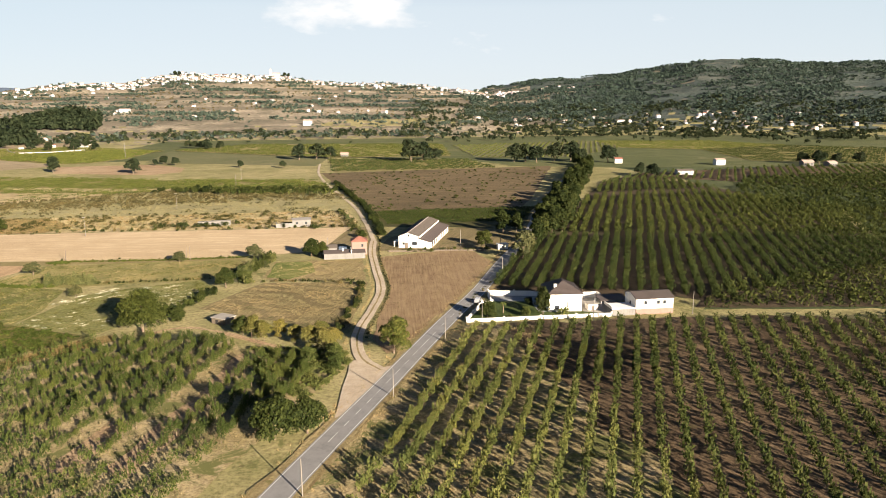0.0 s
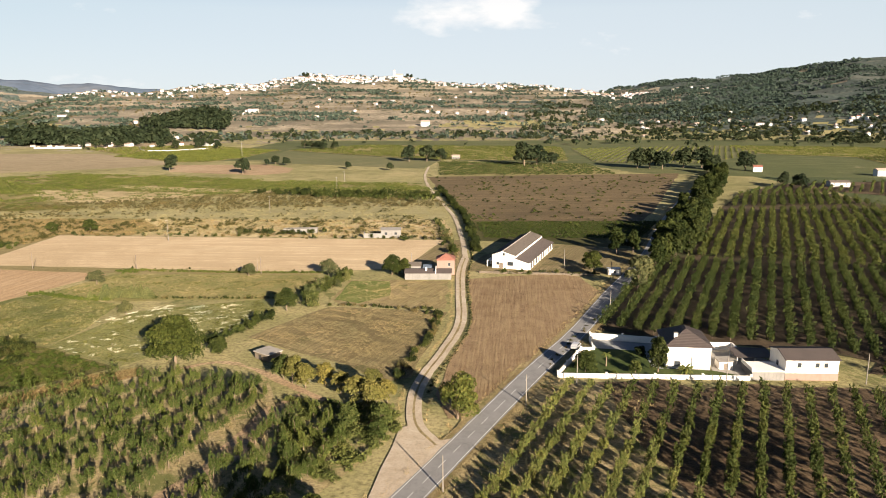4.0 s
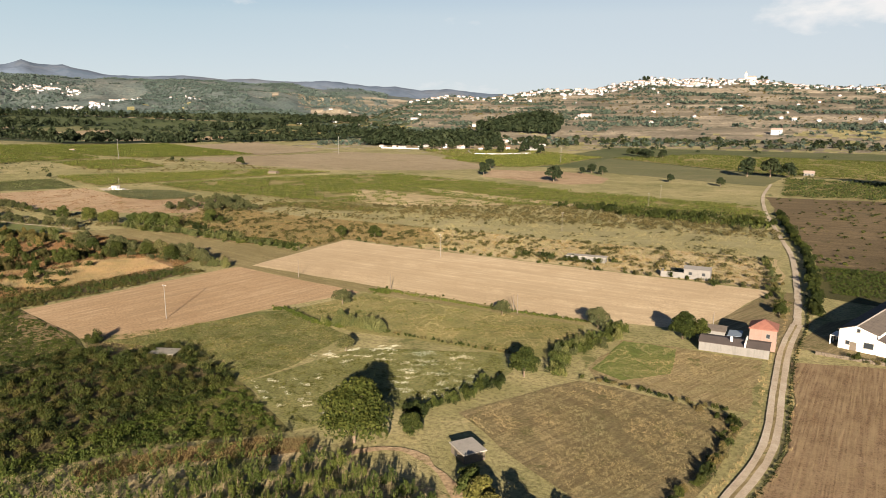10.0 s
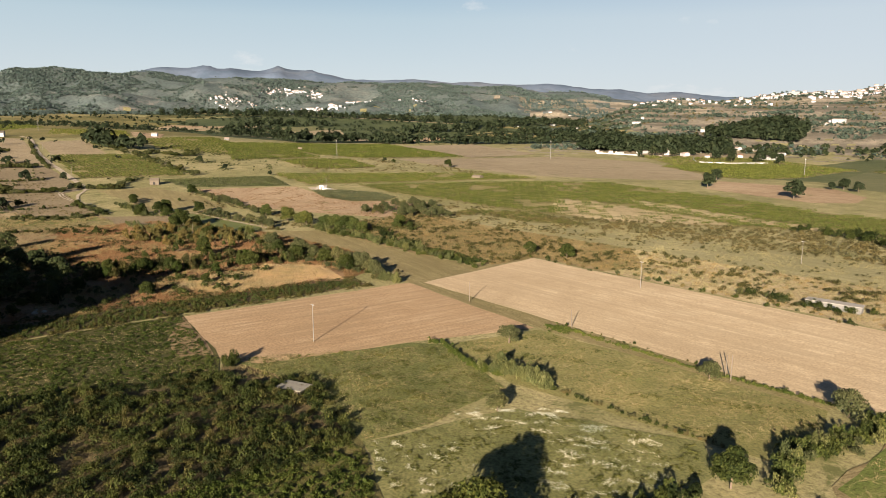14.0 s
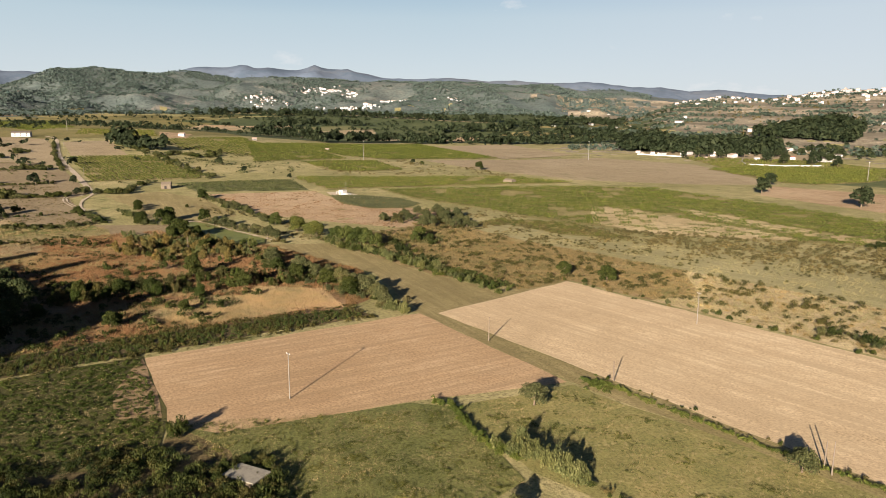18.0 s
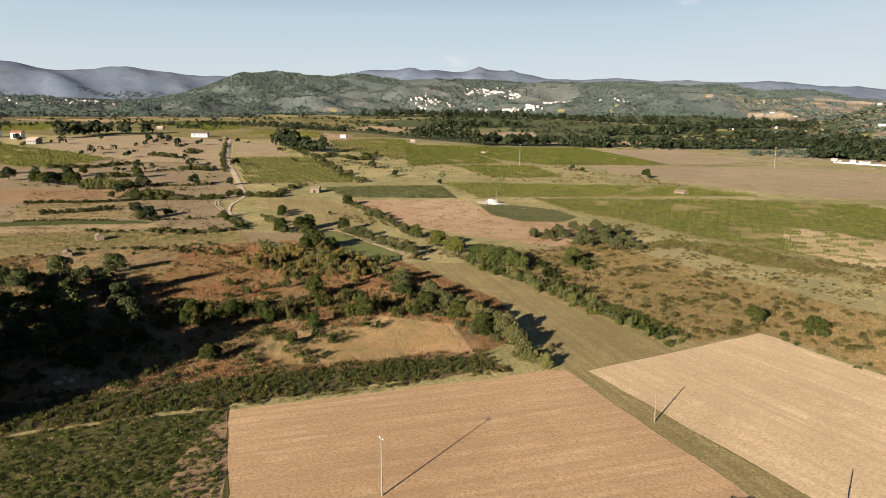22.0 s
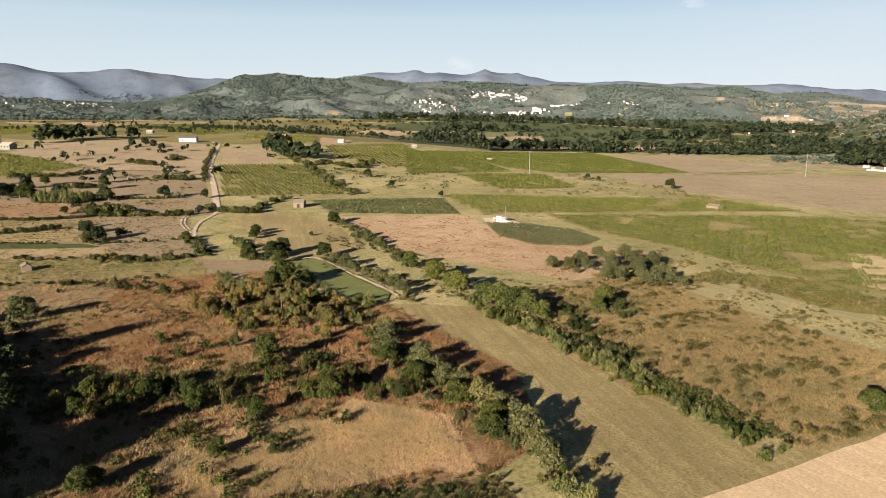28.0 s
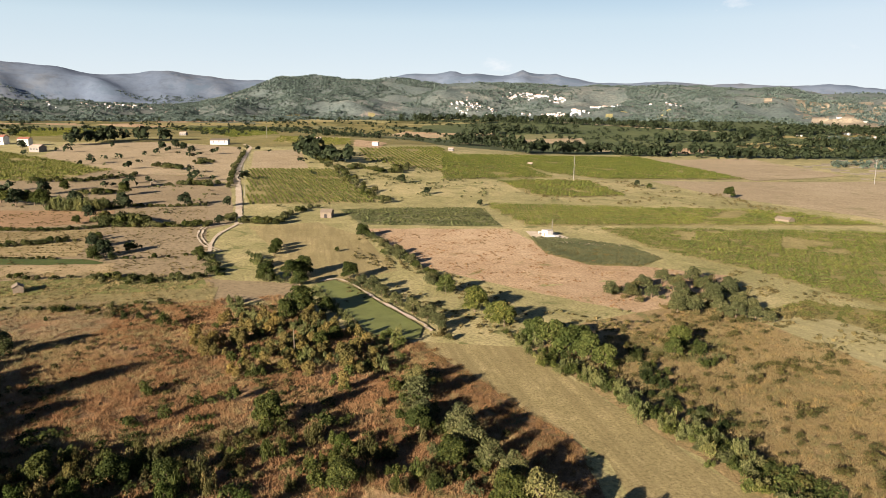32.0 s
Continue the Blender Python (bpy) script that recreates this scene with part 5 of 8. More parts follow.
for u in np.linspace(-2.6, 2.6, 27):
    part("gate_bar", block(u - 0.02, u + 0.02, -0.02, 0.02, 0.25, 1.45), M_STEEL, gate)
plot("lawn", "mown green lawn in the garden", [(7.6, 205.2), (51, 210.2), (50.5, 213), (43.6, 213.5), (32.5, 213.2), (32.4, 226), (17, 226.5), (12.6, 219)], M_LAWN, 0.1, lift=0.5, category="lawn")
plot("paving", "grey stone paving beside the back wall", [(16, 225.5), (32.4, 225), (32.4, 231.4), (15.8, 232.8)], M_PAVE, 0.05, lift=0.52, category="paving")
plot("garden_path", "pale curved garden path", [(28.5, 225.2), (31, 225.2), (31.6, 214), (32.4, 213), (31.2, 212.8), (29.6, 214)], M_PAVE, 0.1, lift=0.53, category="path")
plot("yard_paving", "pale concrete yard", [(43.6, 213.6), (51.6, 210.4), (59.0, 212), (60, 222), (52, 229.5), (43.7, 228.6)], M_CONCRETE, 0.05, lift=0.51, category="paving")

# --- outbuilding, terrace and yard roof
barnlet = at(thing("outbuilding", "white plastered outbuilding with a dark sheet roof", "building"), 59.3, 211.1, 7.4)
part("wall", gable_walls(0, 12.1, 0, 9.0, 5.0, 1.2), M_WHITE, barnlet)
part("plinth", block(-0.05, 12.15, -0.06, 9.05, -0.5, 1.75), M_PINKW, barnlet, "bare pinkish lower wall")
gable_roof(barnlet, 0, 12.1, 0, 9.0, 5.0, 1.2, 0.3, M_GREYROOF2, ribs=0.5)
for u in (3.1, 7.2, 9.2):
    window(barnlet, u, 0, 3.3, 0.75, 0.9)
window(barnlet, 0, 4.5, 2.2, 0.9, 1.0, "left")
terrace = at(thing("terrace", "raised concrete terrace with a plastered wall", "terrace"), 51.7, 209.8, 8.0)
part("base", block(0, 7.5, 0, 6.5, -0.4, 2.1), M_WHITE2, terrace)
part("slab", block(-0.1, 7.55, -0.1, 6.6, 2.1, 2.25), M_WHITE, terrace, "pale terrace slab")
part("parapet", block(-0.1, 0.15, 0, 6.5, 2.25, 3.0), M_WHITE, terrace)
shed = at(thing("yard_shed", "low white yard shed with a lean-to roof", "shed"), 45.3, 214.6, 6.0)
part("wall", block(0, 3.2, 0, 3.4, -0.2, 2.3), M_WHITE, shed)
part("roof", prism([(-0.2, 2.3), (3.4, 2.55), (3.4, 2.67), (-0.2, 2.42)], -0.2, 3.6), M_CONCRETE, shed)
door(shed, 1.6, 0, 0.1, 1.0, 1.9)
canopy = at(thing("yard_canopy", "open lean-to with a dark sheet roof", "shelter"), 50.5, 219.5, 6.0)
for px, py in ((0, 0), (4.3, 0), (8.6, 0), (0, 5.5), (4.3, 5.5), (8.6, 5.5)):
    part("post", block(px - 0.08, px + 0.08, py - 0.08, py + 0.08, -0.2, 2.5 if py else 2.2), M_STEEL, canopy)
bm = prism([(-0.3, 2.2), (5.9, 2.55), (5.9, 2.63), (-0.3, 2.28)], -0.3, 8.9)
bm.transform(Matrix(((0, 1, 0, 0), (1, 0, 0, 0), (0, 0, 1, 0), (0, 0, 0, 1))))
part("roof", bm, M_GREYROOF2, canopy)

# --- the long white barn
barn = at(thing("barn", "long white barn with two weathered sheet roofs", "barn"), -20.0, 316.4, -10.9)
LEN = 44.5
part("wall", prism([(0, -0.5), (9.3, -0.5), (9.3, 5.6), (4.3, 7.1), (0, 5.4)], 0, LEN), M_WHITE, barn)
part("wall", prism([(9.3, -0.5), (14.7, -0.5), (14.7, 3.0), (9.3, 4.5)], 0.02, LEN - 0.02), M_WHITE, barn)
for prof, m in (([(-0.4, 5.24), (4.3, 7.1), (4.3, 7.24), (-0.4, 5.38)], M_GREYROOF), ([(4.3, 7.1), (9.6, 5.51), (9.6, 5.65), (4.3, 7.24)], M_GREYROOF), ([(9.32, 4.5), (15.1, 2.89), (15.1, 3.03), (9.32, 4.64)], M_GREYROOF2)):
    r = part("roof", prism(prof, -0.35, LEN + 0.35), m, barn)
    rb = bmesh.new()
    (xa, _), (xb, _), (_, zb), (_, za) = prof
    yy = -0.35
    while yy < LEN + 0.1:
        v = [rb.verts.new((x, q, z + 0.012 + up)) for x, z in ((xa, za), (xb, zb)) for q, up in ((yy, 0), (yy + 0.28, 0.06), (yy + 0.56, 0))]
        rb.faces.new((v[0], v[1], v[4], v[3]))
        rb.faces.new((v[1], v[2], v[5], v[4]))
        yy += 1.1
    part("roof_ribbing", rb, m, r)
part("ridge_cap", prism([(4.0, 7.16), (4.3, 7.36), (4.6, 7.16)], -0.36, LEN + 0.36), M_CONCRETE, barn)
part("verge_band", prism([(9.32, 4.66), (9.5, 4.66), (9.64, 5.5), (9.32, 5.5)], -0.3, LEN + 0.3), M_WHITE, barn, "white band between the roofs")
window(barn, 4.6, 0, 5.4, 0.7, 0.8)
window(barn, 7.3, 0, 1.5, 2.2, 1.4)
door(barn, 3.6, 0, 0.1, 1.6, 2.3)
window(barn, 2.2, 0, 1.6, 0.9, 0.9)
# each bay's inner shade is a dark panel on the wall
for k in range(10):
    y = 2.2 + k * 4.4
    bm = block(14.7, 14.78, y, y + 2.7, 0.3, 2.5)
    part("opening", bm, M_DARK, barn, "dark panel for the shade in an open bay")
    part("pier", block(14.7, 15.0, y - 1.3, y - 0.4, -0.5, 2.85, bevel=0.03), M_WHITE, barn)
porch = part("porch", block(-2.8, 0, 1.5, 6.5, 2.5, 2.65), M_WHITE, barn)
for y in (1.6, 4.0, 6.3):
    part("porch_post", block(-2.75, -2.5, y, y + 0.22, -0.3, 2.5), M_WHITE, porch)
pipe = part("drainpipe", block(-0.12, -0.02, -0.1, 0.0, 0, 5.4), M_STEEL, barn)

# --- low stone wall before the barn
rngw = np.random.default_rng(5)
swall = at(thing("stone_wall", "low rubble wall of rough field stones", "wall"), -24.0, 307.0, 2.0)
for k in range(120):
    x, z = (k % 60) * 0.72 + rngw.normal(0, 0.06), (k // 60) * 0.42
    s = rngw.uniform(0.28, 0.45)
    part("stone", block(x, x + 0.66, -s, s, z - 0.1, z + rngw.uniform(0.34, 0.46), bevel=0.07), M_STONE, swall)

# --- old farmhouse with pink tower-like house and low sheds
farm = at(thing("farmhouse", "small ochre-pink house with a red hipped roof", "house"), -39.4, 301.0, 8.8)
part("wall", block(0, 6.6, 0, 6.6, -0.5, 6.0), M_PINKW, farm)
rf = part("roof", hip_roof(0, 6.6, 0, 6.6, 6.0, 1.9, 0.35, 0.4), M_REDTILE, farm)
rb = bmesh.new()
for u in np.linspace(0.06, 0.94, 9):
    z, q = 6.0 + 1.9 * u, 3.65 * (1 - u)
    for a in ((-1, 0), (1, 0)):
        block(3.3 + a[0] * q - 0.04, 3.3 + a[0] * q + 0.04, 3.3 - q, 3.3 + q, z - 0.02, z + 0.06, rb)
    for s in (-1, 1):
        block(3.3 - q, 3.3 + q, 3.3 + s * q - 0.04, 3.3 + s * q + 0.04, z - 0.02, z + 0.06, rb)
part("roof_ribbing", rb, M_REDTILE, rf)
window(farm, 4.6, 0, 3.6, 0.8, 1.1)
window(farm, 6.6, 3.0, 3.4, 0.8, 1.1, "right")
door(farm, 6.6, 5.2, 0.1, 1.0, 2.0, "right")
sheds = at(thing("farm_sheds", "row of low plastered sheds with dark roofs", "shed"), -50.0, 292.4, 8.8)
part("wall", block(0, 17.2, 0, 6.5, -0.5, 2.5), M_WHITE2, sheds)
part("wall", block(0.3, 5.5, 9.5, 15.0, -0.5, 3.0), M_WHITE2, sheds)
for xa, xb, m in ((-0.2, 11.2, M_GREYROOF2), (11.7, 17.4, M_GREYROOF2)):
    bm = prism([(-0.4, 2.45), (3.2, 3.3), (7.0, 2.6), (7.0, 2.72), (3.2, 3.44), (-0.4, 2.57)], xa, xb)
    bm.transform(Matrix(((0, 1, 0, 0), (1, 0, 0, 0), (0, 0, 1, 0), (0, 0, 0, 1))))
    part("roof", bm, m, sheds)
part("parapet", block(11.25, 11.6, -0.3, 6.6, 2.5, 3.7), M_WHITE, sheds)
part("chimney", block(7.6, 8.2, 1.6, 2.2, 2.9, 4.3), M_WHITE, sheds)
gable_roof(sheds, 0.3, 5.5, 9.5, 15.0, 3.0, 0.9, 0.25, M_GREYROOF)
part("tarp", prism([(6.2, 2.5), (9.8, 2.7), (9.8, 2.78), (6.2, 2.58)], 8.0, 14.0), plain("blue_grey_tarpaulin", (0.16, 0.20, 0.25), 0.2, 1.0, 0.6), sheds, "blue-grey tarpaulin cover")
part("yard_wall", block(0, 0.3, 6.5, 15, -0.5, 2.0), M_WHITE2, sheds)

# --- other small buildings on the fields
def small_house(name, label, x, y, turn, w, d, h, rise, wall, roof_m, wins=2, z=None, along="x", over=0.25, flat=False):
    root = at(thing(name, label, "building"), x, y, turn, z)
    if flat:
        part("wall", block(-w / 2, w / 2, -d / 2, d / 2, -1.0, h), wall, root)
        part("roof", block(-w / 2 - over, w / 2 + over, -d / 2 - over, d / 2 + over, h, h + 0.22), roof_m, root)
    else:
        part("wall", gable_walls(-w / 2, w / 2, -d / 2, d / 2, h, rise, along, z0=-1.0), wall, root)
        gable_roof(root, -w / 2, w / 2, -d / 2, d / 2, h, rise, over, roof_m, along=along)
    for k in range(wins):
        window(root, w * ((k + 0.5) / wins - 0.5), -d / 2, h * 0.42, min(1.2, w * 0.15), h * 0.3)
    return root


ruin = small_house("farm_hut", "small whitewashed hut with a flat tiled roof", -75.5, 375.5, 11, 9.5, 6.0, 3.8, 0.8, M_WHITE2, M_WHITE2, 2)
part("yard_wall", block(-13.2, -4.75, -3.0, -2.7, -0.5, 2.3), M_WHITE2, ruin)
part("yard_wall", block(-13.2, -12.9, -2.7, 3.0, -0.5, 2.3), M_WHITE2, ruin)
small_house("long_shed", "long low shed with a concrete roof", -123, 379, 14, 16.5, 4.0, 2.3, 0, M_WHITE2, M_CONCRETE, 3, flat=True)
field_shed = small_house("field_shed", "low block shed with a concrete slab roof", -66.5, 206.5, -28, 5.4, 4.4, 1.8, 0, M_STONE, M_CONCRETE, 0, flat=True)
door(field_shed, -0.6, -2.2, -0.3, 1.1, 1.6, mat_=M_DARK)
small_house("water_tank", "overgrown concrete water tank with a flat lid", -161.8, 205.2, 30, 6.6, 4.2, 1.1, 0, M_STONE, M_OLDSLAB, 0, flat=True)
hut = small_house("stone_hut", "ruined stone hut with a tiled gable roof", -601, 290, -20, 7.5, 6.5, 3.1, 1.7, M_STONE, M_STONE, 0, along="y")
door(hut, 0.5, -3.5, 0, 1.2, 2.2, mat_=M_DARK)
part("opening", block(3.98, 4.03, -1.0, 0.5, 0, 2.2), M_DARK, hut)
small_house("stone_hut", "small low stone hut among the vines", -527, 556, 15, 9.0, 6.0, 2.4, 1.2, M_STONE, M_STONE, 0)
pump = at(thing("pump_house", "white pump house with pipes and a mast", "building"), -518, 394, 20)
part("wall", block(-2.2, 2.2, -2.0, 2.0, -0.5, 3.3), M_YARDW, pump)
part("roof", block(-2.4, 2.4, -2.2, 2.2, 3.3, 3.5), M_CONCRETE, pump)
part("low_wing", block(2.2, 6.8, -1.6, 1.6, -0.5, 1.2), M_YARDW, pump)
part("mast", block(3.0, 3.25, 0, 0.25, 1.2, 9.5), M_POLE, pump)
part("pipe", block(-6.5, -2.2, -0.25, 0.25, 1.4, 1.9), M_STEEL, pump)
part("pipe_foot", block(-6.5, -6.0, -0.25, 0.25, -0.4, 1.4), M_STEEL, pump)
door(pump, 0, -2.0, 0, 1.1, 2.1)
plot("pump_apron", "pale gravel apron round the pump house", [(-533, 388), (-528, 402), (-500, 404), (-488, 420), (-485, 418), (-498, 396), (-515, 384)], M_DIRT, 0.3, category="yard")

# --- poles
def pole(x, y, h, label, arms=1, lean=0.0, mat_=None, r=0.13, name="utility_pole"):
    root = thing(name, label, "pole", "utility poles")
    root.matrix_world = pose(x, y, float(land(x, y)), lean, lean * 0.6, (x * 7 + y * 3) % 40)
    bm = bmesh.new()
    bmesh.ops.create_cone(bm, cap_ends=True, segments=10, radius1=r * 1.35, radius2=r * 0.8, depth=h + 0.5, matrix=pose(0, 0, h / 2 - 0.25))
    part("shaft", bm, mat_ or M_POLE, root)
    for k in range(arms):
        arm = part("crossarm", block(-0.7, 0.7, -0.05, 0.05, h - 0.35 - k * 0.6, h - 0.25 - k * 0.6), M_STEEL, root)
        for u in (-0.6, 0, 0.6):
            part("insulator", block(u - 0.05, u + 0.05, -0.05, 0.05, h - 0.25 - k * 0.6, h - 0.08 - k * 0.6), M_WHITE, arm)
    return root


for x, y, h in ((-24.0, 109, 7.0), (-11.4, 150, 6.8), (0.4, 187, 7.2), (11.3, 200.5, 7.0), (22.2, 260.2, 7.4), (24.8, 301, 7.4), (45.1, 205.3, 7.0), (77.0, 211.4, 7.4), (8.0, 320.5, 7.4), (-35, 76, 7), (-51, 309, 6.5), (-36, 60, 7)):
    pole(x, y, h, "pale concrete roadside utility pole", 0, r=0.11)
for x, y, h in ((-191.5, 224.8, 10.9), (-178.5, 350, 10), (-166, 441, 10), (-161, 554, 10), (-170, 602, 10)):
    pole(x, y, h, "tall pale utility pole in a field", 1, r=0.12)
for x, y, h, lean in ((-200, 287, 7.0, 1), (-159.5, 294, 6.0, 14), (-106.5, 293, 6.5, 0), (-108.5, 294, 6.2, 9), (-372, 248, 7.5, 1)):
    pole(x, y, h, "weathered leaning wooden pole", 0, lean, M_WOOD, 0.12)
for x, y, h in ((-760, 535, 22), (-722, 843, 24), (-383, 866, 18), (-1300, 300, 20)):
    pole(x, y, h, "tall white power-line pole on the plain", 2, r=0.26, mat_=M_WHITE2)
for x, y in ((-690, 246), (-830, 250), (-950, 259)):
    pole(x, y, 9, "pale lane-side utility pole", 0, r=0.14)

# --- parked car
M_CAR = plain("silver_car_paint", (0.45, 0.46, 0.47), 0.05, 1.0, 0.3, 0.4)
M_RUBBER = plain("tyre_rubber", (0.02, 0.02, 0.02), 0.2, 3.0, 0.9)
car = at(thing("parked_car", "light grey parked car beside the road", "car"), 11.4, 225.5, 72, 0.3)
bm = prism([(-2.1, 0.35), (2.1, 0.35), (2.15, 0.75), (1.35, 0.9), (0.75, 1.42), (-1.1, 1.45), (-1.75, 0.95), (-2.12, 0.85)], -0.82, 0.82)
bmesh.ops.bevel(bm, geom=bm.edges[:], offset=0.07, segments=2, affect="EDGES")
body = part("body", bm, M_CAR, car)
for s in (-1, 1):
    part("side_window", prism([(-1.45, 0.95), (1.15, 0.95), (0.68, 1.36), (-1.05, 1.38)], s * 0.825 - 0.012, s * 0.825 + 0.012), M_GLASS, body)
    for u in (-1.3, 1.3):
        bm = bmesh.new()
        bmesh.ops.create_cone(bm, cap_ends=True, segments=16, radius1=0.32, radius2=0.32, depth=0.2, matrix=pose(u, s * 0.76, 0.32, 90))
        wheel = part("wheel", bm, M_RUBBER, car)
        bm = bmesh.new()
        bmesh.ops.create_cone(bm, cap_ends=True, segments=12, radius1=0.19, radius2=0.17, depth=0.06, matrix=pose(u, s * 0.86, 0.32, 90))
        part("rim", bm, M_STEEL, wheel)
    part("headlight", block(2.05, 2.13, s * 0.6 - 0.15, s * 0.6 + 0.15, 0.62, 0.76), M_WHITE, body)
part("windscreen", prism([(1.30, 0.93), (1.34, 0.95), (0.80, 1.40), (0.76, 1.38)], -0.7, 0.7), M_GLASS, body)

# --- white sheet-metal hut by the road
kiosk = small_house("roadside_hut", "small white metal hut by the road", 26.5, 312, 12, 4.5, 2.6, 2.3, 0, M_WHITE, M_STEEL, 1, flat=True)
# ------------------------------------------------------------------ single trees and hedges
K_WALNUT = tree_kind("walnut_tree", "broad dense green walnut tree", L_POPLAR2, 12.0, 7.4, 0.0, 9500, 0.34, 20, 11, 0.4, variants=1)
K_ROUND = tree_kind("round_tree", "rounded leafy green tree", L_BRIGHT, 9.0, 4.6, 0.5, 4200, 0.33, 13, 12, 0.3, variants=2)
K_DARK = tree_kind("dark_tree", "dense dark green tree", L_TREE, 8.0, 4.2, 0.2, 3600, 0.35, 12, 13, 0.25, variants=3)
K_OAK = tree_kind("oak_tree", "dark evergreen oak in shade", L_PALEOAK, 9.0, 5.2, 0.0, 2600, 0.45, 12, 14, 0.3, variants=3)
K_OLIVE = tree_kind("olive_tree", "grey-green bushy olive tree", L_OLIVE, 4.6, 2.8, 0.3, 2000, 0.24, 10, 15, 0.2, variants=3)
K_YOUNG = tree_kind("young_tree", "light green leafy young tree", L_BRIGHT, 6.0, 2.7, 0.3, 1900, 0.27, 10, 16, 0.15, variants=3)
K_LEAFY = tree_kind("leafy_tree", "bushy bright green tree in a hedgerow", L_BRIGHT, 6.5, 3.6, 0.0, 2600, 0.32, 13, 36, 0.15, variants=3)
K_GOLD = tree_kind("brush_sapling", "tall golden-green brush sapling", L_GOLD, 4.6, 1.5, 0.0, 700, 0.25, 8, 37, 0.06, variants=4, squash=1.3)
K_YELLOW = tree_kind("yellowing_tree", "small tree with yellowing leaves", L_YELLOW, 5.5, 2.2, 0.2, 1700, 0.24, 9, 17, 0.12, variants=3)
K_POPLAR = tree_kind("poplar_tree", "tall leafy green poplar", L_POPLAR, 14.0, 4.2, 0.8, 1500, 0.7, 13, 18, 0.3, squash=1.2, variants=3)
K_SILVER = tree_kind("silver_poplar", "pale silvery green poplar", L_OLIVE, 12.0, 4.0, 0.8, 1500, 0.55, 12, 19, 0.25, variants=2)
B_GREEN = bush_kind("leafy_bush", "leafy green bush in a hedge", L_TREE, 2.4, 1.7, 480, 0.24, 21, masses=8, stand=0.6)
B_BRIGHT = bush_kind("bright_bush", "light green leafy bush", L_BRIGHT, 2.3, 1.6, 480, 0.23, 22, masses=8, stand=0.6)
B_OLIVE = bush_kind("grey_shrub", "grey-green shrub on dry ground", L_OLIVE, 2.0, 1.6, 460, 0.21, 23, masses=8, stand=0.6)
B_SCRUB = bush_kind("dry_shrub", "olive-brown shrub on dry ground", L_SCRUB, 1.7, 1.5, 420, 0.21, 24, masses=8, stand=0.6)
B_REED = bush_kind("reed_clump", "tall pale green reed clump", L_REED, 2.9, 1.35, 460, 0.22, 25, category="reeds", masses=10, stand=2.6)
B_LIME = bush_kind("lush_bush", "lush bright green bush in a ditch", L_LIME, 2.2, 1.5, 460, 0.21, 45, masses=8, stand=0.8)
T_GREEN = bush_kind("thicket_bush", "leafy green bush in dense scrub", L_TREE, 2.5, 1.8, 620, 0.2, 27, masses=9, stand=0.9)
T_OLIVE = bush_kind("rough_shrub", "rough olive-brown shrub in scrub", L_OLIVSCRUB, 2.4, 1.8, 620, 0.2, 38, masses=9, stand=0.9)
H_OLIVE = bush_kind("dry_hedge_bush", "grey-green bush along a field edge", L_OLIVE, 2.2, 1.8, 240, 0.36, 39)
H_GREEN = bush_kind("hedge_bush", "dark green bush along a field edge", L_HEDGE, 2.6, 1.9, 260, 0.4, 28)
H_DARK = bush_kind("field_edge_bush", "very dark bush along a field edge", L_TREE, 2.6, 2.1, 260, 0.42, 29)
B_DARK = bush_kind("bramble_bush", "dark green bramble bush", L_DARK, 2.4, 2.0, 480, 0.26, 26, masses=8, stand=0.6)

plant(K_WALNUT, -87.5, 198)
plant(K_DARK, -80.5, 207, 0.6)
plant(K_ROUND, -13.2, 178.5, 1.02, label="round bright green tree beside the road")
plant(K_DARK, -33.5, 130, 1.12, label="broad leafy tree beside the road")
plant(K_DARK, -27.5, 132.5, 0.95, label="broad leafy tree beside the road")
plant(K_DARK, -78, 247.5, 0.88, label="round dark green tree at a field corner")
plant(K_DARK, -56.5, 299, 0.95, label="dark garden tree beside the sheds")
plant(K_DARK, -52.5, 301, 0.75, label="dark garden tree beside the sheds")
plant(K_DARK, -39.5, 340, 0.5)
plant(K_DARK, 18.6, 318, 0.95, label="dark tree beside the stone wall")
plant(K_SILVER, 33, 288, 1.1, label="large pale silvery poplar beside the road")
plant(K_SILVER, 37, 300, 0.8)
for k, (x, y) in enumerate(((43, 322), (47, 331), (53, 340), (49, 348), (60, 352), (57, 362), (66, 372), (64, 384), (72, 398), (74, 415), (80, 432), (83, 452))):
    plant(K_POPLAR, x, y, 0.85 + 0.1 * (k % 4), group="poplar belt")
plant(K_POPLAR, 37, 352, 0.75)
plant(K_POPLAR, 30, 349, 0.85)
for x, y, s in ((-249, 361, 0.75), (-231.5, 366.5, 0.85)):
    plant(K_DARK, x, y, s, label="round dark bush-like tree at a field corner")
plant(K_OLIVE, -159, 268.5, 1.15)
plant(K_OLIVE, -110, 289.5, 1.0)
plant(K_OLIVE, -80, 294.5, 1.35, label="grey-green tree at a field corner")
plant(K_OLIVE, -126, 236, 0.9)
for x, y, s in ((-54, 191, 1), (-50, 189, 0.9), (-46, 191, 0.85), (-36, 182, 1), (-31.5, 179, 1.05), (-33.5, 187, 0.95), (-41, 187, 0.8), (-29.5, 184, 0.8)):
    plant(K_YELLOW, x, y, s * 1.25, group="yellowing trees")
for x, y, s in ((-57, 193, 0.95), (-59, 196, 0.8), (-28, 172, 0.9), (-34, 170, 0.8), (-27, 167, 0.7)):
    plant(K_YOUNG, x, y, s)
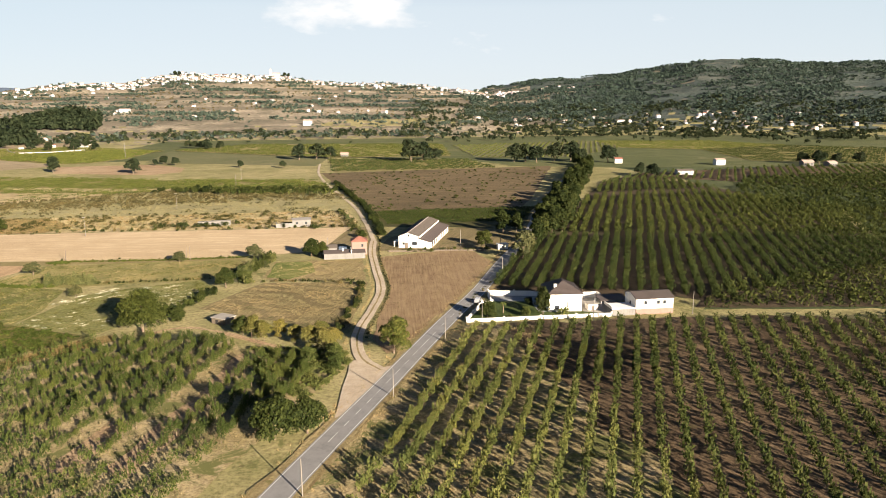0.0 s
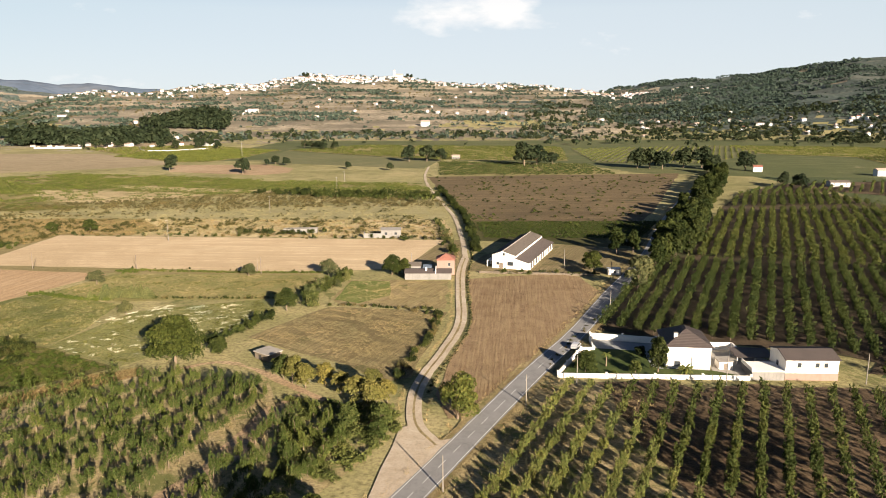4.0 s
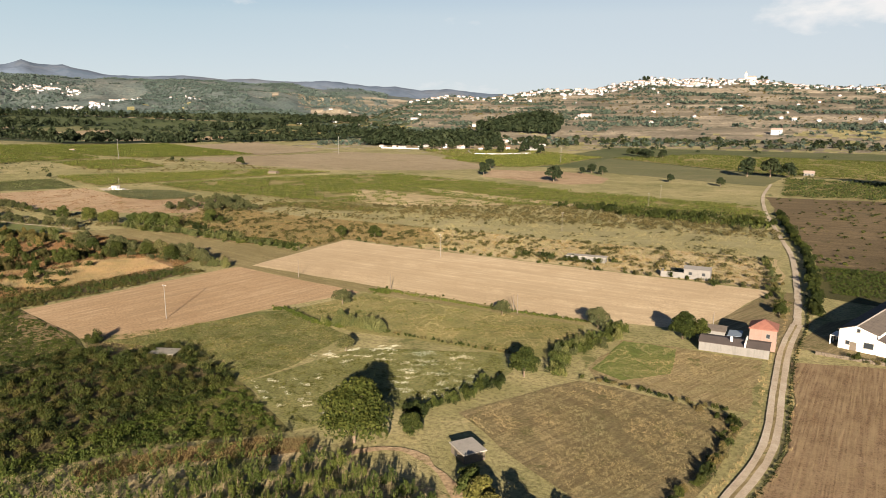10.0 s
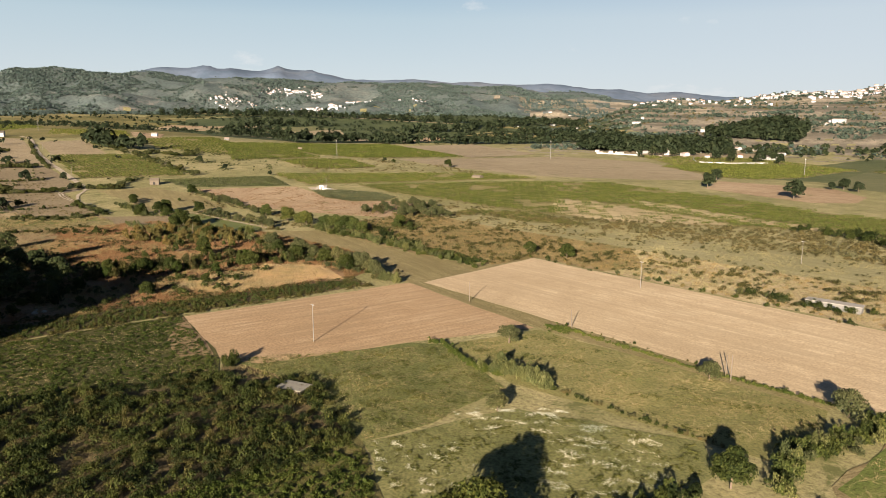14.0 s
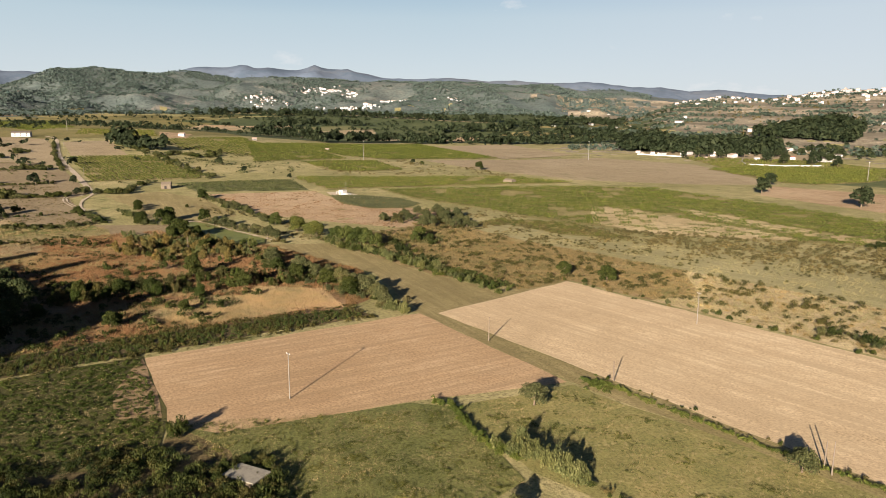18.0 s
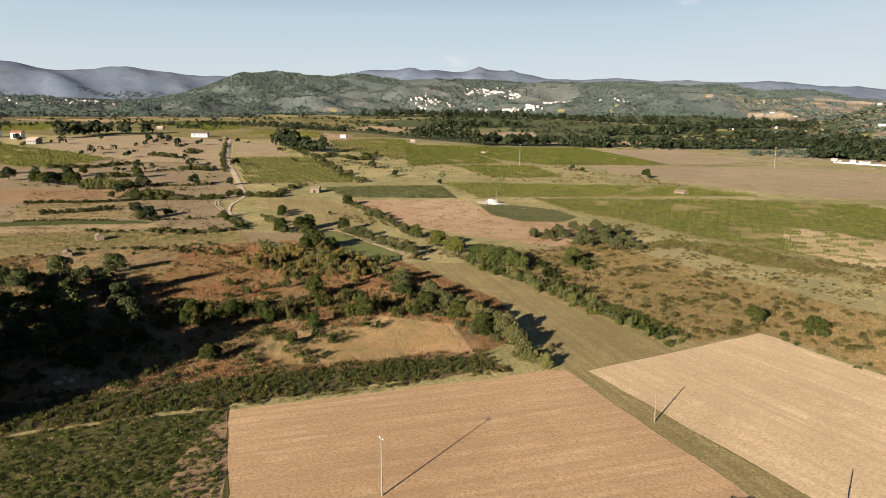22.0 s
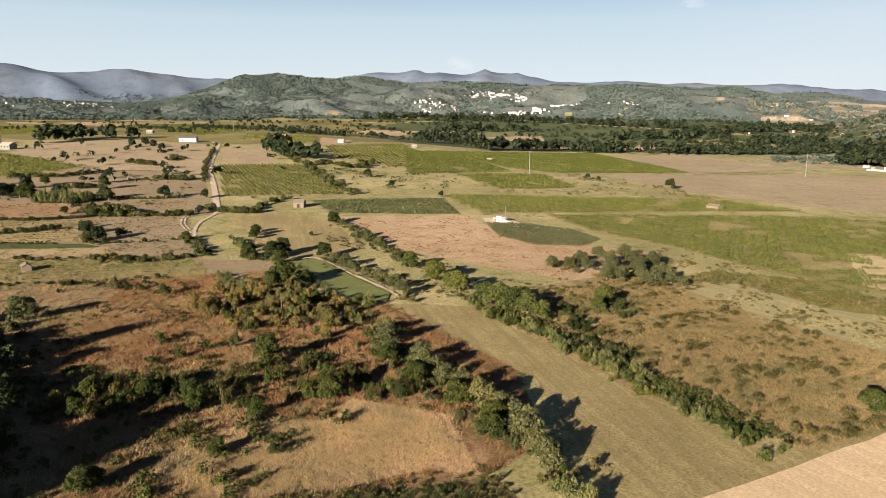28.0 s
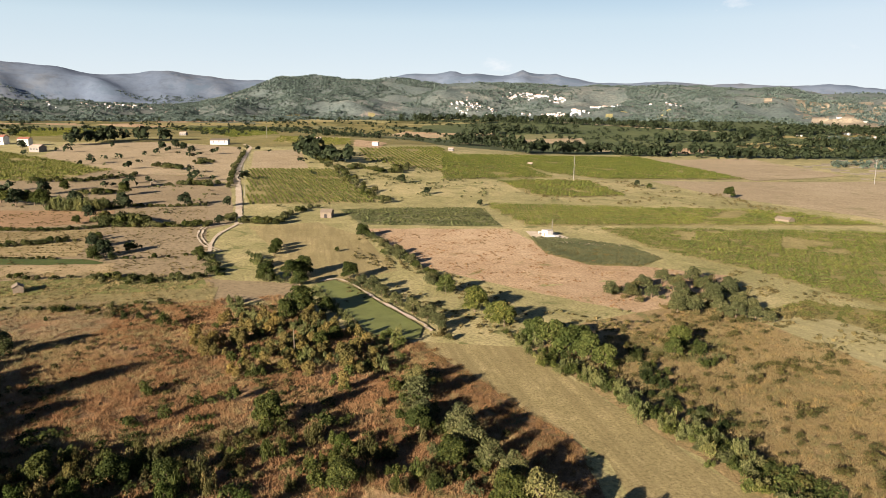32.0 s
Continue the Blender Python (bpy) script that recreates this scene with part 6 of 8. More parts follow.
K_SHAGGY = tree_kind("shaggy_tree", "shaggy olive-green young tree", L_WEEDS2, 5.2, 2.3, 0.0, 1700, 0.24, 12, 44, 0.12, variants=3, squash=1.3, upright=1.2)
# dark oaks
for k, (x, y) in enumerate(((-344, 140), (-295, 152), (-339, 153), (-323, 162), (-365, 167), (-325, 176), (-392, 170), (-388, 151), (-288, 146), (-319, 142), (-305, 165), (-352, 158), (-310, 128), (-335, 125), (-372, 140), (-300, 138), (-378, 160), (-352, 170), (-338, 176), (-312, 180), (-300, 176), (-308, 150), (-322, 150), (-288, 160), (-285, 172), (-362, 152), (-380, 132), (-350, 132), (-324, 132), (-290, 128), (-310, 112), (-340, 110), (-275, 150), (-272, 135))):
    plant(K_OAK, x, y, 0.7 + 0.1 * (k % 4), group="oak grove")
for k, (x, y) in enumerate(scatter([(-395, 172), (-396, 140), (-340, 105), (-270, 125), (-268, 170), (-300, 188), (-345, 184)], 90, 59)):
    bush((B_OLIVE, T_GREEN, B_DARK, B_SCRUB)[k % 4], x, y, 0.9 + 0.12 * (k % 6), 1.1, "oak undergrowth")
# tall trees added out of view to the south, to shade grove and scrub
K_SHADE = tree_kind("tall_tree", "tall unseen tree that shades the grove", L_DARK, 26.0, 6.0, 3.0, 2600, 0.8, 18, 38, 0.4, variants=3, squash=1.1)
for k, (x, y) in enumerate(((-288, 118), (-298, 124), (-307, 117), (-316, 125), (-327, 120), (-331, 112), (-320, 105), (-278, 112), (-267, 108), (-256, 106), (-244, 102), (-232, 100), (-219, 98), (-252, 124), (-243, 120), (-233, 122), (-222, 118), (-263, 117), (-270, 122), (-248, 112), (-238, 112), (-228, 111), (-280, 124), (-251, 134), (-243, 131), (-259, 131), (-240, 139), (-247, 141), (-233, 133), (-267, 132))):
    plant(K_SHADE, x, y, 0.88 + 0.08 * (k % 4), group="tall southern trees")
# trees of the scrubland
for x, y, s in ((-270, 200, 0.62), (-272.5, 202, 0.5), (-311, 210, 0.7), (-297, 249, 0.75), (-277, 223, 0.5), (-274, 233.5, 0.3), (-308, 219, 0.65), (-316, 197, 0.7), (-293, 183, 0.55)):
    plant(K_DARK, x, y, s)
for x, y in ((-305, 204), (-300, 219), (-292, 232), (-312, 210), (-306, 195), (-309, 251)):
    plant(K_SHAGGY, x, y, 0.85, label="leafy young tree in dense scrub")
plant(K_DARK, -325, 238, 0.85, 1.3, label="tall dark tree rising from the scrub")
# olive trees along the mown strip
for k, (x, y) in enumerate(((-320, 270), (-312, 276), (-304, 275), (-297, 277), (-289, 278), (-281, 280), (-276, 283), (-268, 283), (-263, 282), (-257, 281), (-251, 281), (-330, 272), (-340, 274))):
    plant(K_OLIVE, x, y, 1.0 + 0.16 * (k % 3), 1.15, group="olive row")
for x, y, s in ((-266, 276, 0.75), (-283, 275, 0.8), (-272, 279, 0.7), (-300, 270, 0.75), (-316, 268, 0.7)):
    plant(K_DARK, x, y, s, label="green leafy tree beside the mown strip")
# north side of the strip, towards the pump house
for k, (x, y, s) in enumerate(((-365, 317, 1.0), (-358, 319, 1.1), (-351, 321, 1.15), (-345, 324, 1.1), (-338, 325, 0.9), (-381, 314, 1.1), (-388, 313, 0.9), (-400, 311, 1.15), (-409, 315, 0.9), (-427, 309, 1.0), (-354, 326, 1.0), (-348, 355, 0.9), (-342, 349, 0.7), (-361, 322, 0.9))):
    plant(K_LEAFY, x, y, s * 1.1, label="bright green leafy tree in a hedgerow")
for x, y, s in ((-412, 254, 1.25), (-408, 249, 0.9), (-462, 256, 1.0), (-467, 261, 1.0), (-457, 278, 0.9), (-412, 262, 0.75), (-464, 246, 0.9), (-452, 258, 0.8), (-383, 261, 0.55), (-378, 256, 0.6), (-420, 256, 0.7), (-434, 256, 0.5)):
    plant(K_DARK, x, y, s)
for x, y, s in ((-437, 283, 1.2), (-429, 285, 1.05), (-418, 288, 0.9), (-405, 290.5, 1.1), (-392, 292, 1.3), (-384, 293, 1.15), (-446, 281, 0.9), (-486, 306, 1.1), (-492, 303, 1.0), (-497, 308, 0.9), (-476, 309, 0.9)):
    plant(K_OLIVE, x, y, s, group="pondside olives")
for x, y, s in ((-407, 367, 1.1), (-405, 374, 1.0), (-412, 384, 1.2), (-419, 397, 1.2), (-416, 409, 1.3), (-374, 389, 1.2), (-377, 381, 1.3), (-368, 391, 1.2), (-365, 396, 1.0), (-400, 414, 1.2), (-379, 376, 1.2), (-361, 398, 0.9), (-400, 380, 1.0), (-396, 390, 1.3), (-388, 384, 1.2), (-408, 396, 1.2), (-402, 404, 1.3), (-390, 400, 1.3), (-384, 394, 1.4), (-393, 408, 1.2), (-380, 402, 1.2), (-372, 400, 1.1)):
    plant(K_OLIVE, x, y, s, group="olive clump")
for x, y, s in ((-515, 254, 0.7), (-523, 255, 0.6), (-538, 299, 0.85), (-507, 281, 0.3), (-635, 603, 1.1), (-693, 570, 0.6)):
    plant(K_DARK, x, y, s)
# garden plants
plant(K_DARK, 13.4, 208.2, 0.72, 0.95, label="dark broad garden tree behind the wall")
plant(tree_kind("conifer", "dark conical garden conifer", L_DARK, 9.5, 2.6, 0.2, 1900, 0.35, 9, 31, 0.2, squash=1.6, variants=1), 30.6, 210.6)
plant(tree_kind("garden_shrub", "rounded light green garden shrub", L_BRIGHT, 3.4, 1.9, 0.2, 700, 0.25, 8, 32, 0.1, variants=1), 25.2, 209)
plant(tree_kind("garden_shrub", "low yellow-green garden bush", L_VINE, 1.4, 1.1, 0.05, 300, 0.2, 6, 33, 0.05, variants=1), 20.2, 207.3)
plant(tree_kind("garden_shrub", "clipped dark garden shrub", L_DARK, 3.0, 1.7, 0.1, 600, 0.25, 8, 34, 0.1, variants=1), 27.6, 222)


def palm(x, y, h, label, fronds=26, reach=2.3):
    rng = np.random.default_rng(int(x * 10))
    root = thing("palm_tree", label, "palm")
    root.matrix_world = pose(x, y, 0.5)
    me = limbs(rng, h, 0.22, 0, 1.0, 1.0)
    new("trunk", me).parent = root
    for k in range(fronds):
        a, up = 6.283 * k / fronds * 2.4, rng.uniform(0.15, 1.1)
        bm = bmesh.new()
        prev = None
        for i in range(7):
            u = i / 6
            r = reach * u
            z = h + reach * (up * u - 0.75 * u * u)
            w = 0.32 * math.sin(math.pi * min(1, 0.12 + u * 0.88)) + 0.01
            c, s = math.cos(a), math.sin(a)
            row = [bm.verts.new((c * r - s * q, s * r + c * q, z - abs(q) * 0.5)) for q in (-w, 0, w)]
            if prev:
                bm.faces.new((prev[0], prev[1], row[1], row[0]))
                bm.faces.new((prev[1], prev[2], row[2], row[1]))
            prev = row
        part("frond", bm, L_ORCH, root)
    return root


palm(36.9, 210.6, 1.3, "low garden palm with arching fronds")
palm(18.5, 212.6, 3.2, "slim young palm on the lawn", 14, 1.3)

# hedges: a line of mixed bushes
def hedge(pts, kinds, gap=1.8, spread=0.7, scale=(0.6, 1.2), seed=0, group="hedgerow"):
    rng = np.random.default_rng(seed)
    line = spline(pts, gap)
    for p in line:
        k = kinds[rng.integers(len(kinds))]
        bush(k, p.x + rng.normal(0, spread), p.y + rng.normal(0, spread), rng.uniform(*scale), rng.uniform(0.8, 1.3), group)


hedge([(-72, 252), (-76, 268), (-73.5, 277), (-73, 296)], [B_GREEN, B_REED, B_BRIGHT, B_OLIVE], 0.8, 1.1, (0.8, 1.4), 1)
hedge([(-66, 255), (-54, 255.5), (-42, 254.5), (-33, 255)], [B_SCRUB, B_GREEN], 1.8, 0.4, (0.35, 0.6), 2)
hedge([(-36, 252), (-29.5, 250), (-29, 232), (-29.5, 214), (-31, 198)], [B_GREEN, B_DARK, B_SCRUB], 1.9, 0.6, (0.5, 0.9), 3)
hedge([(-81, 206), (-85, 216), (-83, 224), (-83, 234), (-79, 240)], [B_GREEN, B_DARK, B_BRIGHT], 1.8, 1.0, (0.6, 1.1), 4)
hedge([(-146, 250.5), (-139.5, 252.5), (-134, 253.5), (-127.5, 254)], [B_REED], 0.7, 1.1, (0.9, 1.35), 5, "reeds")
hedge([(-172, 250.5), (-167, 252.5), (-156, 249.5), (-147, 249), (-141, 250)], [B_LIME], 0.8, 0.5, (0.45, 0.8), 6)
hedge([(-128, 254), (-112, 256.5), (-100, 258), (-88, 260)], [B_SCRUB, B_GREEN], 1.3, 0.3, (0.25, 0.5), 7, "ditch plants")
hedge([(-160, 294), (-130, 295.5), (-110, 296.5), (-88, 297)], [B_SCRUB, B_GREEN], 3.5, 0.6, (0.2, 0.5), 8)
hedge([(-152, 374), (-140, 374), (-128, 373), (-112, 381)], [B_GREEN, B_OLIVE, B_DARK], 2.2, 1.2, (0.6, 1.2), 9)
hedge([(-241, 357), (-180, 362), (-110, 367), (-60, 372)], [B_SCRUB, B_OLIVE, B_GREEN], 5.0, 2.0, (0.4, 0.9), 10)
hedge([(-78, 371.5), (-66, 371), (-55, 372), (-46, 372)], [B_GREEN, B_SCRUB, B_OLIVE], 1.7, 0.8, (0.5, 0.9), 23)
hedge([(-38, 338), (-42, 352), (-47, 372), (-53, 396), (-62, 424)], [B_GREEN, B_SCRUB, B_REED], 2.0, 1.2, (0.5, 1.0), 24, "lane hedge")
hedge([(-30, 345), (-34, 372), (-41, 405), (-48, 440), (-61, 485), (-73, 528), (-87, 575)], [B_GREEN, B_DARK], 1.6, 0.7, (0.7, 1.25), 11, "lane hedge")
hedge([(-373, 312), (-345, 316), (-309, 320), (-278, 320), (-256, 324), (-240, 324)], [B_REED, B_GREEN, B_OLIVE, B_BRIGHT], 1.6, 1.6, (0.6, 1.1), 12)
hedge([(-345, 272), (-326, 270), (-300, 273), (-270, 279), (-247, 282)], [B_OLIVE, B_SCRUB, B_GREEN], 0.8, 2.6, (0.6, 1.2), 13)
hedge([(-243, 279), (-238, 281), (-235, 281)], [B_REED], 1.0, 0.7, (0.8, 1.2), 14, "reeds")
THICK_W = [(-328, 184), (-321, 205), (-319, 222), (-327, 236), (-318, 249), (-304, 262), (-291, 268), (-289, 256), (-296, 246), (-300, 236), (-298, 222), (-300, 208), (-304, 186)]
for k, (x, y) in enumerate(scatter(THICK_W, 150, 51)):
    bush((T_GREEN, B_SCRUB, T_OLIVE, B_BRIGHT, B_SCRUB, T_GREEN, T_OLIVE, T_OLIVE)[k % 8], x, y, 0.4 + 0.1 * (k * 7 % 9), 0.9 + 0.17 * (k * 3 % 7), "scrub thicket")
for k, (x, y) in enumerate(scatter([(-392, 219), (-413, 230), (-409, 258), (-379, 270), (-348, 270), (-342, 257), (-359, 244), (-353, 232)], 170, 52, -0.3, 20)):
    if k % 3:
        plant(K_GOLD, x, y, 0.6 + 0.1 * (k % 6), group="golden brush")
    else:
        bush((B_BRIGHT, B_REED, B_SCRUB, B_GREEN)[k % 4], x, y, 0.8 + 0.1 * (k % 6), 1.1, "golden brush")
hedge([(-441, 173), (-436, 186), (-428, 200), (-419, 205)], [B_DARK, B_SCRUB], 0.9, 3.0, (0.5, 0.9), 53)
hedge([(-436, 232), (-417, 236), (-400, 241)], [B_REED], 1.2, 1.8, (0.7, 1.0), 54, "reeds")
hedge([(-350, 311), (-341, 313), (-332, 318), (-326, 320), (-307, 318), (-296, 323), (-287, 325)], [B_REED, B_REED, B_GREEN], 1.1, 1.2, (0.8, 1.2), 55)
hedge([(-345, 335), (-318, 330), (-290, 324), (-280, 326)], [B_GREEN, B_DARK, B_OLIVE], 1.6, 2.0, (0.7, 1.2), 56)
hedge([(-348, 358), (-338, 356), (-330, 352)], [B_GREEN, B_OLIVE], 1.5, 2.0, (0.8, 1.3), 57)
for x, y, s in ((-411, 212, 1.5), (-353, 212, 1.2), (-338, 217, 1.1), (-344, 223, 1.0), (-344, 231, 1.2)):
    bush(B_GREEN, x, y, s, 1.2)
for x, y, s in ((-532, 191, 1.3), (-522, 176, 1.6), (-515, 184, 1.1)):
    bush(B_DARK, x, y, s, 1.2)
hedge([(-395, 258), (-380, 244), (-366, 250), (-356, 268), (-380, 276)], [B_BRIGHT, B_OLIVE, B_REED, B_SCRUB], 1.4, 3.0, (0.7, 1.4), 16)
hedge([(-455, 278), (-436, 284), (-408, 290), (-386, 294), (-372, 291)], [B_OLIVE, B_SCRUB], 2.0, 1.4, (0.5, 1.0), 17)
hedge([(-545, 300), (-515, 305), (-492, 304), (-462, 311), (-430, 310)], [B_GREEN, B_OLIVE], 2.4, 1.6, (0.7, 1.5), 18)
hedge([(-455, 258), (-462, 248), (-485, 246), (-506, 243)], [B_GREEN, B_OLIVE, B_REED], 1.5, 1.5, (0.7, 1.3), 19)
hedge([(-16, 307.5), (0, 309), (20, 309.5)], [B_GREEN, B_OLIVE, B_SCRUB], 1.6, 0.7, (0.4, 0.8), 20)
hedge([(4.5, 213), (15, 245), (21, 262), (28, 285)], [B_SCRUB, B_OLIVE], 3.0, 0.3, (0.25, 0.4), 21)
hedge([(-207, 528), (-172, 522), (-137, 521), (-104, 526), (-79, 527)], [B_GREEN, B_DARK], 2.6, 3.5, (1.0, 2.0), 22)
BELT = [(125, 740), (82, 585), (54, 483), (37, 390), (35, 362), (42, 350), (56, 352), (72, 395), (92, 478), (130, 625), (150, 720)]
ROAD_PTS = np.array([(p.x, p.y) for p in spline(ROAD_LINE)])
belt_spots = [q for q in scatter(BELT, 420, 58) if np.hypot(*(ROAD_PTS - q).T).min() > 4.2 and q[0] > ROAD_PTS[np.abs(ROAD_PTS[:, 1] - q[1]).argmin(), 0]]
kept = []
for q in belt_spots:
    if all(math.hypot(*(q - w)) > 4.2 for w in kept):
        kept.append(q)
for k, (x, y) in enumerate(kept):
    plant(K_POPLAR, x, y, (0.9 + 0.09 * (k % 5)) * (0.85 if y < 430 else 0.66), group="poplar belt")

# ------------------------------------------------------------------ uncountable growth
STRAW = ([(-253, 268), (-258, 260), (-257, 238), (-260, 222), (-268, 214), (-277, 211), (-286, 219), (-291, 232), (-286, 243), (-295, 254), (-280, 272)], [(-452, 172), (-436, 143), (-400, 140), (-397, 187), (-420, 196), (-446, 192)])


def off_straw(spots):
    for pts in STRAW:
        spots = spots[~inside(pts, spots[:, 0], spots[:, 1])]
    return spots


SCRUB_W = [(-256, 262), (-300, 292), (-330, 282), (-372, 282), (-395, 258), (-425, 254), (-432, 228), (-440, 210), (-448, 155), (-430, 90), (-258, 115)]
SCRUB_N = [(-240, 332), (-275, 322), (-350, 320), (-372, 345), (-385, 392), (-316, 396), (-178, 414), (-60, 428), (-50, 375), (-241, 359)]
rng = np.random.default_rng(9)
TUFT = [blades(np.random.default_rng(k), 9, 0.6, 0.6, 0.055, 0.25) for k in range(6)]
WEED = [blades(np.random.default_rng(40 + k), 18, 0.9, 0.85, 0.055, 0.55) for k in range(6)]
TALL = [blades(np.random.default_rng(60 + k), 18, 0.7, 2.3, 0.11, 0.5) for k in range(6)]
LOW = small_shapes(71, 6, 0.75, 0.8, 34, 0.2)
LOW6 = small_shapes(76, 6, 0.9, 0.8, 12, 0.16)
MIDB = small_shapes(72, 6, 1.3, 1.6, 64, 0.29)
strew("dry_weeds", "rusty dry weeds over rough ground", "weeds", L_RUSTY, off_straw(scatter(SCRUB_W, 8000, 1, -0.15, 40)), WEED, seed=1)
strew("straw_grass", "pale straw-coloured dry grass", "grass", L_STRAW, scatter(SCRUB_W, 8000, 2, 0.1, 45), WEED, seed=2)
strew("low_scrub", "low olive scrub", "scrub", L_OLIVSCRUB, off_straw(scatter(SCRUB_W, 1200, 3, 0.2, 30)), MIDB, (0.5, 1.0), seed=3)
strew("green_scrub", "dark green low scrub", "scrub", L_TREE, scatter([(-257, 120), (-257, 230), (-300, 262), (-345, 250), (-340, 190), (-300, 110)], 700, 4, 0.1, 22)[::2], MIDB, (0.7, 1.5), seed=4)
MIDF2 = small_shapes(75, 6, 1.3, 1.5, 110, 0.2, upright=0.9)
WEST_N = [(-240, 332), (-275, 322), (-345, 322), (-366, 345), (-378, 392), (-316, 396), (-230, 408), (-200, 380), (-205, 362), (-241, 359)]
strew("tangled_brush", "tangled knee-high dry brush", "brush", L_TANGLE, scatter(WEST_N, 11000, 121, -2.0, 28), WEED, (0.6, 1.25), (0.6, 1.2), 121)
strew("rusty_brush", "rusty knee-high brush on dry ground", "brush", L_RUSTY, off_straw(scatter([(-256, 262), (-300, 292), (-372, 282), (-395, 258), (-440, 250), (-440, 190), (-390, 178), (-320, 188), (-258, 200)], 9500, 124, -0.8, 32)), WEED, (0.7, 1.4), (0.6, 1.3), 124)
strew("dry_weeds_north", "dry weeds among low bushes", "weeds", L_BROWN, scatter(SCRUB_N, 1600, 5, 0.0, 35), WEED, seed=5)
strew("straw_grass_north", "pale dry grass", "grass", L_PALE, scatter([(-205, 362), (-200, 380), (-230, 408), (-178, 414), (-60, 428), (-50, 375)], 4000, 6, -0.5, 30), TUFT, (0.6, 1.2), seed=6)
strew("scrub_north_bushes", "low olive-brown bushes on dry ground", "scrub", L_OLIVSCRUB, scatter(SCRUB_N, 500, 7, 0.15, 25), MIDF2, (0.4, 1.2), seed=7)
strew("scrub_north_green", "low grey-green bushes on dry ground", "scrub", L_OLIVSCRUB, scatter(SCRUB_N, 500, 8, 0.2, 25), MIDF2, (0.5, 1.4), seed=8)
MIDF = small_shapes(74, 6, 1.3, 1.6, 120, 0.19, upright=0.9)
THICKET = [(-191, 158), (-183, 194), (-167, 202), (-159, 210), (-130, 204), (-128, 193), (-131, 171), (-134, 140), (-150, 112), (-198, 122)]
strew("bramble_thicket", "dense dark bramble thicket", "thicket", L_TREE, scatter(THICKET, 220, 9, 0.3, 22), MIDF, (0.7, 1.6), seed=9)
strew("thicket_scrub", "brownish scrub in the thicket", "thicket", L_BRAMBLE, scatter(THICKET, 700, 91, -0.6, 22), MIDF, (0.5, 1.35), (0.7, 1.5), seed=91)
strew("thicket_brush", "olive brush in the bramble thicket", "thicket", L_OLIVSCRUB, scatter(THICKET, 750, 92, -0.4, 16), MIDF, (0.45, 1.1), (0.7, 1.5), seed=92)
strew("slope_weeds", "tall rough weeds beside the brambles", "weeds", L_WEEDS2, scatter([(-134, 204), (-130, 204), (-103, 193), (-116, 177), (-140, 120), (-136, 140), (-131, 172)], 1100, 93, -0.6, 12), LOW, (0.5, 1.3), (0.6, 1.3), seed=93)
strew("thicket_weeds", "dark tall weeds in the thicket", "weeds", L_DARK, scatter(THICKET, 450, 10, 0.0, 20), MIDF, (0.7, 1.4), seed=10)
strew("maize_strip", "strip of tall green maize plants", "maize", L_CORN, rows_in([(-256, 118), (-240.5, 118), (-241, 202), (-240.5, 269), (-251, 269), (-256, 202)], (0, 1), 1.7, 1.0, 11, 0.5, 0.15), TALL, (0.35, 0.75), (0.6, 1.1), seed=11)
strew("maize_weeds", "leafy weeds fringing the maize strip", "weeds", L_OLIVSCRUB, scatter([(-261, 118), (-238, 118), (-238, 202), (-237, 271), (-254, 272), (-261, 202)], 1700, 116, -0.7, 16), LOW, (0.6, 1.4), (0.5, 1.2), seed=116)
strew("green_weeds", "leafy green weeds in a field", "weeds", L_WEEDS2, scatter([(-239, 125), (-238, 202), (-194, 198), (-176, 193), (-188, 165), (-200, 125)], 3600, 12, -1.1, 18), LOW, (0.5, 1.1), (0.5, 0.9), seed=12)
strew("meadow_tufts", "green grass tufts in the meadows", "grass", L_REED, np.concatenate([scatter([(-192, 200), (-168, 252), (-135, 246), (-129, 221), (-130, 206)], 2600, 13, -0.6, 12), scatter([(-167, 254), (-163, 283), (-84, 293), (-77, 276), (-92, 260)], 900, 14, 0.3, 18)]), TUFT, (0.5, 1.0), seed=13)
FLOWERS = np.concatenate([scatter([(-127, 237), (-120, 247), (-95, 252), (-84, 240), (-86, 226), (-91, 219), (-100, 222), (-106, 234)], 6500, 15, 0.1, 9), scatter([(-129, 207), (-118, 221), (-101, 209), (-113, 198)], 2600, 16, 0.55, 7), scatter([(-132, 228), (-126, 240), (-118, 240), (-118, 226)], 900, 17, 0.4, 6)])
FLOWERS = FLOWERS[np.sin(1.55 * (FLOWERS[:, 0] * 0.64 - FLOWERS[:, 1] * 0.77) + 2.2 * wobble(FLOWERS[:, 0], FLOWERS[:, 1], 9, 18)) + 0.9 * wobble(FLOWERS[:, 0], FLOWERS[:, 1], 4, 19) > 0.25]
strew("flower_tufts", "white flower heads in the meadow", "flowers", leaves("white_flowers", (0.5, 0.48, 0.4), (0.64, 0.62, 0.53), (0.76, 0.74, 0.66), k=1.0), FLOWERS, LOW6, (0.27, 0.58), (0.4, 0.7), seed=14)
strew("stubble_tufts", "dry stalks in the stubble field", "stubble", L_STRAW, np.concatenate([scatter([(-78, 221), (-66, 252), (-32, 253), (-28, 250), (-28, 200), (-45, 206)], 6000, 16, -0.3, 9), scatter([(-66, 262), (-69, 287), (-35, 292), (-30, 258)], 2000, 17, -0.3, 9)]), TUFT, (0.35, 0.8), seed=15)
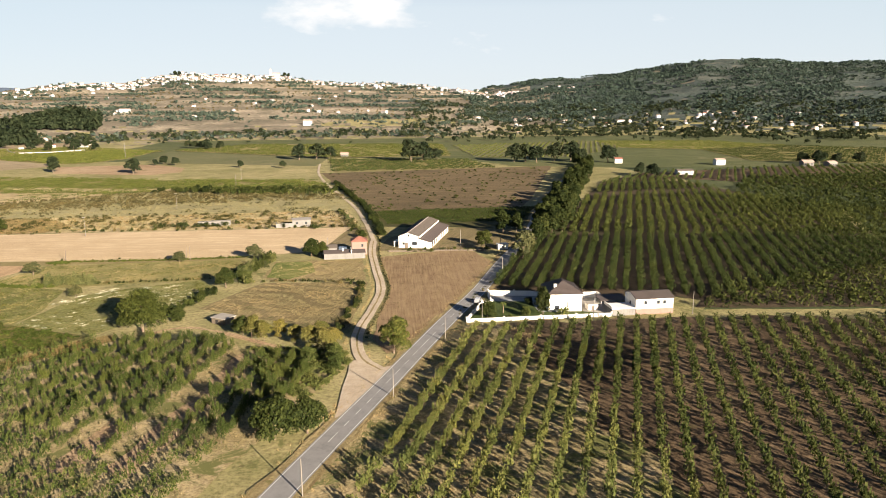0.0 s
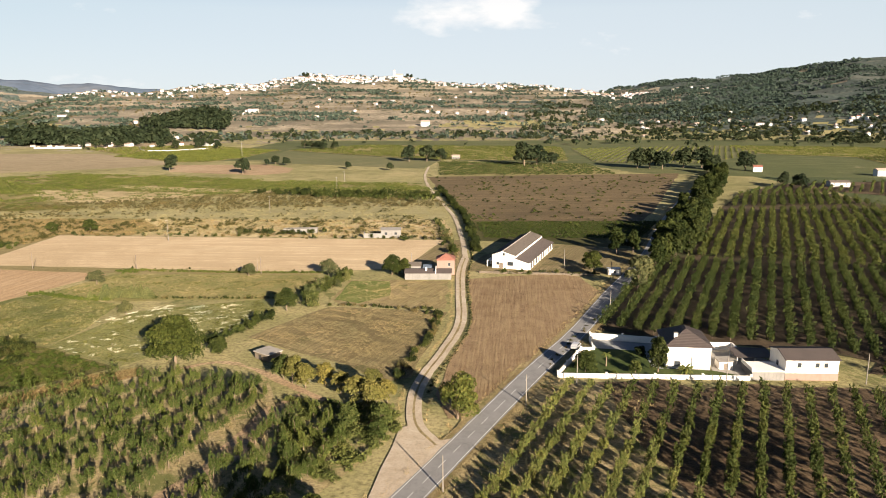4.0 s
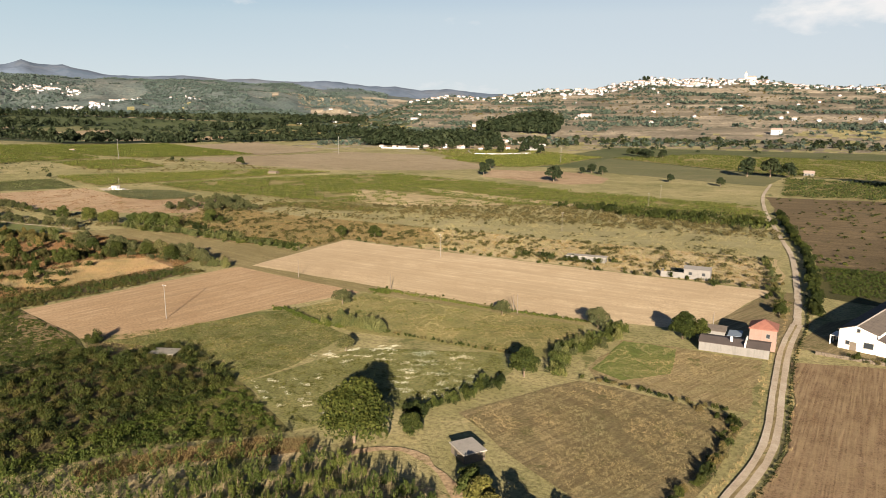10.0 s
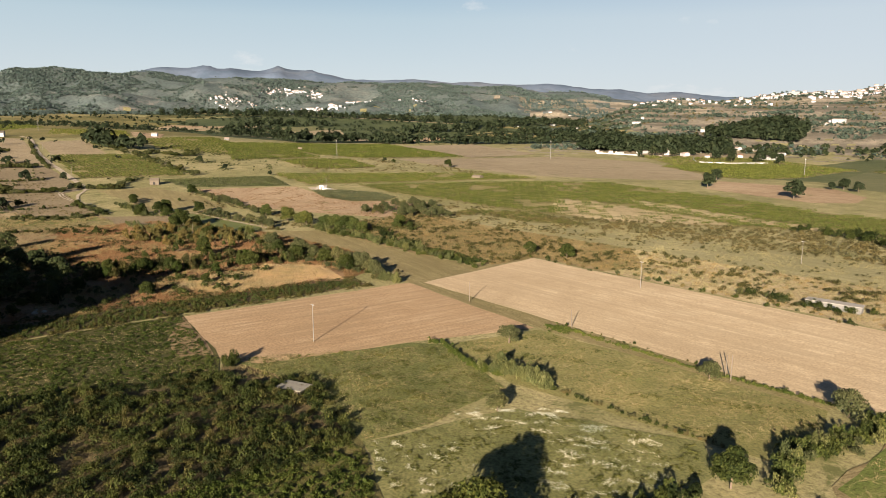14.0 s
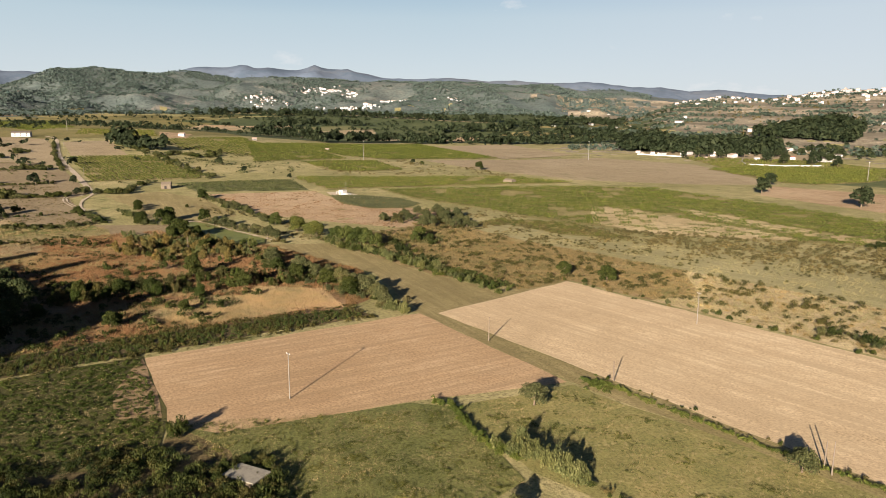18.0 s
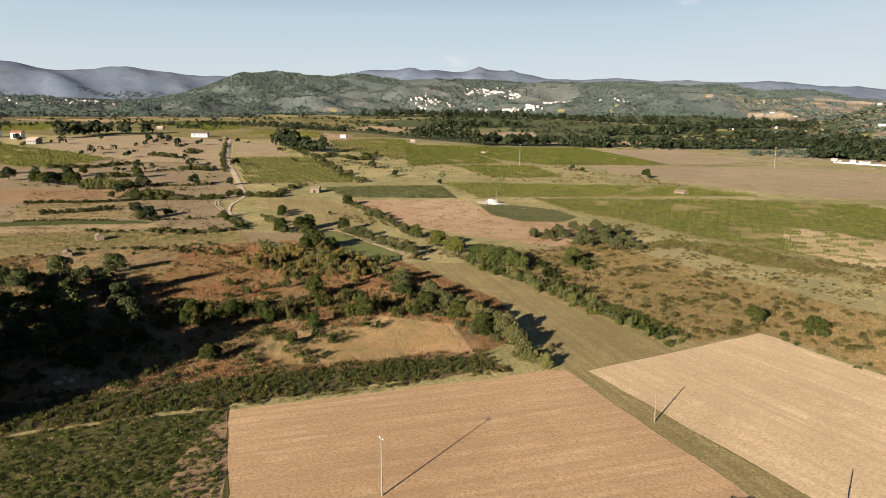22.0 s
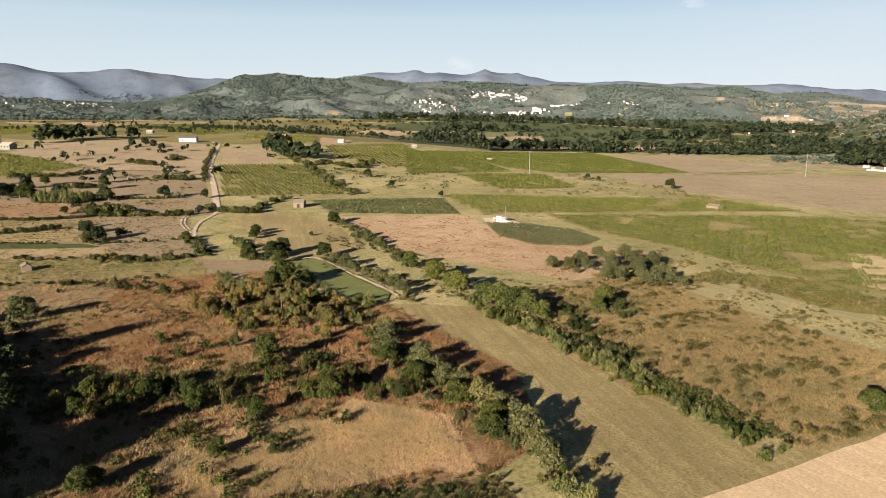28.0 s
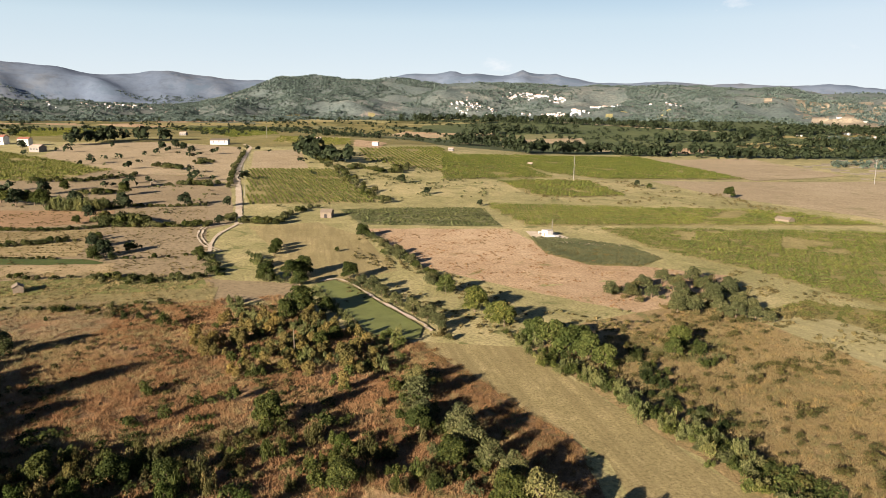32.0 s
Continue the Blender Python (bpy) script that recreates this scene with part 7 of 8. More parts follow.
strew("verge_grass", "dry grass along road and track", "grass", L_STRAW, np.array([(p.x + s * (3.7 + abs(rng.normal(0, 1.4))), p.y - s * 0.9 + rng.normal(0, 1)) for p in spline(ROAD_LINE, 0.5) if p.y < 330 for s in (-1, 1)] + [(p.x + s * (2.6 + abs(rng.normal(0, 0.6))), p.y + rng.normal(0, 1)) for p in spline(TRACK_LINE, 0.8) if 178 < p.y < 360 for s in (-1, 1)]), TUFT, (0.4, 1.0), seed=16)
strew("orchard_grass", "dry and green grass between orchard rows", "grass", L_STRAW, np.concatenate([scatter(ORCH_SW, 3500, 18, -0.2, 20), scatter([(-21, 121), (1.5, 197), (6, 200), (30, 203), (17, 140), (2, 60), (-30, 60)], 3500, 19, -0.2, 22)]), TUFT, (0.5, 1.1), seed=17)
strew("orchard_weeds", "green weeds between orchard rows", "weeds", L_REED, np.concatenate([scatter(ORCH_SW, 3000, 20, -0.3, 16), scatter(ORCH_E, 1500, 21, 0.2, 22)]), TUFT, (0.5, 1.1), seed=18)
strew("pink_grass", "dry pinkish grass among bushes", "grass", L_PINKSTRAW, scatter(STRAW[0], 5500, 41), WEED, (0.45, 0.85), seed=41)
strew("gold_grass", "tall straw-coloured grass", "grass", L_PINKSTRAW, scatter(STRAW[1], 2500, 44, -0.4, 20), WEED, (0.5, 1.0), seed=44)
strew("reedbed", "grey-green reeds below the pump house", "reeds", L_GREYREED, scatter([(-518, 384), (-480, 376), (-456, 385), (-447, 405), (-458, 423), (-482, 423), (-506, 407)], 1500, 42), MIDB, (0.6, 1.0), (0.5, 0.8), seed=42)
POND_EDGE = [(-445, 263), (-430, 264.5), (-406, 267.5), (-390, 268.5), (-373, 273)]
strew("pond_reeds", "reeds beside the pond", "reeds", L_REED, np.array([(p.x + rng.normal(0, 1.0), p.y + rng.normal(0, 1.0)) for p in spline(POND_EDGE, 0.5)]), TALL, (0.5, 1.0), seed=19)
ribbon("pond_bank", "pale stone bank of the pond", [(-455, 266), (-457, 273), (-445, 278.2), (-412, 285.2), (-387, 290.2), (-382, 290)], 1.2, M_DIRT, 0.5, ragged=0.3, category="bank")

# grass and weeds of the open fields
MEADOWS = [([(-167, 254), (-163, 283), (-84, 293), (-77, 276), (-92, 260)], 5000, 101, L_STRAW), ([(-192, 200), (-168, 252), (-135, 246), (-129, 221), (-130, 206)], 4500, 102, L_STRAW), ([(-129, 206), (-123, 240), (-92, 258), (-83, 248), (-83, 228), (-101, 196)], 5500, 103, L_REED), ([(-239, 125), (-238, 202), (-194, 198), (-176, 193), (-188, 165), (-200, 125)], 3500, 104, L_STRAW)]
for pts, n, seed, leaf in MEADOWS:
    strew("meadow_grass", "mottled grass and weeds of a meadow", "grass", leaf, scatter(pts, n, seed, -0.4, 14), TUFT, (0.35, 0.85), (0.5, 1.1), seed)
strew("strip_grass", "mottled dry grass on the mown strip", "grass", L_BROWN, scatter([(-374, 286), (-361, 309), (-275, 316), (-238, 324), (-233, 291), (-247, 289), (-293, 301)], 5000, 105, -0.3, 10), TUFT, (0.3, 0.6), (0.4, 0.8), 105)
strew("rusty_fringe", "rusty tall weeds beside the orchard", "weeds", L_BROWN, scatter([(-120, 160), (-116, 171), (-104, 188), (-95, 194), (-92, 190), (-108, 172), (-114, 158)], 900, 106), WEED, (0.6, 1.0), seed=106)
strew("strip_border", "straw grass and weeds along the mown strip", "weeds", L_RUST, scatter([(-252, 268), (-262, 286), (-300, 298), (-372, 286), (-395, 262), (-345, 266), (-300, 270), (-266, 274)], 1800, 107), WEED, (0.6, 1.1), seed=107)
strew("strip_border_grass", "pale grass along the mown strip", "grass", L_STRAW, scatter([(-282, 223), (-291, 236), (-283, 250), (-293, 267), (-262, 268), (-259, 207)], 2600, 108), WEED, (0.5, 0.9), seed=108)
strew("orchard_brush", "tall tangled weeds beside the junction", "weeds", L_ORCH, scatter([(-52, 182), (-25, 181), (-24, 170), (-30, 150), (-41, 150)], 700, 109, -0.2, 9), MIDB, (0.4, 0.9), (0.7, 1.2), 109)
strew("ditch_green", "lush green ditch plants", "plants", L_LIME, np.array([(p.x + rng.normal(0, 0.35), p.y + rng.normal(0, 0.35)) for p in spline([(-164, 288), (-158, 290.5), (-139, 291.5), (-114, 293.2), (-95, 296), (-82, 298)], 0.35)] + [(-160 + rng.normal(0, 2.0), 288.5 + rng.normal(0, 1.2)) for k in range(60)]), LOW, (0.6, 1.3), seed=110)
strew("olive_weeds", "olive weeds and low bushes beside the vines", "weeds", L_WEEDS, scatter([(-372, 402), (-380, 430), (-347, 456), (-290, 445), (-318, 425), (-358, 421)], 800, 117, -0.3, 14), LOW, (0.6, 1.5), (0.6, 1.2), seed=117)
for x, y, q in ((-267.3, 165.7, 1.0), (-267.8, 168.4, 0.8), (-270.5, 166.5, 0.6)):
    bm = bmesh.new()
    bmesh.ops.create_icosphere(bm, subdivisions=2, radius=q)
    for v in bm.verts:
        v.co *= 1 + 0.16 * math.sin(5 * v.co.x + 3 * v.co.y + 4 * v.co.z)
        v.co.z *= 0.55
    rock = part("rock", bm, M_OLDSLAB, None)
    rock.location = (x, y, 0.25)
    tagged(rock, "pale rounded boulder in dry weeds", "rock", "boulders")
strew("strip_tufts", "dry grass tufts on the pale strips", "grass", L_PALE, np.concatenate([scatter([(-371, 398), (-305, 434), (-173, 473), (-65, 478), (-58, 430), (-178, 415), (-316, 397)], 5000, 118, -0.2, 30), scatter([(-205, 361), (-58, 428), (-178, 413), (-228, 407)], 1500, 119)]), TUFT, (0.5, 1.1), seed=118)
strew("strip_bushes", "low olive bushes along the pale strips", "scrub", L_OLIVSCRUB, scatter([(-340, 398), (-305, 434), (-173, 473), (-65, 478), (-58, 430), (-178, 415)], 260, 120, 0.3, 30), MIDF2, (0.3, 0.9), seed=120)
strew("low_green_weeds", "low green weeds along the strip", "weeds", L_ORCH2, scatter([(-290, 325), (-274, 334), (-260, 333), (-244, 333), (-250, 324), (-270, 321), (-300, 320)], 500, 111), LOW, (0.8, 1.6), seed=111)
strew("stubble_weeds", "olive weeds in dry stubble", "weeds", L_BROWN, np.concatenate([scatter([(-78, 221), (-66, 252), (-32, 253), (-28, 250), (-28, 200), (-45, 206)], 2600, 112, 0.0, 12), scatter([(-27, 296), (2, 309), (13, 305), (20, 284), (7, 240), (-3, 208), (-11, 183), (-18, 190), (-18, 215), (-17, 244), (-22, 276)], 5000, 113, -0.4, 8)]), TUFT, (0.3, 0.65), (0.5, 1.0), 112)
# Dark weeds added in a strip, to stand for the shadow along the track.
strew("track_ditch", "dark weed strip standing in for the ditch's shadow", "weeds", L_DARK, np.array([(p.x + 2.6 + abs(rng.normal(0, 0.3)), p.y + rng.normal(0, 0.5)) for p in spline(TRACK_LINE, 0.7) if 190 < p.y < 372]), LOW, (0.5, 0.9), (0.5, 0.9), 113)
strew("brown_row_crop", "dark low crop rows on the fallow", "crops", L_WEEDS2, rows_in([(-30, 378), (44, 388), (58, 440), (-40, 424)], (1, 0.12), 1.9, 1.2, 114, 0.35), LOW, (0.7, 1.2), seed=114)
strew("meadow_weeds", "darker leafy weeds in the meadows", "weeds", L_WEEDS, np.concatenate([scatter([(-129, 206), (-123, 240), (-92, 258), (-83, 248), (-83, 228), (-101, 196)], 900, 131, 0.1, 9), scatter([(-190, 202), (-168, 250), (-135, 245), (-130, 221), (-131, 207)], 1100, 132, 0.1, 9), scatter([(-165, 256), (-162, 282), (-84, 291), (-79, 276), (-92, 261)], 500, 133, 0.5, 12), scatter([(-128, 172), (-128, 205), (-103, 192), (-116, 176)], 500, 134, -0.3, 9)]), LOW, (0.4, 0.9), (0.4, 0.8), 131)
for x, y, q in ((-186, 200, 1.2), (-184.5, 198.5, 1.0), (-188, 198, 0.9)):
    bush(T_GREEN, x, y, q, 1.3, "bushes at the field corner")
for k in range(14):
    a = 6.283 * k / 14
    bush((T_GREEN, T_OLIVE)[k % 2], -161.8 + 6.2 * math.cos(a), 205.2 + 4.9 * math.sin(a), 0.75 + 0.1 * (k % 3), 1.0, "thicket round the tank")
for k, (x, y) in enumerate(scatter([(-410, 365), (-423, 395), (-416, 413), (-398, 417), (-361, 399), (-371, 377), (-396, 372)], 46, 135)):
    bush((T_OLIVE, B_OLIVE, B_SCRUB)[k % 3], x, y, 0.9 + 0.15 * (k % 4), 1.1, "olive clump")
# ------------------------------------------------------------------ the plain and the hills
def polar(a, r):
    return CX - r * np.sin(np.radians(a)), CY + r * np.cos(np.radians(a))


def row_shapes(seed, n, size, lean):
    out = []
    for k in range(6):
        blobs = [(0, y, 0.75, 0.75, 1.1, 0.75) for y in (-2.5, -0.9, 0.9, 2.5)]
        out.append(leaf_cloud(np.random.default_rng(seed + k), blobs, n, size, lean))
    return out


VINE_NEAR, VINE_FAR = row_shapes(80, 64, 0.38, 0.4), row_shapes(86, 20, 0.8, 0.25)


BARE = ([(-391, 518), (-367, 530), (-318, 525), (-279, 527), (-240, 512), (-293, 465), (-336, 465), (-355, 482)], [(-366, 559), (-318, 559), (-244, 546), (-205, 548), (-200, 533), (-239, 527), (-307, 534)])


def vine_rows(name, label, corners, way, gap, leaf, seed, step=6.0, near=False, tall=1.0, miss=0.04):
    """Rows of vines: long clumps set end to end along the rows."""
    spots = rows_in(corners, way, gap, step, seed, 0.3, miss)
    for bare in BARE:         # thin stands here
        spots = spots[~inside(bare, spots[:, 0], spots[:, 1]) | (np.arange(len(spots)) % 3 == 0)]
    spots = spots[wobble(spots[:, 0], spots[:, 1], 70, seed) + 0.5 * wobble(spots[:, 0], spots[:, 1], 25, seed + 1) > -0.95]
    a = math.atan2(-way[0], way[1])
    c, s = math.cos(a), math.sin(a)
    turned = [(np.stack([v[:, 0] * c - v[:, 1] * s, v[:, 0] * s + v[:, 1] * c, v[:, 2]], -1), f) for v, f in (VINE_NEAR if near else VINE_FAR)]
    rng = np.random.default_rng(seed)
    V, F, base = [], [], 0
    z = land(spots[:, 0], spots[:, 1])
    for (x, y), h in zip(spots, z):
        v, f = turned[rng.integers(6)]
        V.append(v * (1, 1, tall * rng.uniform(0.7, 1.3)) + (x, y, h))
        F.append(f + base)
        base += len(v)
    return tagged(new(name, grid_mesh(name, np.concatenate(V), np.concatenate(F), [leaf], shade=False)), label, "vineyard", kind="stuff")


vine_rows("vine_rows", "green vine rows on the plain", [(-1023, 493), (-1192, 869), (-780, 739), (-767, 571), (-820, 540), (-912, 545), (-778, 523), (-766, 413)], (1, 0.1), 4.5, L_VINE, 1)
vine_rows("vine_rows", "small green vine plot", [(-752, 459), (-752, 543), (-654, 523), (-648, 484), (-661, 451)], (1, 0.1), 4.0, L_VINE, 9)
vine_rows("vine_rows", "green vine rows in a strip", [(-627, 400), (-566, 588), (-506, 608), (-537, 450), (-548, 395)], (0.35, 1), 3.2, L_VINE, 2, near=True)
vine_rows("vine_rows", "yellow-green vine rows", [(-532, 432), (-503, 531), (-484, 586), (-443, 643), (-325, 628), (-246, 612), (-108, 600), (-89, 555), (-203, 535), (-300, 470), (-365, 451), (-428, 448), (-479, 431)], (1, 1.1), 3.6, L_VINE, 3, near=True)
vine_rows("vine_rows", "vine rows before a walled yard", [(-548, 854), (-546, 939), (-507, 953), (-457, 1002), (-388, 970), (-375, 852), (-390, 788), (-418, 783)], (1, 0.3), 5.0, L_VINE, 15)
vine_rows("vine_rows", "vine rows beside the lane", [(-870, 255), (-857, 330), (-647, 330), (-659, 246)], (1, 0.03), 3.4, L_YVINE, 4, near=True)
vine_rows("vine_rows", "dark green crop rows", [(-131, 823), (28, 806), (53, 703), (-103, 673)], (0.5, 1), 6.0, L_ORCH2, 5)
vine_rows("vine_rows", "crop rows of a pale green field", [(-628, 301), (-614, 392), (-548, 381), (-572, 305)], (0.2, 1), 4.0, L_REED, 6, tall=0.5)
vine_rows("vine_rows", "dark hedge-like tree crop rows", [(-203, 540), (-86, 549), (-76, 505), (-144, 505)], (1, 0.05), 5.0, L_TREE, 7, tall=1.5)
vine_rows("vine_rows", "vine rows at the foot of the hills", [(-1097, -5), (-1027, 42), (-886, 136), (-810, 101), (-816, 65), (-950, -30)], (0.6, 1), 4.5, L_YVINE, 8)
vine_rows("vine_rows", "vine rows behind the warehouse", [(-1217, 302), (-1345, 326), (-1300, 427), (-1141, 399)], (1, 0.3), 7.0, L_VINE, 10, 6.0)
vine_rows("vine_rows", "vine rows beside a farmhouse", [(-1094, 401), (-1186, 536), (-940, 500), (-828, 432), (-940, 381)], (1, -0.1), 5.5, L_VINE, 11)
vine_rows("vine_rows", "broad green vineyard on the far plain", [(-1317, 250), (-1477, 330), (-2100, 356), (-2040, 110), (-1753, 183)], (0.3, 1), 7.5, L_VINE, 12, 7.0)
vine_rows("vine_rows", "green vines below the hills", [(-1900, -207), (-2059, -167), (-2005, -16), (-1519, 29), (-1350, -44)], (0.3, 1), 7.5, L_VINE, 13, 7.0)
for k, (pts, leaf, m, way) in enumerate((
        ([(14, 1058), (241, 1146), (245, 979), (150, 830), (40, 830)], L_VINE, M_GREENFIELD, (0.2, 1)),
        ([(245, 979), (241, 1146), (412, 1122), (485, 999), (337, 934)], L_VINE, M_VINE, (1, 0.2)),
        ([(485, 999), (581, 939), (443, 713), (328, 758), (337, 934)], L_ORCH2, M_MEADOW2, (1, 0.3)),
        ([(-372, 985), (-140, 845), (10, 850), (0, 1100), (-300, 1120)], L_VINE, M_VINE, (1, -0.2)),
        ([(-700, 1000), (-420, 780), (-380, 985), (-560, 1090)], L_VINE, M_VINE, (1, -0.5)))):
    plot("far_field", "green crop field on the plain", pts, m, lift=0.3 + 0.01 * k)
    vine_rows("far_rows", "crop rows on the far plain", pts, way, 7.0, leaf, 20 + k, 8.0)
vine_rows("orchard_rows", "orchard rows on the far plain", [(125, 565), (200, 590), (420, 430), (620, 520), (560, 700), (330, 690), (180, 640)], (0.4, 1), 6.5, L_ORCH2, 30, tall=1.5)

# far fields on the plain, in many shapes
for k, (name, text, pts, m) in enumerate((
        # the first plot's dark green also holds the cloud shade on the plain
        ("plain_green", "dark green plain, its tone lowered for cloud shade", [(-1250, 560), (-1190, 680), (-1250, 890), (-1130, 1040), (-1010, 1190), (-1100, 1480), (-1560, 1880), (-1900, 1750), (-2150, 1150), (-2050, 760), (-1600, 540)], M_PLAINGREEN),
        ("plain_west", "dry and green fields below the hills", [(-1240, 30), (-1240, 160), (-1130, 262), (-1150, 400), (-1250, 560), (-1600, 540), (-2050, 760), (-2250, 600), (-2230, -200), (-1900, -330), (-1400, -120)], M_MEADOW2),
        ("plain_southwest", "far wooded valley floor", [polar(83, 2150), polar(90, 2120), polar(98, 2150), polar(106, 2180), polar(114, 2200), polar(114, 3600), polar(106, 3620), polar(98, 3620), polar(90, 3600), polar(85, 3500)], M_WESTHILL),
        ("vineyard_ground", "green ground under vines", [(-1023, 493), (-1192, 869), (-780, 739), (-767, 571), (-820, 540), (-912, 545), (-778, 523), (-766, 413)], M_VINE),
        ("vineyard_ground", "green ground under vines", [(-1317, 250), (-1477, 330), (-2100, 356), (-2040, 110), (-1753, 183)], M_VINE),
        ("vineyard_ground", "green ground under vines", [(-1900, -207), (-2059, -167), (-2005, -16), (-1519, 29), (-1350, -44)], M_VINE),
        ("vineyard_ground", "dry ground under young vines", [(-1217, 302), (-1345, 326), (-1300, 427), (-1141, 399)], M_VINE),
        ("vineyard_ground", "green ground under vines", [(-1094, 401), (-1186, 536), (-940, 500), (-828, 432), (-940, 381)], M_VINE),
        ("far_field", "bare reddish field", [(-1141, 402), (-1280, 432), (-1230, 470), (-1100, 430)], M_PINK),
        ("far_field", "pale harvested field on a rise", [(-2290, 30), (-2310, 80), (-2230, 156), (-2100, 130), (-2150, 60)], M_TAN),
        ("far_field", "tan harvested field below the hills", [(-2200, -250), (-2230, -110), (-2060, -60), (-2040, -150)], M_TAN),
        ("far_field", "tan harvested field below the hills", [(-2160, -60), (-2230, 0), (-2120, 120), (-2020, 60)], M_PINK),
        ("field_tan_rise", "dry tan field on rising ground", [(-1027, 52), (-1212, 41), (-1232, 149), (-1131, 256), (-741, 241), (-822, 220), (-842, 162), (-885, 138)], M_TAN),
        ("field_far_harvest", "pale harvested field", [(-1102, 845), (-1113, 1017), (-811, 900), (-762, 735)], M_TAN),
        ("pale_road_strip", "pale dry strip across the plain", [(-2133, 1110), (-2015, 1176), (-1798, 1246), (-1594, 1350), (-1590, 1368), (-1798, 1268), (-2015, 1196), (-2130, 1130)], M_TAN))):
    plot(name, text, pts, m, 2.0, lift=0.2 + 0.012 * k)
rng = np.random.default_rng(12)
FIELD_MATS = [M_TAN, M_VINE, M_MEADOW, M_PLAINGREEN, M_GREENFIELD, M_PINK, M_PLAINGREEN, M_MEADOW]
for k in range(60):
    a, r = rng.uniform(42, 106), rng.uniform(1500, 2500)
    x, y = polar(a, r)
    w, d, t = rng.uniform(60, 150), rng.uniform(25, 70), rng.uniform(-0.5, 0.5) + radians(a)
    c, s = math.cos(t), math.sin(t)
    pts = [(x + c * u * w - s * v * d, y + s * u * w + c * v * d) for u, v in ((-1, -1), (1, -0.8), (0.9, 1), (-1.1, 0.9))]
    plot("far_field", "far field on the plain", pts, FIELD_MATS[k % 8], 2.0, lift=0.4 + 0.005 * k)


def crowns(seed, count, radius, height, n, size):
    """Far crowns: leaf masses whose faces look outwards, so that they shade as one body."""
    rng = np.random.default_rng(seed)
    out = []
    for _ in range(count):
        bl = [(rng.normal(0, radius * 0.4), rng.normal(0, radius * 0.4), height * rng.uniform(0.3, 0.62), radius * rng.uniform(0.45, 0.75), radius * rng.uniform(0.45, 0.75), height * rng.uniform(0.32, 0.45)) for _ in range(4)]
        out.append(leaf_cloud(rng, bl, n, size, 0.22))
    return out


FAR_TREE = crowns(91, 8, 4.2, 8.5, 26, 2.6)
FAR_BUSH = crowns(92, 8, 2.4, 3.2, 14, 1.7)
FAR_BIG = crowns(93, 8, 6.0, 15.0, 60, 3.0)
HILL_TREE = crowns(94, 8, 5.0, 8.0, 9, 4.2)


def sector(n, a0, a1, r0, r1, seed, keep=None):
    rng = np.random.default_rng(seed)
    a, r = rng.uniform(a0, a1, n), np.sqrt(rng.uniform(r0 * r0, r1 * r1, n))
    x, y = polar(a, r)
    p = np.stack([x, y], -1)
    return p if keep is None else p[keep(x, y, rng)]


def patchy(size, level, seed):
    return lambda x, y, rng: wobble(x, y, size, seed) + rng.normal(0, 0.35, len(x)) > level


def patches(level, seed, wide=800):
    """Woods in patches of several sizes."""
    return lambda x, y, rng: wobble(x, y, wide, seed) + 0.8 * wobble(x, y, wide / 3, seed + 1) + 0.5 * wobble(x, y, wide / 8, seed + 2) + rng.normal(0, 0.25, len(x)) > level


def stepped(level, seed):
    """Growth along the terrace edges of a slope."""
    return lambda x, y, rng: 0.7 * np.sin(land(x, y) * 0.52 + 0.6 * wobble(x, y, 260, seed)) + 0.8 * wobble(x, y, 330, seed + 1) + 0.5 * wobble(x, y, 90, seed + 2) + rng.normal(0, 0.2, len(x)) > level


def tree_line(pts, gap, spread, seed):
    rng = np.random.default_rng(seed)
    return np.array([(p.x + rng.normal(0, spread), p.y + rng.normal(0, spread)) for p in spline(pts, gap)])


BELTS = [([(-1150, 650), (-1200, 690), (-1225, 740), (-1260, 800), (-1265, 880)], 5, 12), ([(-1200, 860), (-1190, 930)], 5, 7), ([(-1150, 985), (-1113, 1025), (-1085, 1100), (-1040, 1180), (-950, 1260)], 4, 11), ([(-1250, 900), (-1230, 960), (-1190, 1010)], 8, 8), ([(-1473, 1081), (-1434, 1163), (-1405, 1219), (-1450, 1288), (-1480, 1400)], 6, 16), ([(-1480, 1440), (-1540, 1560), (-1560, 1680), (-1617, 1872)], 6, 18), ([(-1300, 1200), (-1260, 1320), (-1230, 1450)], 7, 16), ([(-1350, 620), (-1480, 700), (-1560, 820)], 9, 12), ([(-1700, 780), (-1780, 925), (-1700, 1020)], 8, 14), ([(-2100, 900), (-2060, 1040), (-1850, 1230), (-1600, 1390)], 7, 16), ([(-2250, 760), (-2200, 960), (-2100, 1180)], 7, 18), ([(-1180, 60), (-1260, 100), (-1250, 165)], 6, 9), ([(-1010, 325), (-930, 336), (-900, 350)], 6, 6)]
strew("riverside_wood", "dark belts of tall riverside trees", "wood", L_FAR, np.concatenate([tree_line(p, g, s, 50 + k) for k, (p, g, s) in enumerate(BELTS)] + [sector(500, 30, 41, 1190, 1330, 3), scatter([(-854, 1394), (-884, 1602), (-855, 1688), (-744, 1577), (-668, 1398)], 420, 61)]), FAR_BIG, (0.85, 1.4), (0.85, 1.3), 1)
strew("plain_trees", "scattered dark trees and hedges on the plain", "trees", L_FAR, np.concatenate([sector(4200, 38, 86, 1320, 2450, 6, patchy(150, 0.25, 7)), sector(1500, 84, 108, 1350, 2500, 62, patchy(140, 0.3, 63)), sector(420, -35, 40, 1000, 1300, 8, patchy(110, 0.3, 9)), sector(200, 76, 110, 640, 1100, 10, patchy(90, 0.5, 11))]), FAR_TREE, (0.5, 1.2), seed=2)
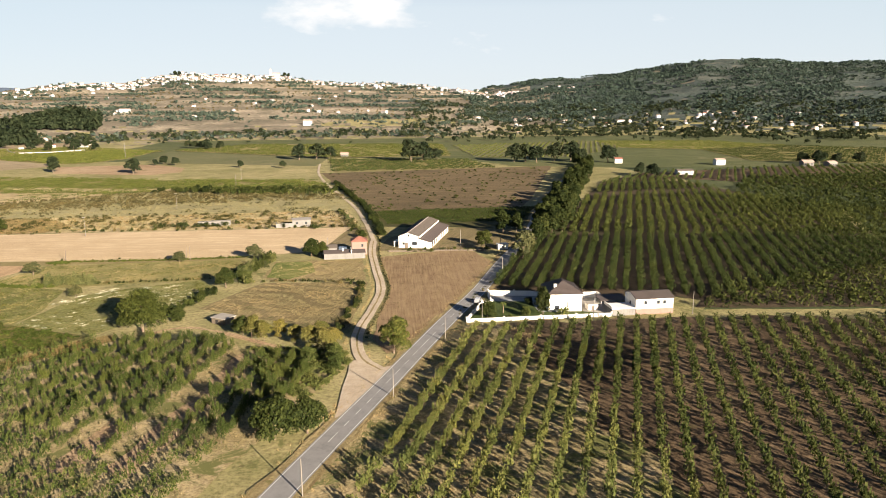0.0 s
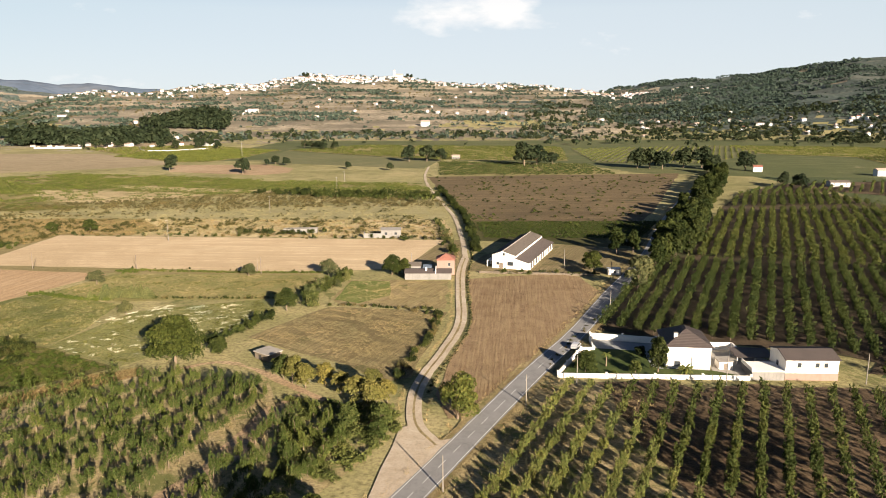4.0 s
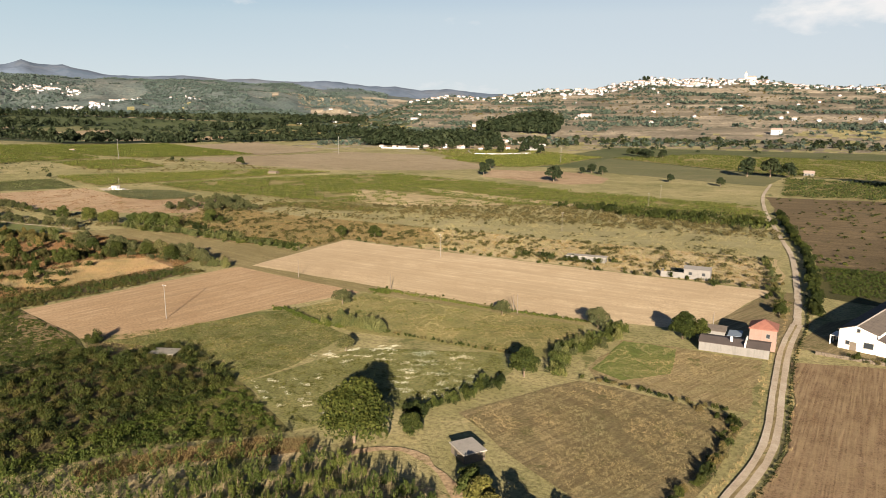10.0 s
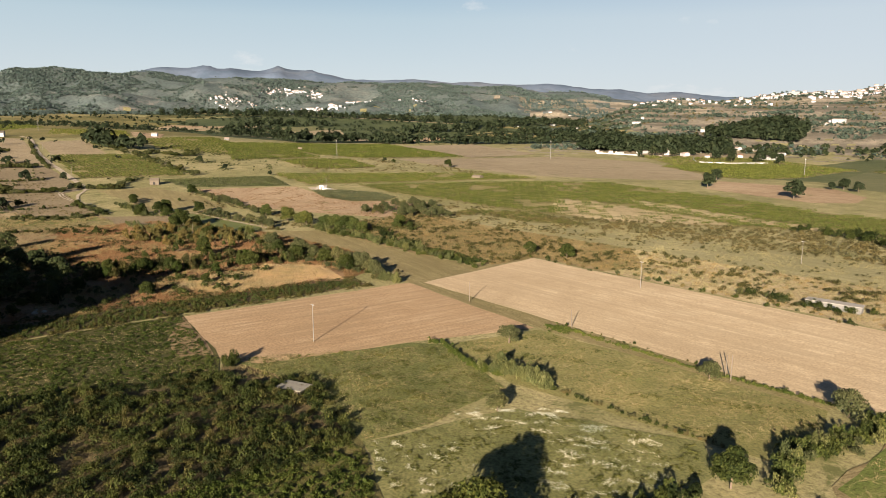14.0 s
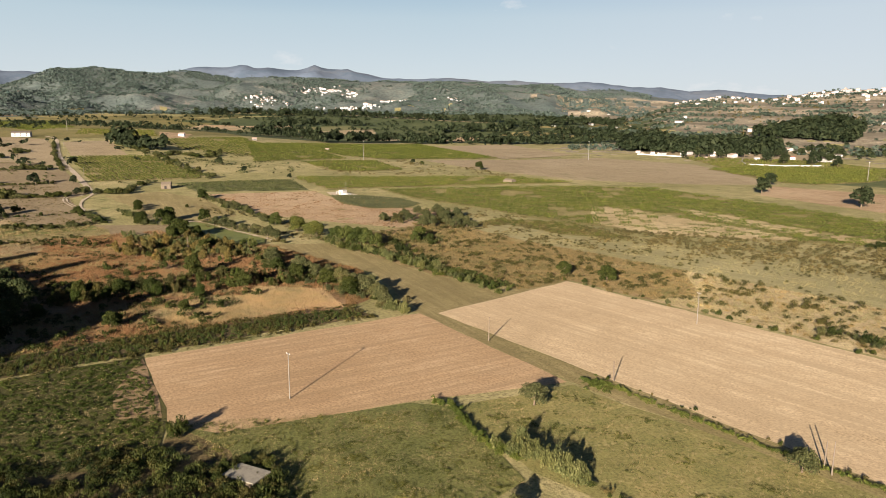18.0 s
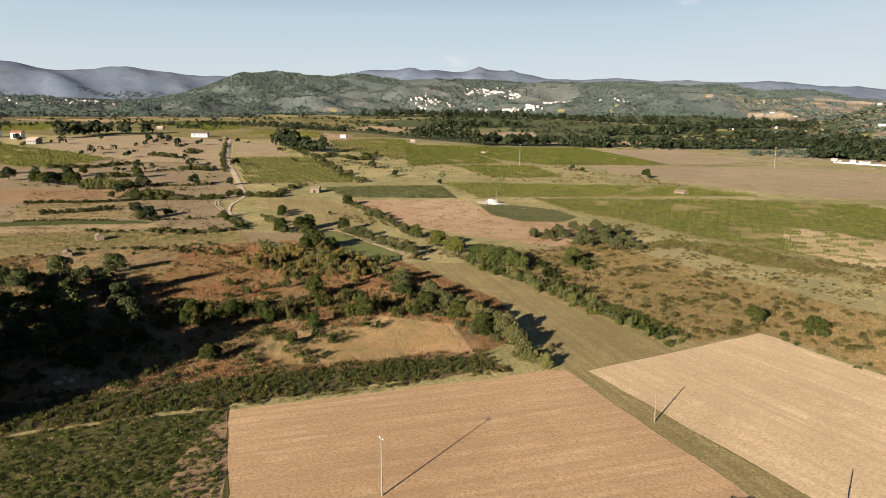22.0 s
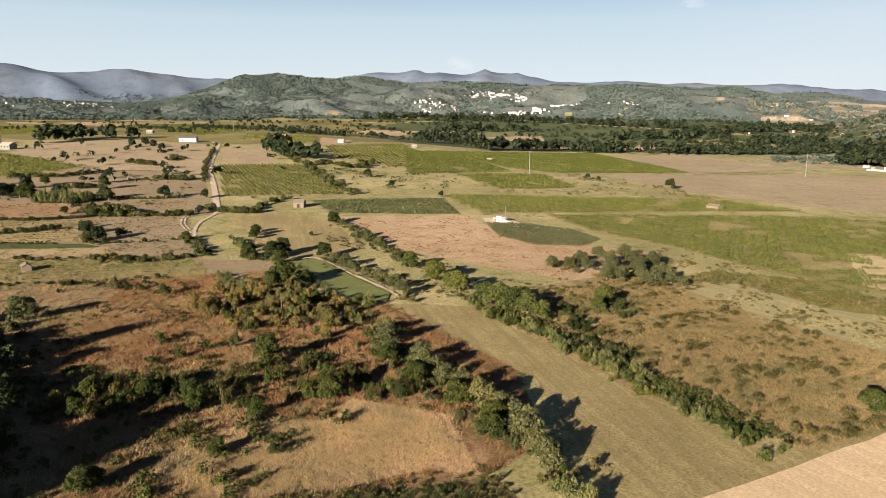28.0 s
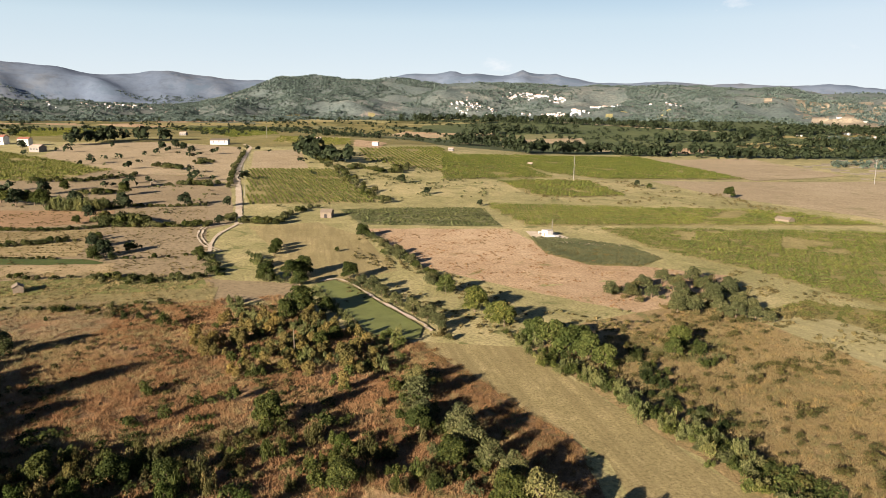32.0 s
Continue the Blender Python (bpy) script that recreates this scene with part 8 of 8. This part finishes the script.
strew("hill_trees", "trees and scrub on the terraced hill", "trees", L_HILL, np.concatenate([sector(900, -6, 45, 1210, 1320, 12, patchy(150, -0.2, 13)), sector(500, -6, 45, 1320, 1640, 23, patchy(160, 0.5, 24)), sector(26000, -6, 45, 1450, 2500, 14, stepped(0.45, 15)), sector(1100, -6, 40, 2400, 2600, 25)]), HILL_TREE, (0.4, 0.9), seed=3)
strew("hill_foot_trees", "dark trees along the foot of the hills", "trees", L_FAR, np.concatenate([sector(3600, -42, 1, 1180, 2000, 26, patchy(170, -0.2, 27)), sector(520, 2, 34, 1200, 1330, 28, patchy(120, 0.0, 29))]), FAR_TREE, (0.6, 1.2), seed=7)
strew("hill_scrub", "low scrub on the terraced hill", "scrub", L_SCRUB, sector(3000, -5, 45, 1500, 2500, 16, patchy(200, 0.1, 17)), FAR_BUSH, (0.5, 1.3), seed=4)
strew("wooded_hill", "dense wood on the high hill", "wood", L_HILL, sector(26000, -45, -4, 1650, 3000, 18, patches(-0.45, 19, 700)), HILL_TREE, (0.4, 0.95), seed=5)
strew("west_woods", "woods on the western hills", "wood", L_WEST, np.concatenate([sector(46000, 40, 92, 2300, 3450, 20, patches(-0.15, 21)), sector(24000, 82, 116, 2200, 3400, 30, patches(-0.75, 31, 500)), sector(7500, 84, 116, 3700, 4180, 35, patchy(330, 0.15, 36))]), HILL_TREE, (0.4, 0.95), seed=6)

# single trees far off
K_FAR = tree_kind("field_tree", "round dark tree on the plain", L_FAR, 13.0, 7.0, 1.0, 700, 1.2, 12, 41, 0.5, variants=3)
for x, y, s in ((-164, 820, 1.1), (-145, 826, 1.1), (-129, 825, 0.9), (-34, 777, 1.5), (-22, 780, 1.3), (-6, 800, 0.8), (77, 767, 1.2), (89, 766, 1.2), (100, 758, 1.1), (122, 777, 1.2), (139, 776, 1.3), (147, 754, 0.9), (174, 751, 1.1), (172, 624, 0.8), (178, 602, 1.1), (188, 675, 0.6), (363, 720, 1.1), (374, 709, 1.3), (396, 717, 1.0), (417, 715, 1.1), (-329, 1012, 1.0), (-345, 1030, 1.0), (-358, 1040, 1.0), (-312, 1010, 1.1), (-372, 1052, 1.0), (-338, 1022, 1.1), (-305, 760, 0.6), (-283, 758, 0.8), (-308, 716, 0.6), (-411, 756, 1.0), (-205, 725, 0.7), (-160, 716, 0.7), (-712, 570, 0.5), (-667, 171, 0.8), (-655, 174, 0.7), (-680, 108, 1.0), (-700, 95, 1.0), (-720, 74, 1.0), (-761, 54, 0.9), (-731, 113, 0.9), (-673, 143, 0.9), (-626, 158, 0.7), (-653, 234, 0.6), (-660, 208, 0.8), (-522, 180, 0.7), (-542, 172, 0.6), (-744, 371, 0.7), (-679, 374, 0.5), (-621, 394, 0.4), (-1010, 330, 0.9), (-1000, 345, 1.1), (-985, 350, 1.0), (-960, 360, 1.0), (-940, 352, 0.8), (-1050, 200, 0.8), (-1090, 190, 0.9), (-1120, 180, 1.0), (-1100, 165, 1.0), (-590, 229, 0.5), (-1130, 10, 1.0)):
    plant(K_FAR, x, y, s * (1.2 if y > 740 and x > -200 else 0.8), group="trees on the plain")
for k, (pts, gap, spread, size) in enumerate((
        ([(-806, 90), (-803, 110), (-801, 128), (-820, 146), (-832, 163)], 1.7, 1.2, (0.8, 1.5)),
        ([(-726, 140), (-723, 151), (-727, 160)], 1.7, 1.6, (1.0, 1.8)),
        ([(-655, 165), (-663, 178), (-657, 199), (-659, 221)], 1.4, 0.8, (0.55, 0.95)),
        ([(-767, 197), (-764, 207), (-762, 217), (-755, 226)], 1.2, 2.2, (1.2, 1.9)),
        ([(-907, 175), (-890, 184), (-875, 197)], 2.0, 3.0, (1.0, 2.0)),
        ([(-917, 208), (-948, 215), (-940, 225)], 2.4, 3.0, (1.0, 1.9)),
        ([(-606, 166), (-605, 174), (-603, 182), (-596, 190)], 0.8, 2.6, (1.3, 2.3)),
        ([(-597, 168), (-590, 189), (-589, 203), (-586, 217), (-588, 224)], 1.2, 1.2, (0.7, 1.4)),
        ([(-597, 105), (-596, 120), (-591, 137), (-590, 153), (-594, 168)], 1.3, 0.9, (0.6, 1.0)),
        ([(-552, 118), (-553, 131), (-554, 140), (-557, 149), (-559, 161)], 1.5, 1.3, (0.6, 1.2)),
        ([(-563, 167), (-552, 171), (-540, 174), (-527, 175), (-515, 177)], 2.4, 1.6, (0.6, 1.2)),
        ([(-531, 110), (-527, 138), (-520, 160)], 1.6, 0.5, (0.35, 0.6)),
        ([(-514, 183), (-513, 201), (-512, 210), (-516, 218)], 3.2, 0.7, (0.4, 0.8)),
        ([(-518, 219), (-505, 223), (-490, 226), (-474, 228)], 1.8, 1.3, (0.6, 1.15)),
        ([(-480, 180), (-477, 190), (-473, 199), (-472, 208), (-473, 222)], 0.9, 2.2, (0.6, 1.1)),
        ([(-489, 150), (-485, 165), (-482, 182)], 3.0, 1.2, (0.4, 0.9)),
        ([(-599, 234), (-606, 236)], 1.2, 1.6, (1.3, 2.0)),
        ([(-596, 244), (-588, 248), (-585, 254), (-586, 262)], 1.0, 2.0, (1.0, 1.7)),
        ([(-595, 262), (-608, 266), (-625, 277), (-639, 285)], 2.2, 2.0, (0.8, 1.4)),
        ([(-1028, 324), (-903, 334), (-800, 333), (-725, 332), (-645, 333)], 4.0, 3.0, (0.8, 2.0)),
        ([(-743, 236), (-881, 243), (-1059, 260)], 3.5, 0.8, (0.7, 1.2)),
        ([(-851, 342), (-863, 359), (-832, 369), (-817, 378), (-860, 400)], 2.2, 4.0, (1.0, 2.2)),
        ([(-446, 150), (-443, 165), (-440, 192), (-437, 212)], 2.6, 1.5, (0.4, 0.8)))):
    hedge(pts, [H_GREEN, H_DARK, H_OLIVE, H_GREEN, H_OLIVE], gap, spread, size, 60 + k, "field hedges")
hedge([(-661, 132), (-656, 140), (-653, 148), (-652, 156), (-656, 163)], [B_REED], 0.55, 2.2, (1.6, 2.4), 79, "reeds")
for x, y, size in ((-689, 103, 1.25), (-687, 112, 1.1), (-676, 124, 1.35), (-682, 118, 1.1), (-696, 96, 1.2), (-750, 123, 0.9), (-717, 166, 1.15), (-529, 189, 0.55), (-513, 201, 0.3), (-516, 176, 0.6), (-608, 154, 0.6), (-560, 172, 0.5), (-507, 221, 0.5), (-514, 220, 0.55), (-507, 252, 0.6)):
    plant(K_DARK, x, y, size, group="field edge trees")
small_house("stone_hut", "small low stone hut in dry grass", -468, 158, 14, 4.6, 3.4, 2.2, 0.9, M_STONE, M_STONE, 0)
small_house("stone_hut", "low ruined stone hut in straw-coloured grass", -434.7, 147.6, 10, 7.0, 3.4, 2.0, 0.6, M_STONE, M_STONE, 0)
TERRACES = [(-660, 100), (-655, 222), (-476, 224), (-440, 214), (-446, 120), (-520, 100)]
strew("terrace_weeds", "low dry weeds on the terraces", "weeds", L_SCRUB, np.concatenate([scatter(TERRACES, 2600, 45, -0.3, 22), rows_in([(-590, 110), (-587, 166), (-526, 166), (-530, 112)], (0.2, 1), 5.0, 1.6, 46, 0.4), rows_in([(-488, 120), (-482, 186), (-474, 220), (-445, 212), (-450, 130)], (0.12, 1), 4.5, 1.7, 47, 0.5)]), FAR_BUSH, (0.08, 0.26), (0.4, 0.8), seed=46)
strew("terrace_grass", "tall dry grass along the terrace strips", "grass", L_STRAW, scatter([(-500, 110), (-492, 186), (-474, 226), (-434, 226), (-446, 120)], 3000, 48, -0.2, 14), WEED, (0.5, 1.0), seed=48)
small_house("field_shed", "small dark shed among field bushes", -769, 181, 8, 6.0, 4.0, 2.4, 0.8, M_STONE, M_STONE, 0)
strew("terrace_scrub", "low bushes along the terrace edges", "scrub", L_OLIVE, np.concatenate([scatter([(-600, 230), (-860, 235), (-1000, 60), (-700, 60)], 160, 31, 0.6, 45), scatter([(-640, 250), (-660, 420), (-900, 520), (-1100, 330), (-900, 340), (-660, 335)], 500, 32, 0.3, 50)]), FAR_BUSH, (0.25, 0.6), seed=31)
strew("plain_scrub", "scattered low bushes on dry ground", "scrub", L_SCRUB, np.concatenate([scatter([(-380, 400), (-300, 440), (-60, 480), (-75, 505), (-200, 530), (-300, 470)], 900, 33, 0.0, 40), scatter([(-640, 420), (-560, 610), (-740, 600), (-780, 480)], 300, 35, 0.1, 40)]), MIDB, (0.5, 1.3), seed=32)

for k, (pts, m) in enumerate(((BARE[0], M_PALE), (BARE[1], M_PALE))):
    plot("fallow_strip", "dry fallow strip between vines", pts, m, 1.5, lift=0.3 + 0.01 * k)
strew("fallow_bushes", "dark low bushes on the brown fallow", "scrub", L_TREE, scatter([(-113, 655), (105, 700), (55, 470), (40, 417), (-33, 398), (-75, 553)], 420, 34, 0.0, 30), FAR_BUSH, (0.2, 0.55), (0.5, 1.0), seed=33)

# ------------------------------------------------------------------ houses far off
def house_kind(w, d, h, rise, wall, roof_m):
    wm, rm = bpy.data.meshes.new("wall"), bpy.data.meshes.new("roof")
    bm = gable_walls(-w / 2, w / 2, -d / 2, d / 2, h, rise, z0=-6)
    bmesh.ops.recalc_face_normals(bm, faces=bm.faces)
    bm.to_mesh(wm)
    bm.free()
    wm.materials.append(wall)
    bm = bmesh.new()
    o, t = 0.5, 0.35
    prof = [(-d / 2 - o, h - o * rise / (d / 2)), (0, h + rise), (d / 2 + o, h - o * rise / (d / 2)), (d / 2 + o, h - o * rise / (d / 2) + t), (0, h + rise + t), (-d / 2 - o, h - o * rise / (d / 2) + t)]
    prism(prof, -w / 2 - o, w / 2 + o, bm)
    bm.transform(Matrix(((0, 1, 0, 0), (1, 0, 0, 0), (0, 0, 1, 0), (0, 0, 0, 1))))
    bmesh.ops.recalc_face_normals(bm, faces=bm.faces)
    bm.to_mesh(rm)
    bm.free()
    rm.materials.append(roof_m)
    spots = [(w * (k - 1) * 0.3, z) for k in range(3) for z in ([h * 0.3, h * 0.65] if h > 5.5 else [h * 0.4])]
    panes = []
    for group in [spots] + [[q] for q in spots]:      # all joined for far off, then one by one
        pm = bpy.data.meshes.new("window")
        bm = bmesh.new()
        for x, z in group:
            block(x - 0.6, x + 0.6, -d / 2 - 0.08, -d / 2 + 0.1, z, z + 1.3, bm)
        bm.to_mesh(pm)
        bm.free()
        pm.materials.append(M_GLASS)
        panes.append(pm)
    return wm, rm, panes


M_CREAM = plain("cream_plaster", (0.323, 0.32, 0.318), 0.1, 0.3, 0.9)
M_PALEROOF = plain("pale_tile_roof", (0.30, 0.225, 0.185), 0.25, 0.3, 0.9)
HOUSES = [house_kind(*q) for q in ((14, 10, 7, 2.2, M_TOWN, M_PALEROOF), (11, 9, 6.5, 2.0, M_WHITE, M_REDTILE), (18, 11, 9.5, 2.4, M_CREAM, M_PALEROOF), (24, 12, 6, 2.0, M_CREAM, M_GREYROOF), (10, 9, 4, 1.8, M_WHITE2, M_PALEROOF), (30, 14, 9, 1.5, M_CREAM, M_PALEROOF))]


def far_house(x, y, kind, turn, scale=1.0, label="white house with a tiled roof", group="", z=None):
    root = thing("far_house", label, "house", group)
    root.matrix_world = Matrix.LocRotScale((x, y, float(land(x, y)) if z is None else z), Euler((0, 0, radians(turn))), (scale,) * 3)
    wm, rm, panes = HOUSES[kind]
    new("wall", wm).parent = root
    new("roof", rm).parent = root
    if math.hypot(x - CX, y - CY) < 1400:
        for me in panes[1:]:
            new("window", me).parent = root
    else:
        tagged(new("window", panes[0]), kind="stuff").parent = root
    return root


rng = np.random.default_rng(77)
for k in range(80):         # the town along the crest
    a = rng.choice([rng.uniform(-7, 37), rng.normal(15, 5), rng.normal(17, 7), rng.normal(-3, 3)])
    r = rng.normal(2480, 70) if a > -1 else rng.normal(2500, 45)
    far_house(*polar(a, r), rng.integers(6), rng.uniform(-60, 60), rng.uniform(0.6, 0.95), "white town house on the hilltop", "hilltop town")
for k in range(9):          # the town's edge, lower down
    far_house(*polar(rng.uniform(2, 38), rng.uniform(1500, 2350)), rng.integers(5), rng.uniform(-60, 60), rng.uniform(0.5, 0.8), "white house on the terraced slope", "slope houses")
for k in range(24):          # at the foot of the wooded hill
    far_house(*polar(rng.uniform(-32, -8), rng.normal(1650, 110)), rng.choice([0, 1, 4]), rng.uniform(-60, 60), rng.uniform(0.5, 0.8), "white house at the foot of the hill", "hill foot houses")
WEST = [(-2513, 1340), (-2525, 1407), (-2509, 1450), (-2560, 1582), (-2527, 1630), (-2476, 1679), (-2437, 1722), (-2343, 1725), (-2854, 1357), (-2840, 1407), (-2853, 1469), (-2791, 1511), (-2768, 1099), (-2742, 1142), (-2696, 1201), (-2561, 1285), (-2540, 1600), (-2520, 1560)]
for k in range(80):         # the village to the west
    x, y = WEST[rng.integers(len(WEST))]
    far_house(x + rng.normal(0, 35), y + rng.normal(0, 22), rng.choice([0, 1, 4, 4]), rng.uniform(-60, 60), rng.uniform(0.45, 0.7), "white village house on a wooded slope", "western village")
for k in range(40):
    a = rng.choice([rng.normal(104, 1.3), rng.normal(95, 1.6), rng.uniform(84, 106)])
    far_house(*polar(a, rng.normal(3050, 90)), rng.choice([0, 1, 4, 4]), rng.uniform(-60, 60), rng.uniform(0.7, 1.0), "white house in the far valley", "valley houses")
for k, (x, y) in enumerate(((-786, 1020), (-766, 1018), (-751, 1021), (-813, 1136), (-666, 1009), (-806, 1199), (-768, 1185), (-728, 1202), (-762, 1292), (-729, 1274), (-669, 1235), (-667, 1262), (-640, 1030), (-610, 1040), (-700, 1150), (-590, 1090))):
    far_house(x, y, (4, 0, 3, 1)[k % 4], 30 + 25 * (k % 3), 0.38 + 0.06 * (k % 4), "low pale building in a works yard", "works yard")
M_YARD = plain("white_yard_plaster", (0.34, 0.335, 0.33), 0.25, 0.2, 0.85)
HOUSES.append(house_kind(13, 9, 4.2, 1.6, M_YARD, M_PALEROOF))
HOUSES.append(house_kind(26, 12, 5.5, 1.4, M_YARD, M_GREYROOF))
for k, (x, y) in enumerate(scatter([(-800, 1010), (-850, 1110), (-845, 1240), (-740, 1320), (-655, 1330), (-520, 1070), (-560, 1000), (-640, 1050), (-720, 1030)], 34, 64)):
    far_house(x, y, 6 + (k % 4 == 0), 20 + 35 * (k % 5), 0.55 + 0.09 * (k % 5), "white low building in a works yard", "works yard")
for k, (x, y) in enumerate(scatter([(-810, 1000), (-860, 1110), (-855, 1240), (-740, 1330), (-640, 1340), (-480, 1040), (-540, 970), (-700, 1000)], 40, 65)):
    plant(K_FAR, x, y, 0.45 + 0.1 * (k % 6), group="trees on the plain")
far_house(-812, 1215, 7, 35, 1.25, "large white works building", "works yard")
far_house(-795, 1185, 6, 50, 1.3, "large white works building", "works yard")
for pts in ([(-624, 1030), (-595, 985), (-566, 950)], [(-560, 948), (-525, 959), (-501, 1005)], [(-772, 992), (-735, 1000), (-700, 1003)]):
    wall_run("yard_wall", "long low white yard wall", list(pts), 1.9, 0.4, mat_=M_YARD)
for k, (x, y) in enumerate(((-764, 1059), (-717, 1026), (-719, 1097), (-688, 1022), (-700, 1107), (-678, 1092), (-654, 1078), (-710, 1219), (-602, 1164), (-569, 1124), (-550, 1004), (-529, 1037), (-535, 1077), (-490, 1014), (-376, 689), (-291, 671), (-300, 770))):
    plant(K_FAR, x, y, 0.7 + 0.12 * (k % 4), group="trees on the plain")
for a, r, kd, s in ((44, 2100, 5, 0.5), (46, 2150, 3, 0.6), (42, 2050, 3, 0.6), (39, 1750, 3, 0.5)):
    far_house(*polar(a, r), kd, 20, s, "large white works building", "works")
for x, y in ((-1457, 1446), (-1419, 1498), (-1406, 1537), (-1492, 1696), (-1744, 1872), (-1924, 2032), (-1864, 2070), (-1890, 2161), (-1650, 1780), (-1700, 1830)):
    far_house(x, y, 3, rng.uniform(-20, 20) + 50, rng.uniform(0.4, 0.65), "long pale shed on the plain", "plain sheds")
for x, y, kd, turn, s, text in ((-1215, -33, 1, 70, 1.35, "white house with a bright red roof"), (-1190, 0, 1, 75, 1.2, "white house with a bright red roof"), (-1095, 34, 4, 60, 1.3, "small white house with a red roof"), (-1181, 232, 3, 75, 0.95, "long white farm warehouse"), (-1430, 176, 4, 70, 1.0, "low cream farmhouse among trees"), (-1118, 534, 4, 65, 0.7, "cream farmhouse beside vines"), (-1271, 375, 4, 60, 0.65, "small cream farmhouse among vines"), (-1162, 438, 0, 60, 0.6, "old cream farmhouse among vines"), (-912, 560, 4, 60, 0.5, "small white shed among vines"), (212, 625, 3, 5, 0.6, "long pinkish white farmhouse"), (277, 715, 0, 10, 0.7, "white farmhouse among trees"), (183, 744, 1, -5, 0.7, "farmhouse with a red roof"), (-117, 857, 4, 10, 0.9, "small white farm building"), (-745, 1706, 5, 5, 0.8, "large flat white works building"), (-287, 1545, 0, 5, 1.3, "white house above pale terraces"), (355, 696, 4, 0, 1.0, "farm building among dark trees"), (375, 690, 4, 15, 0.9, "farm building among dark trees"), (420, 1707, 3, 10, 0.8, "long white house below the hill")):
    far_house(x, y, kd, turn, s, text)
def crowded(name, label, spots, seed, size=1.0):
    """Houses too many and too far to count, joined: small blocks with roofs."""
    rng = np.random.default_rng(seed)
    V, F, base = [[], []], [[], []], [0, 0]
    for x, y in spots:
        z = float(land(x, y))
        w, d, h, t = rng.uniform(4, 9) * size, rng.uniform(4, 6) * size, rng.uniform(4, 8.5) * size, rng.uniform(0, 3.14)
        c, s = math.cos(t), math.sin(t)
        for n, q in ((0, [(-w, -d, -5), (w, -d, -5), (w, d, -5), (-w, d, -5), (-w, -d, h), (w, -d, h), (w, d, h), (-w, d, h)]), (1, [(-w - 0.4, -d - 0.4, h), (w + 0.4, -d - 0.4, h), (w + 0.4, d + 0.4, h), (-w - 0.4, d + 0.4, h), (-w - 0.4, 0, h + 2), (w + 0.4, 0, h + 2), (w + 0.4, 0, h + 2.1), (-w - 0.4, 0, h + 2.1)])):
            q = np.array(q)
            V[n].append(np.stack([q[:, 0] * c - q[:, 1] * s + x, q[:, 0] * s + q[:, 1] * c + y, q[:, 2] + z], -1))
            F[n].append(np.array([(0, 1, 5, 4), (1, 2, 6, 5), (2, 3, 7, 6), (3, 0, 4, 7), (4, 5, 6, 7)]) + base[n])
            base[n] += 8
    both = np.concatenate(V[0] + V[1])
    faces = np.concatenate(F[0] + [f + base[0] for f in F[1]])
    index = np.repeat([0, 1], [len(F[0]) * 5, len(F[1]) * 5])
    return tagged(new(name, grid_mesh(name, both, faces, [M_TOWN, M_PALEROOF], index, False)), label, "town", kind="stuff")


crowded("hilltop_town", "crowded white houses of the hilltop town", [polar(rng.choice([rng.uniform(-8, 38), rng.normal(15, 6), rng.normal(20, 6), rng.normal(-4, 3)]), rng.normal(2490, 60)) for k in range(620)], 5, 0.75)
crowded("west_village", "crowded white houses of the western village", [(x + rng.normal(0, 30), y + rng.normal(0, 16)) for x, y in WEST for k in range(14)], 6, 0.6)
crowded("foot_hamlets", "small white houses strung along the hill foot", [polar(rng.uniform(-34, -4), rng.normal(1640, 90)) for k in range(40)], 7, 0.7)
crowded("valley_hamlets", "small white houses strung along the far valley", [polar(rng.choice([rng.normal(104, 3.0), rng.normal(94, 2.0), rng.uniform(86, 112)]), rng.normal(3230, 60)) for k in range(90)], 9, 0.6)
crowded("slope_hamlets", "small pale houses on the lower terraces", [polar(rng.uniform(4, 42), rng.uniform(1500, 2380)) for k in range(22)], 8, 0.6)
church = at(thing("church", "white hilltop church with a square tower", "church"), *polar(12.1, 2560), 10)
part("nave", gable_walls(-14, 14, -7, 7, 10, 4, z0=-8), M_WHITE, church)
gable_roof(church, -14, 14, -7, 7, 10, 4, 0.5, M_PALEROOF)
part("tower", block(-20, -13, -3.5, 3.5, -8, 24), M_WHITE, church)
part("spire", hip_roof(-20, -13, -3.5, 3.5, 24, 5, 0.3, 0.1), M_PALEROOF, church)
for a, r in ((19.4, 2560), (19.7, 2565), (11.4, 2570), (11.1, 2575)):
    plant(K_FAR, *polar(a, r), 1.0, 1.2)

# low dry growth on the open ground
strew("shoulder_scrub", "low dry scrub beside the vines", "scrub", L_SCRUB, np.concatenate([scatter([(-430, 442), (-365, 449), (-300, 466), (-203, 530), (-100, 552), (-90, 500), (-250, 420), (-378, 372)], 1900, 41, 0.1, 35), scatter([(-560, 300), (-466, 312), (-378, 366), (-300, 330), (-420, 270)], 500, 42, 0.2, 30)]), FAR_BUSH, (0.14, 0.42), (0.5, 1.0), seed=41)
strew("pink_field_tufts", "dry rusty tufts on the pinkish stubble", "weeds", L_RUSTY, scatter([(-560, 303), (-542, 382), (-472, 381), (-421, 433), (-378, 367), (-466, 314)], 900, 43, 0.1, 25), FAR_BUSH, (0.08, 0.25), (0.4, 0.8), seed=42)
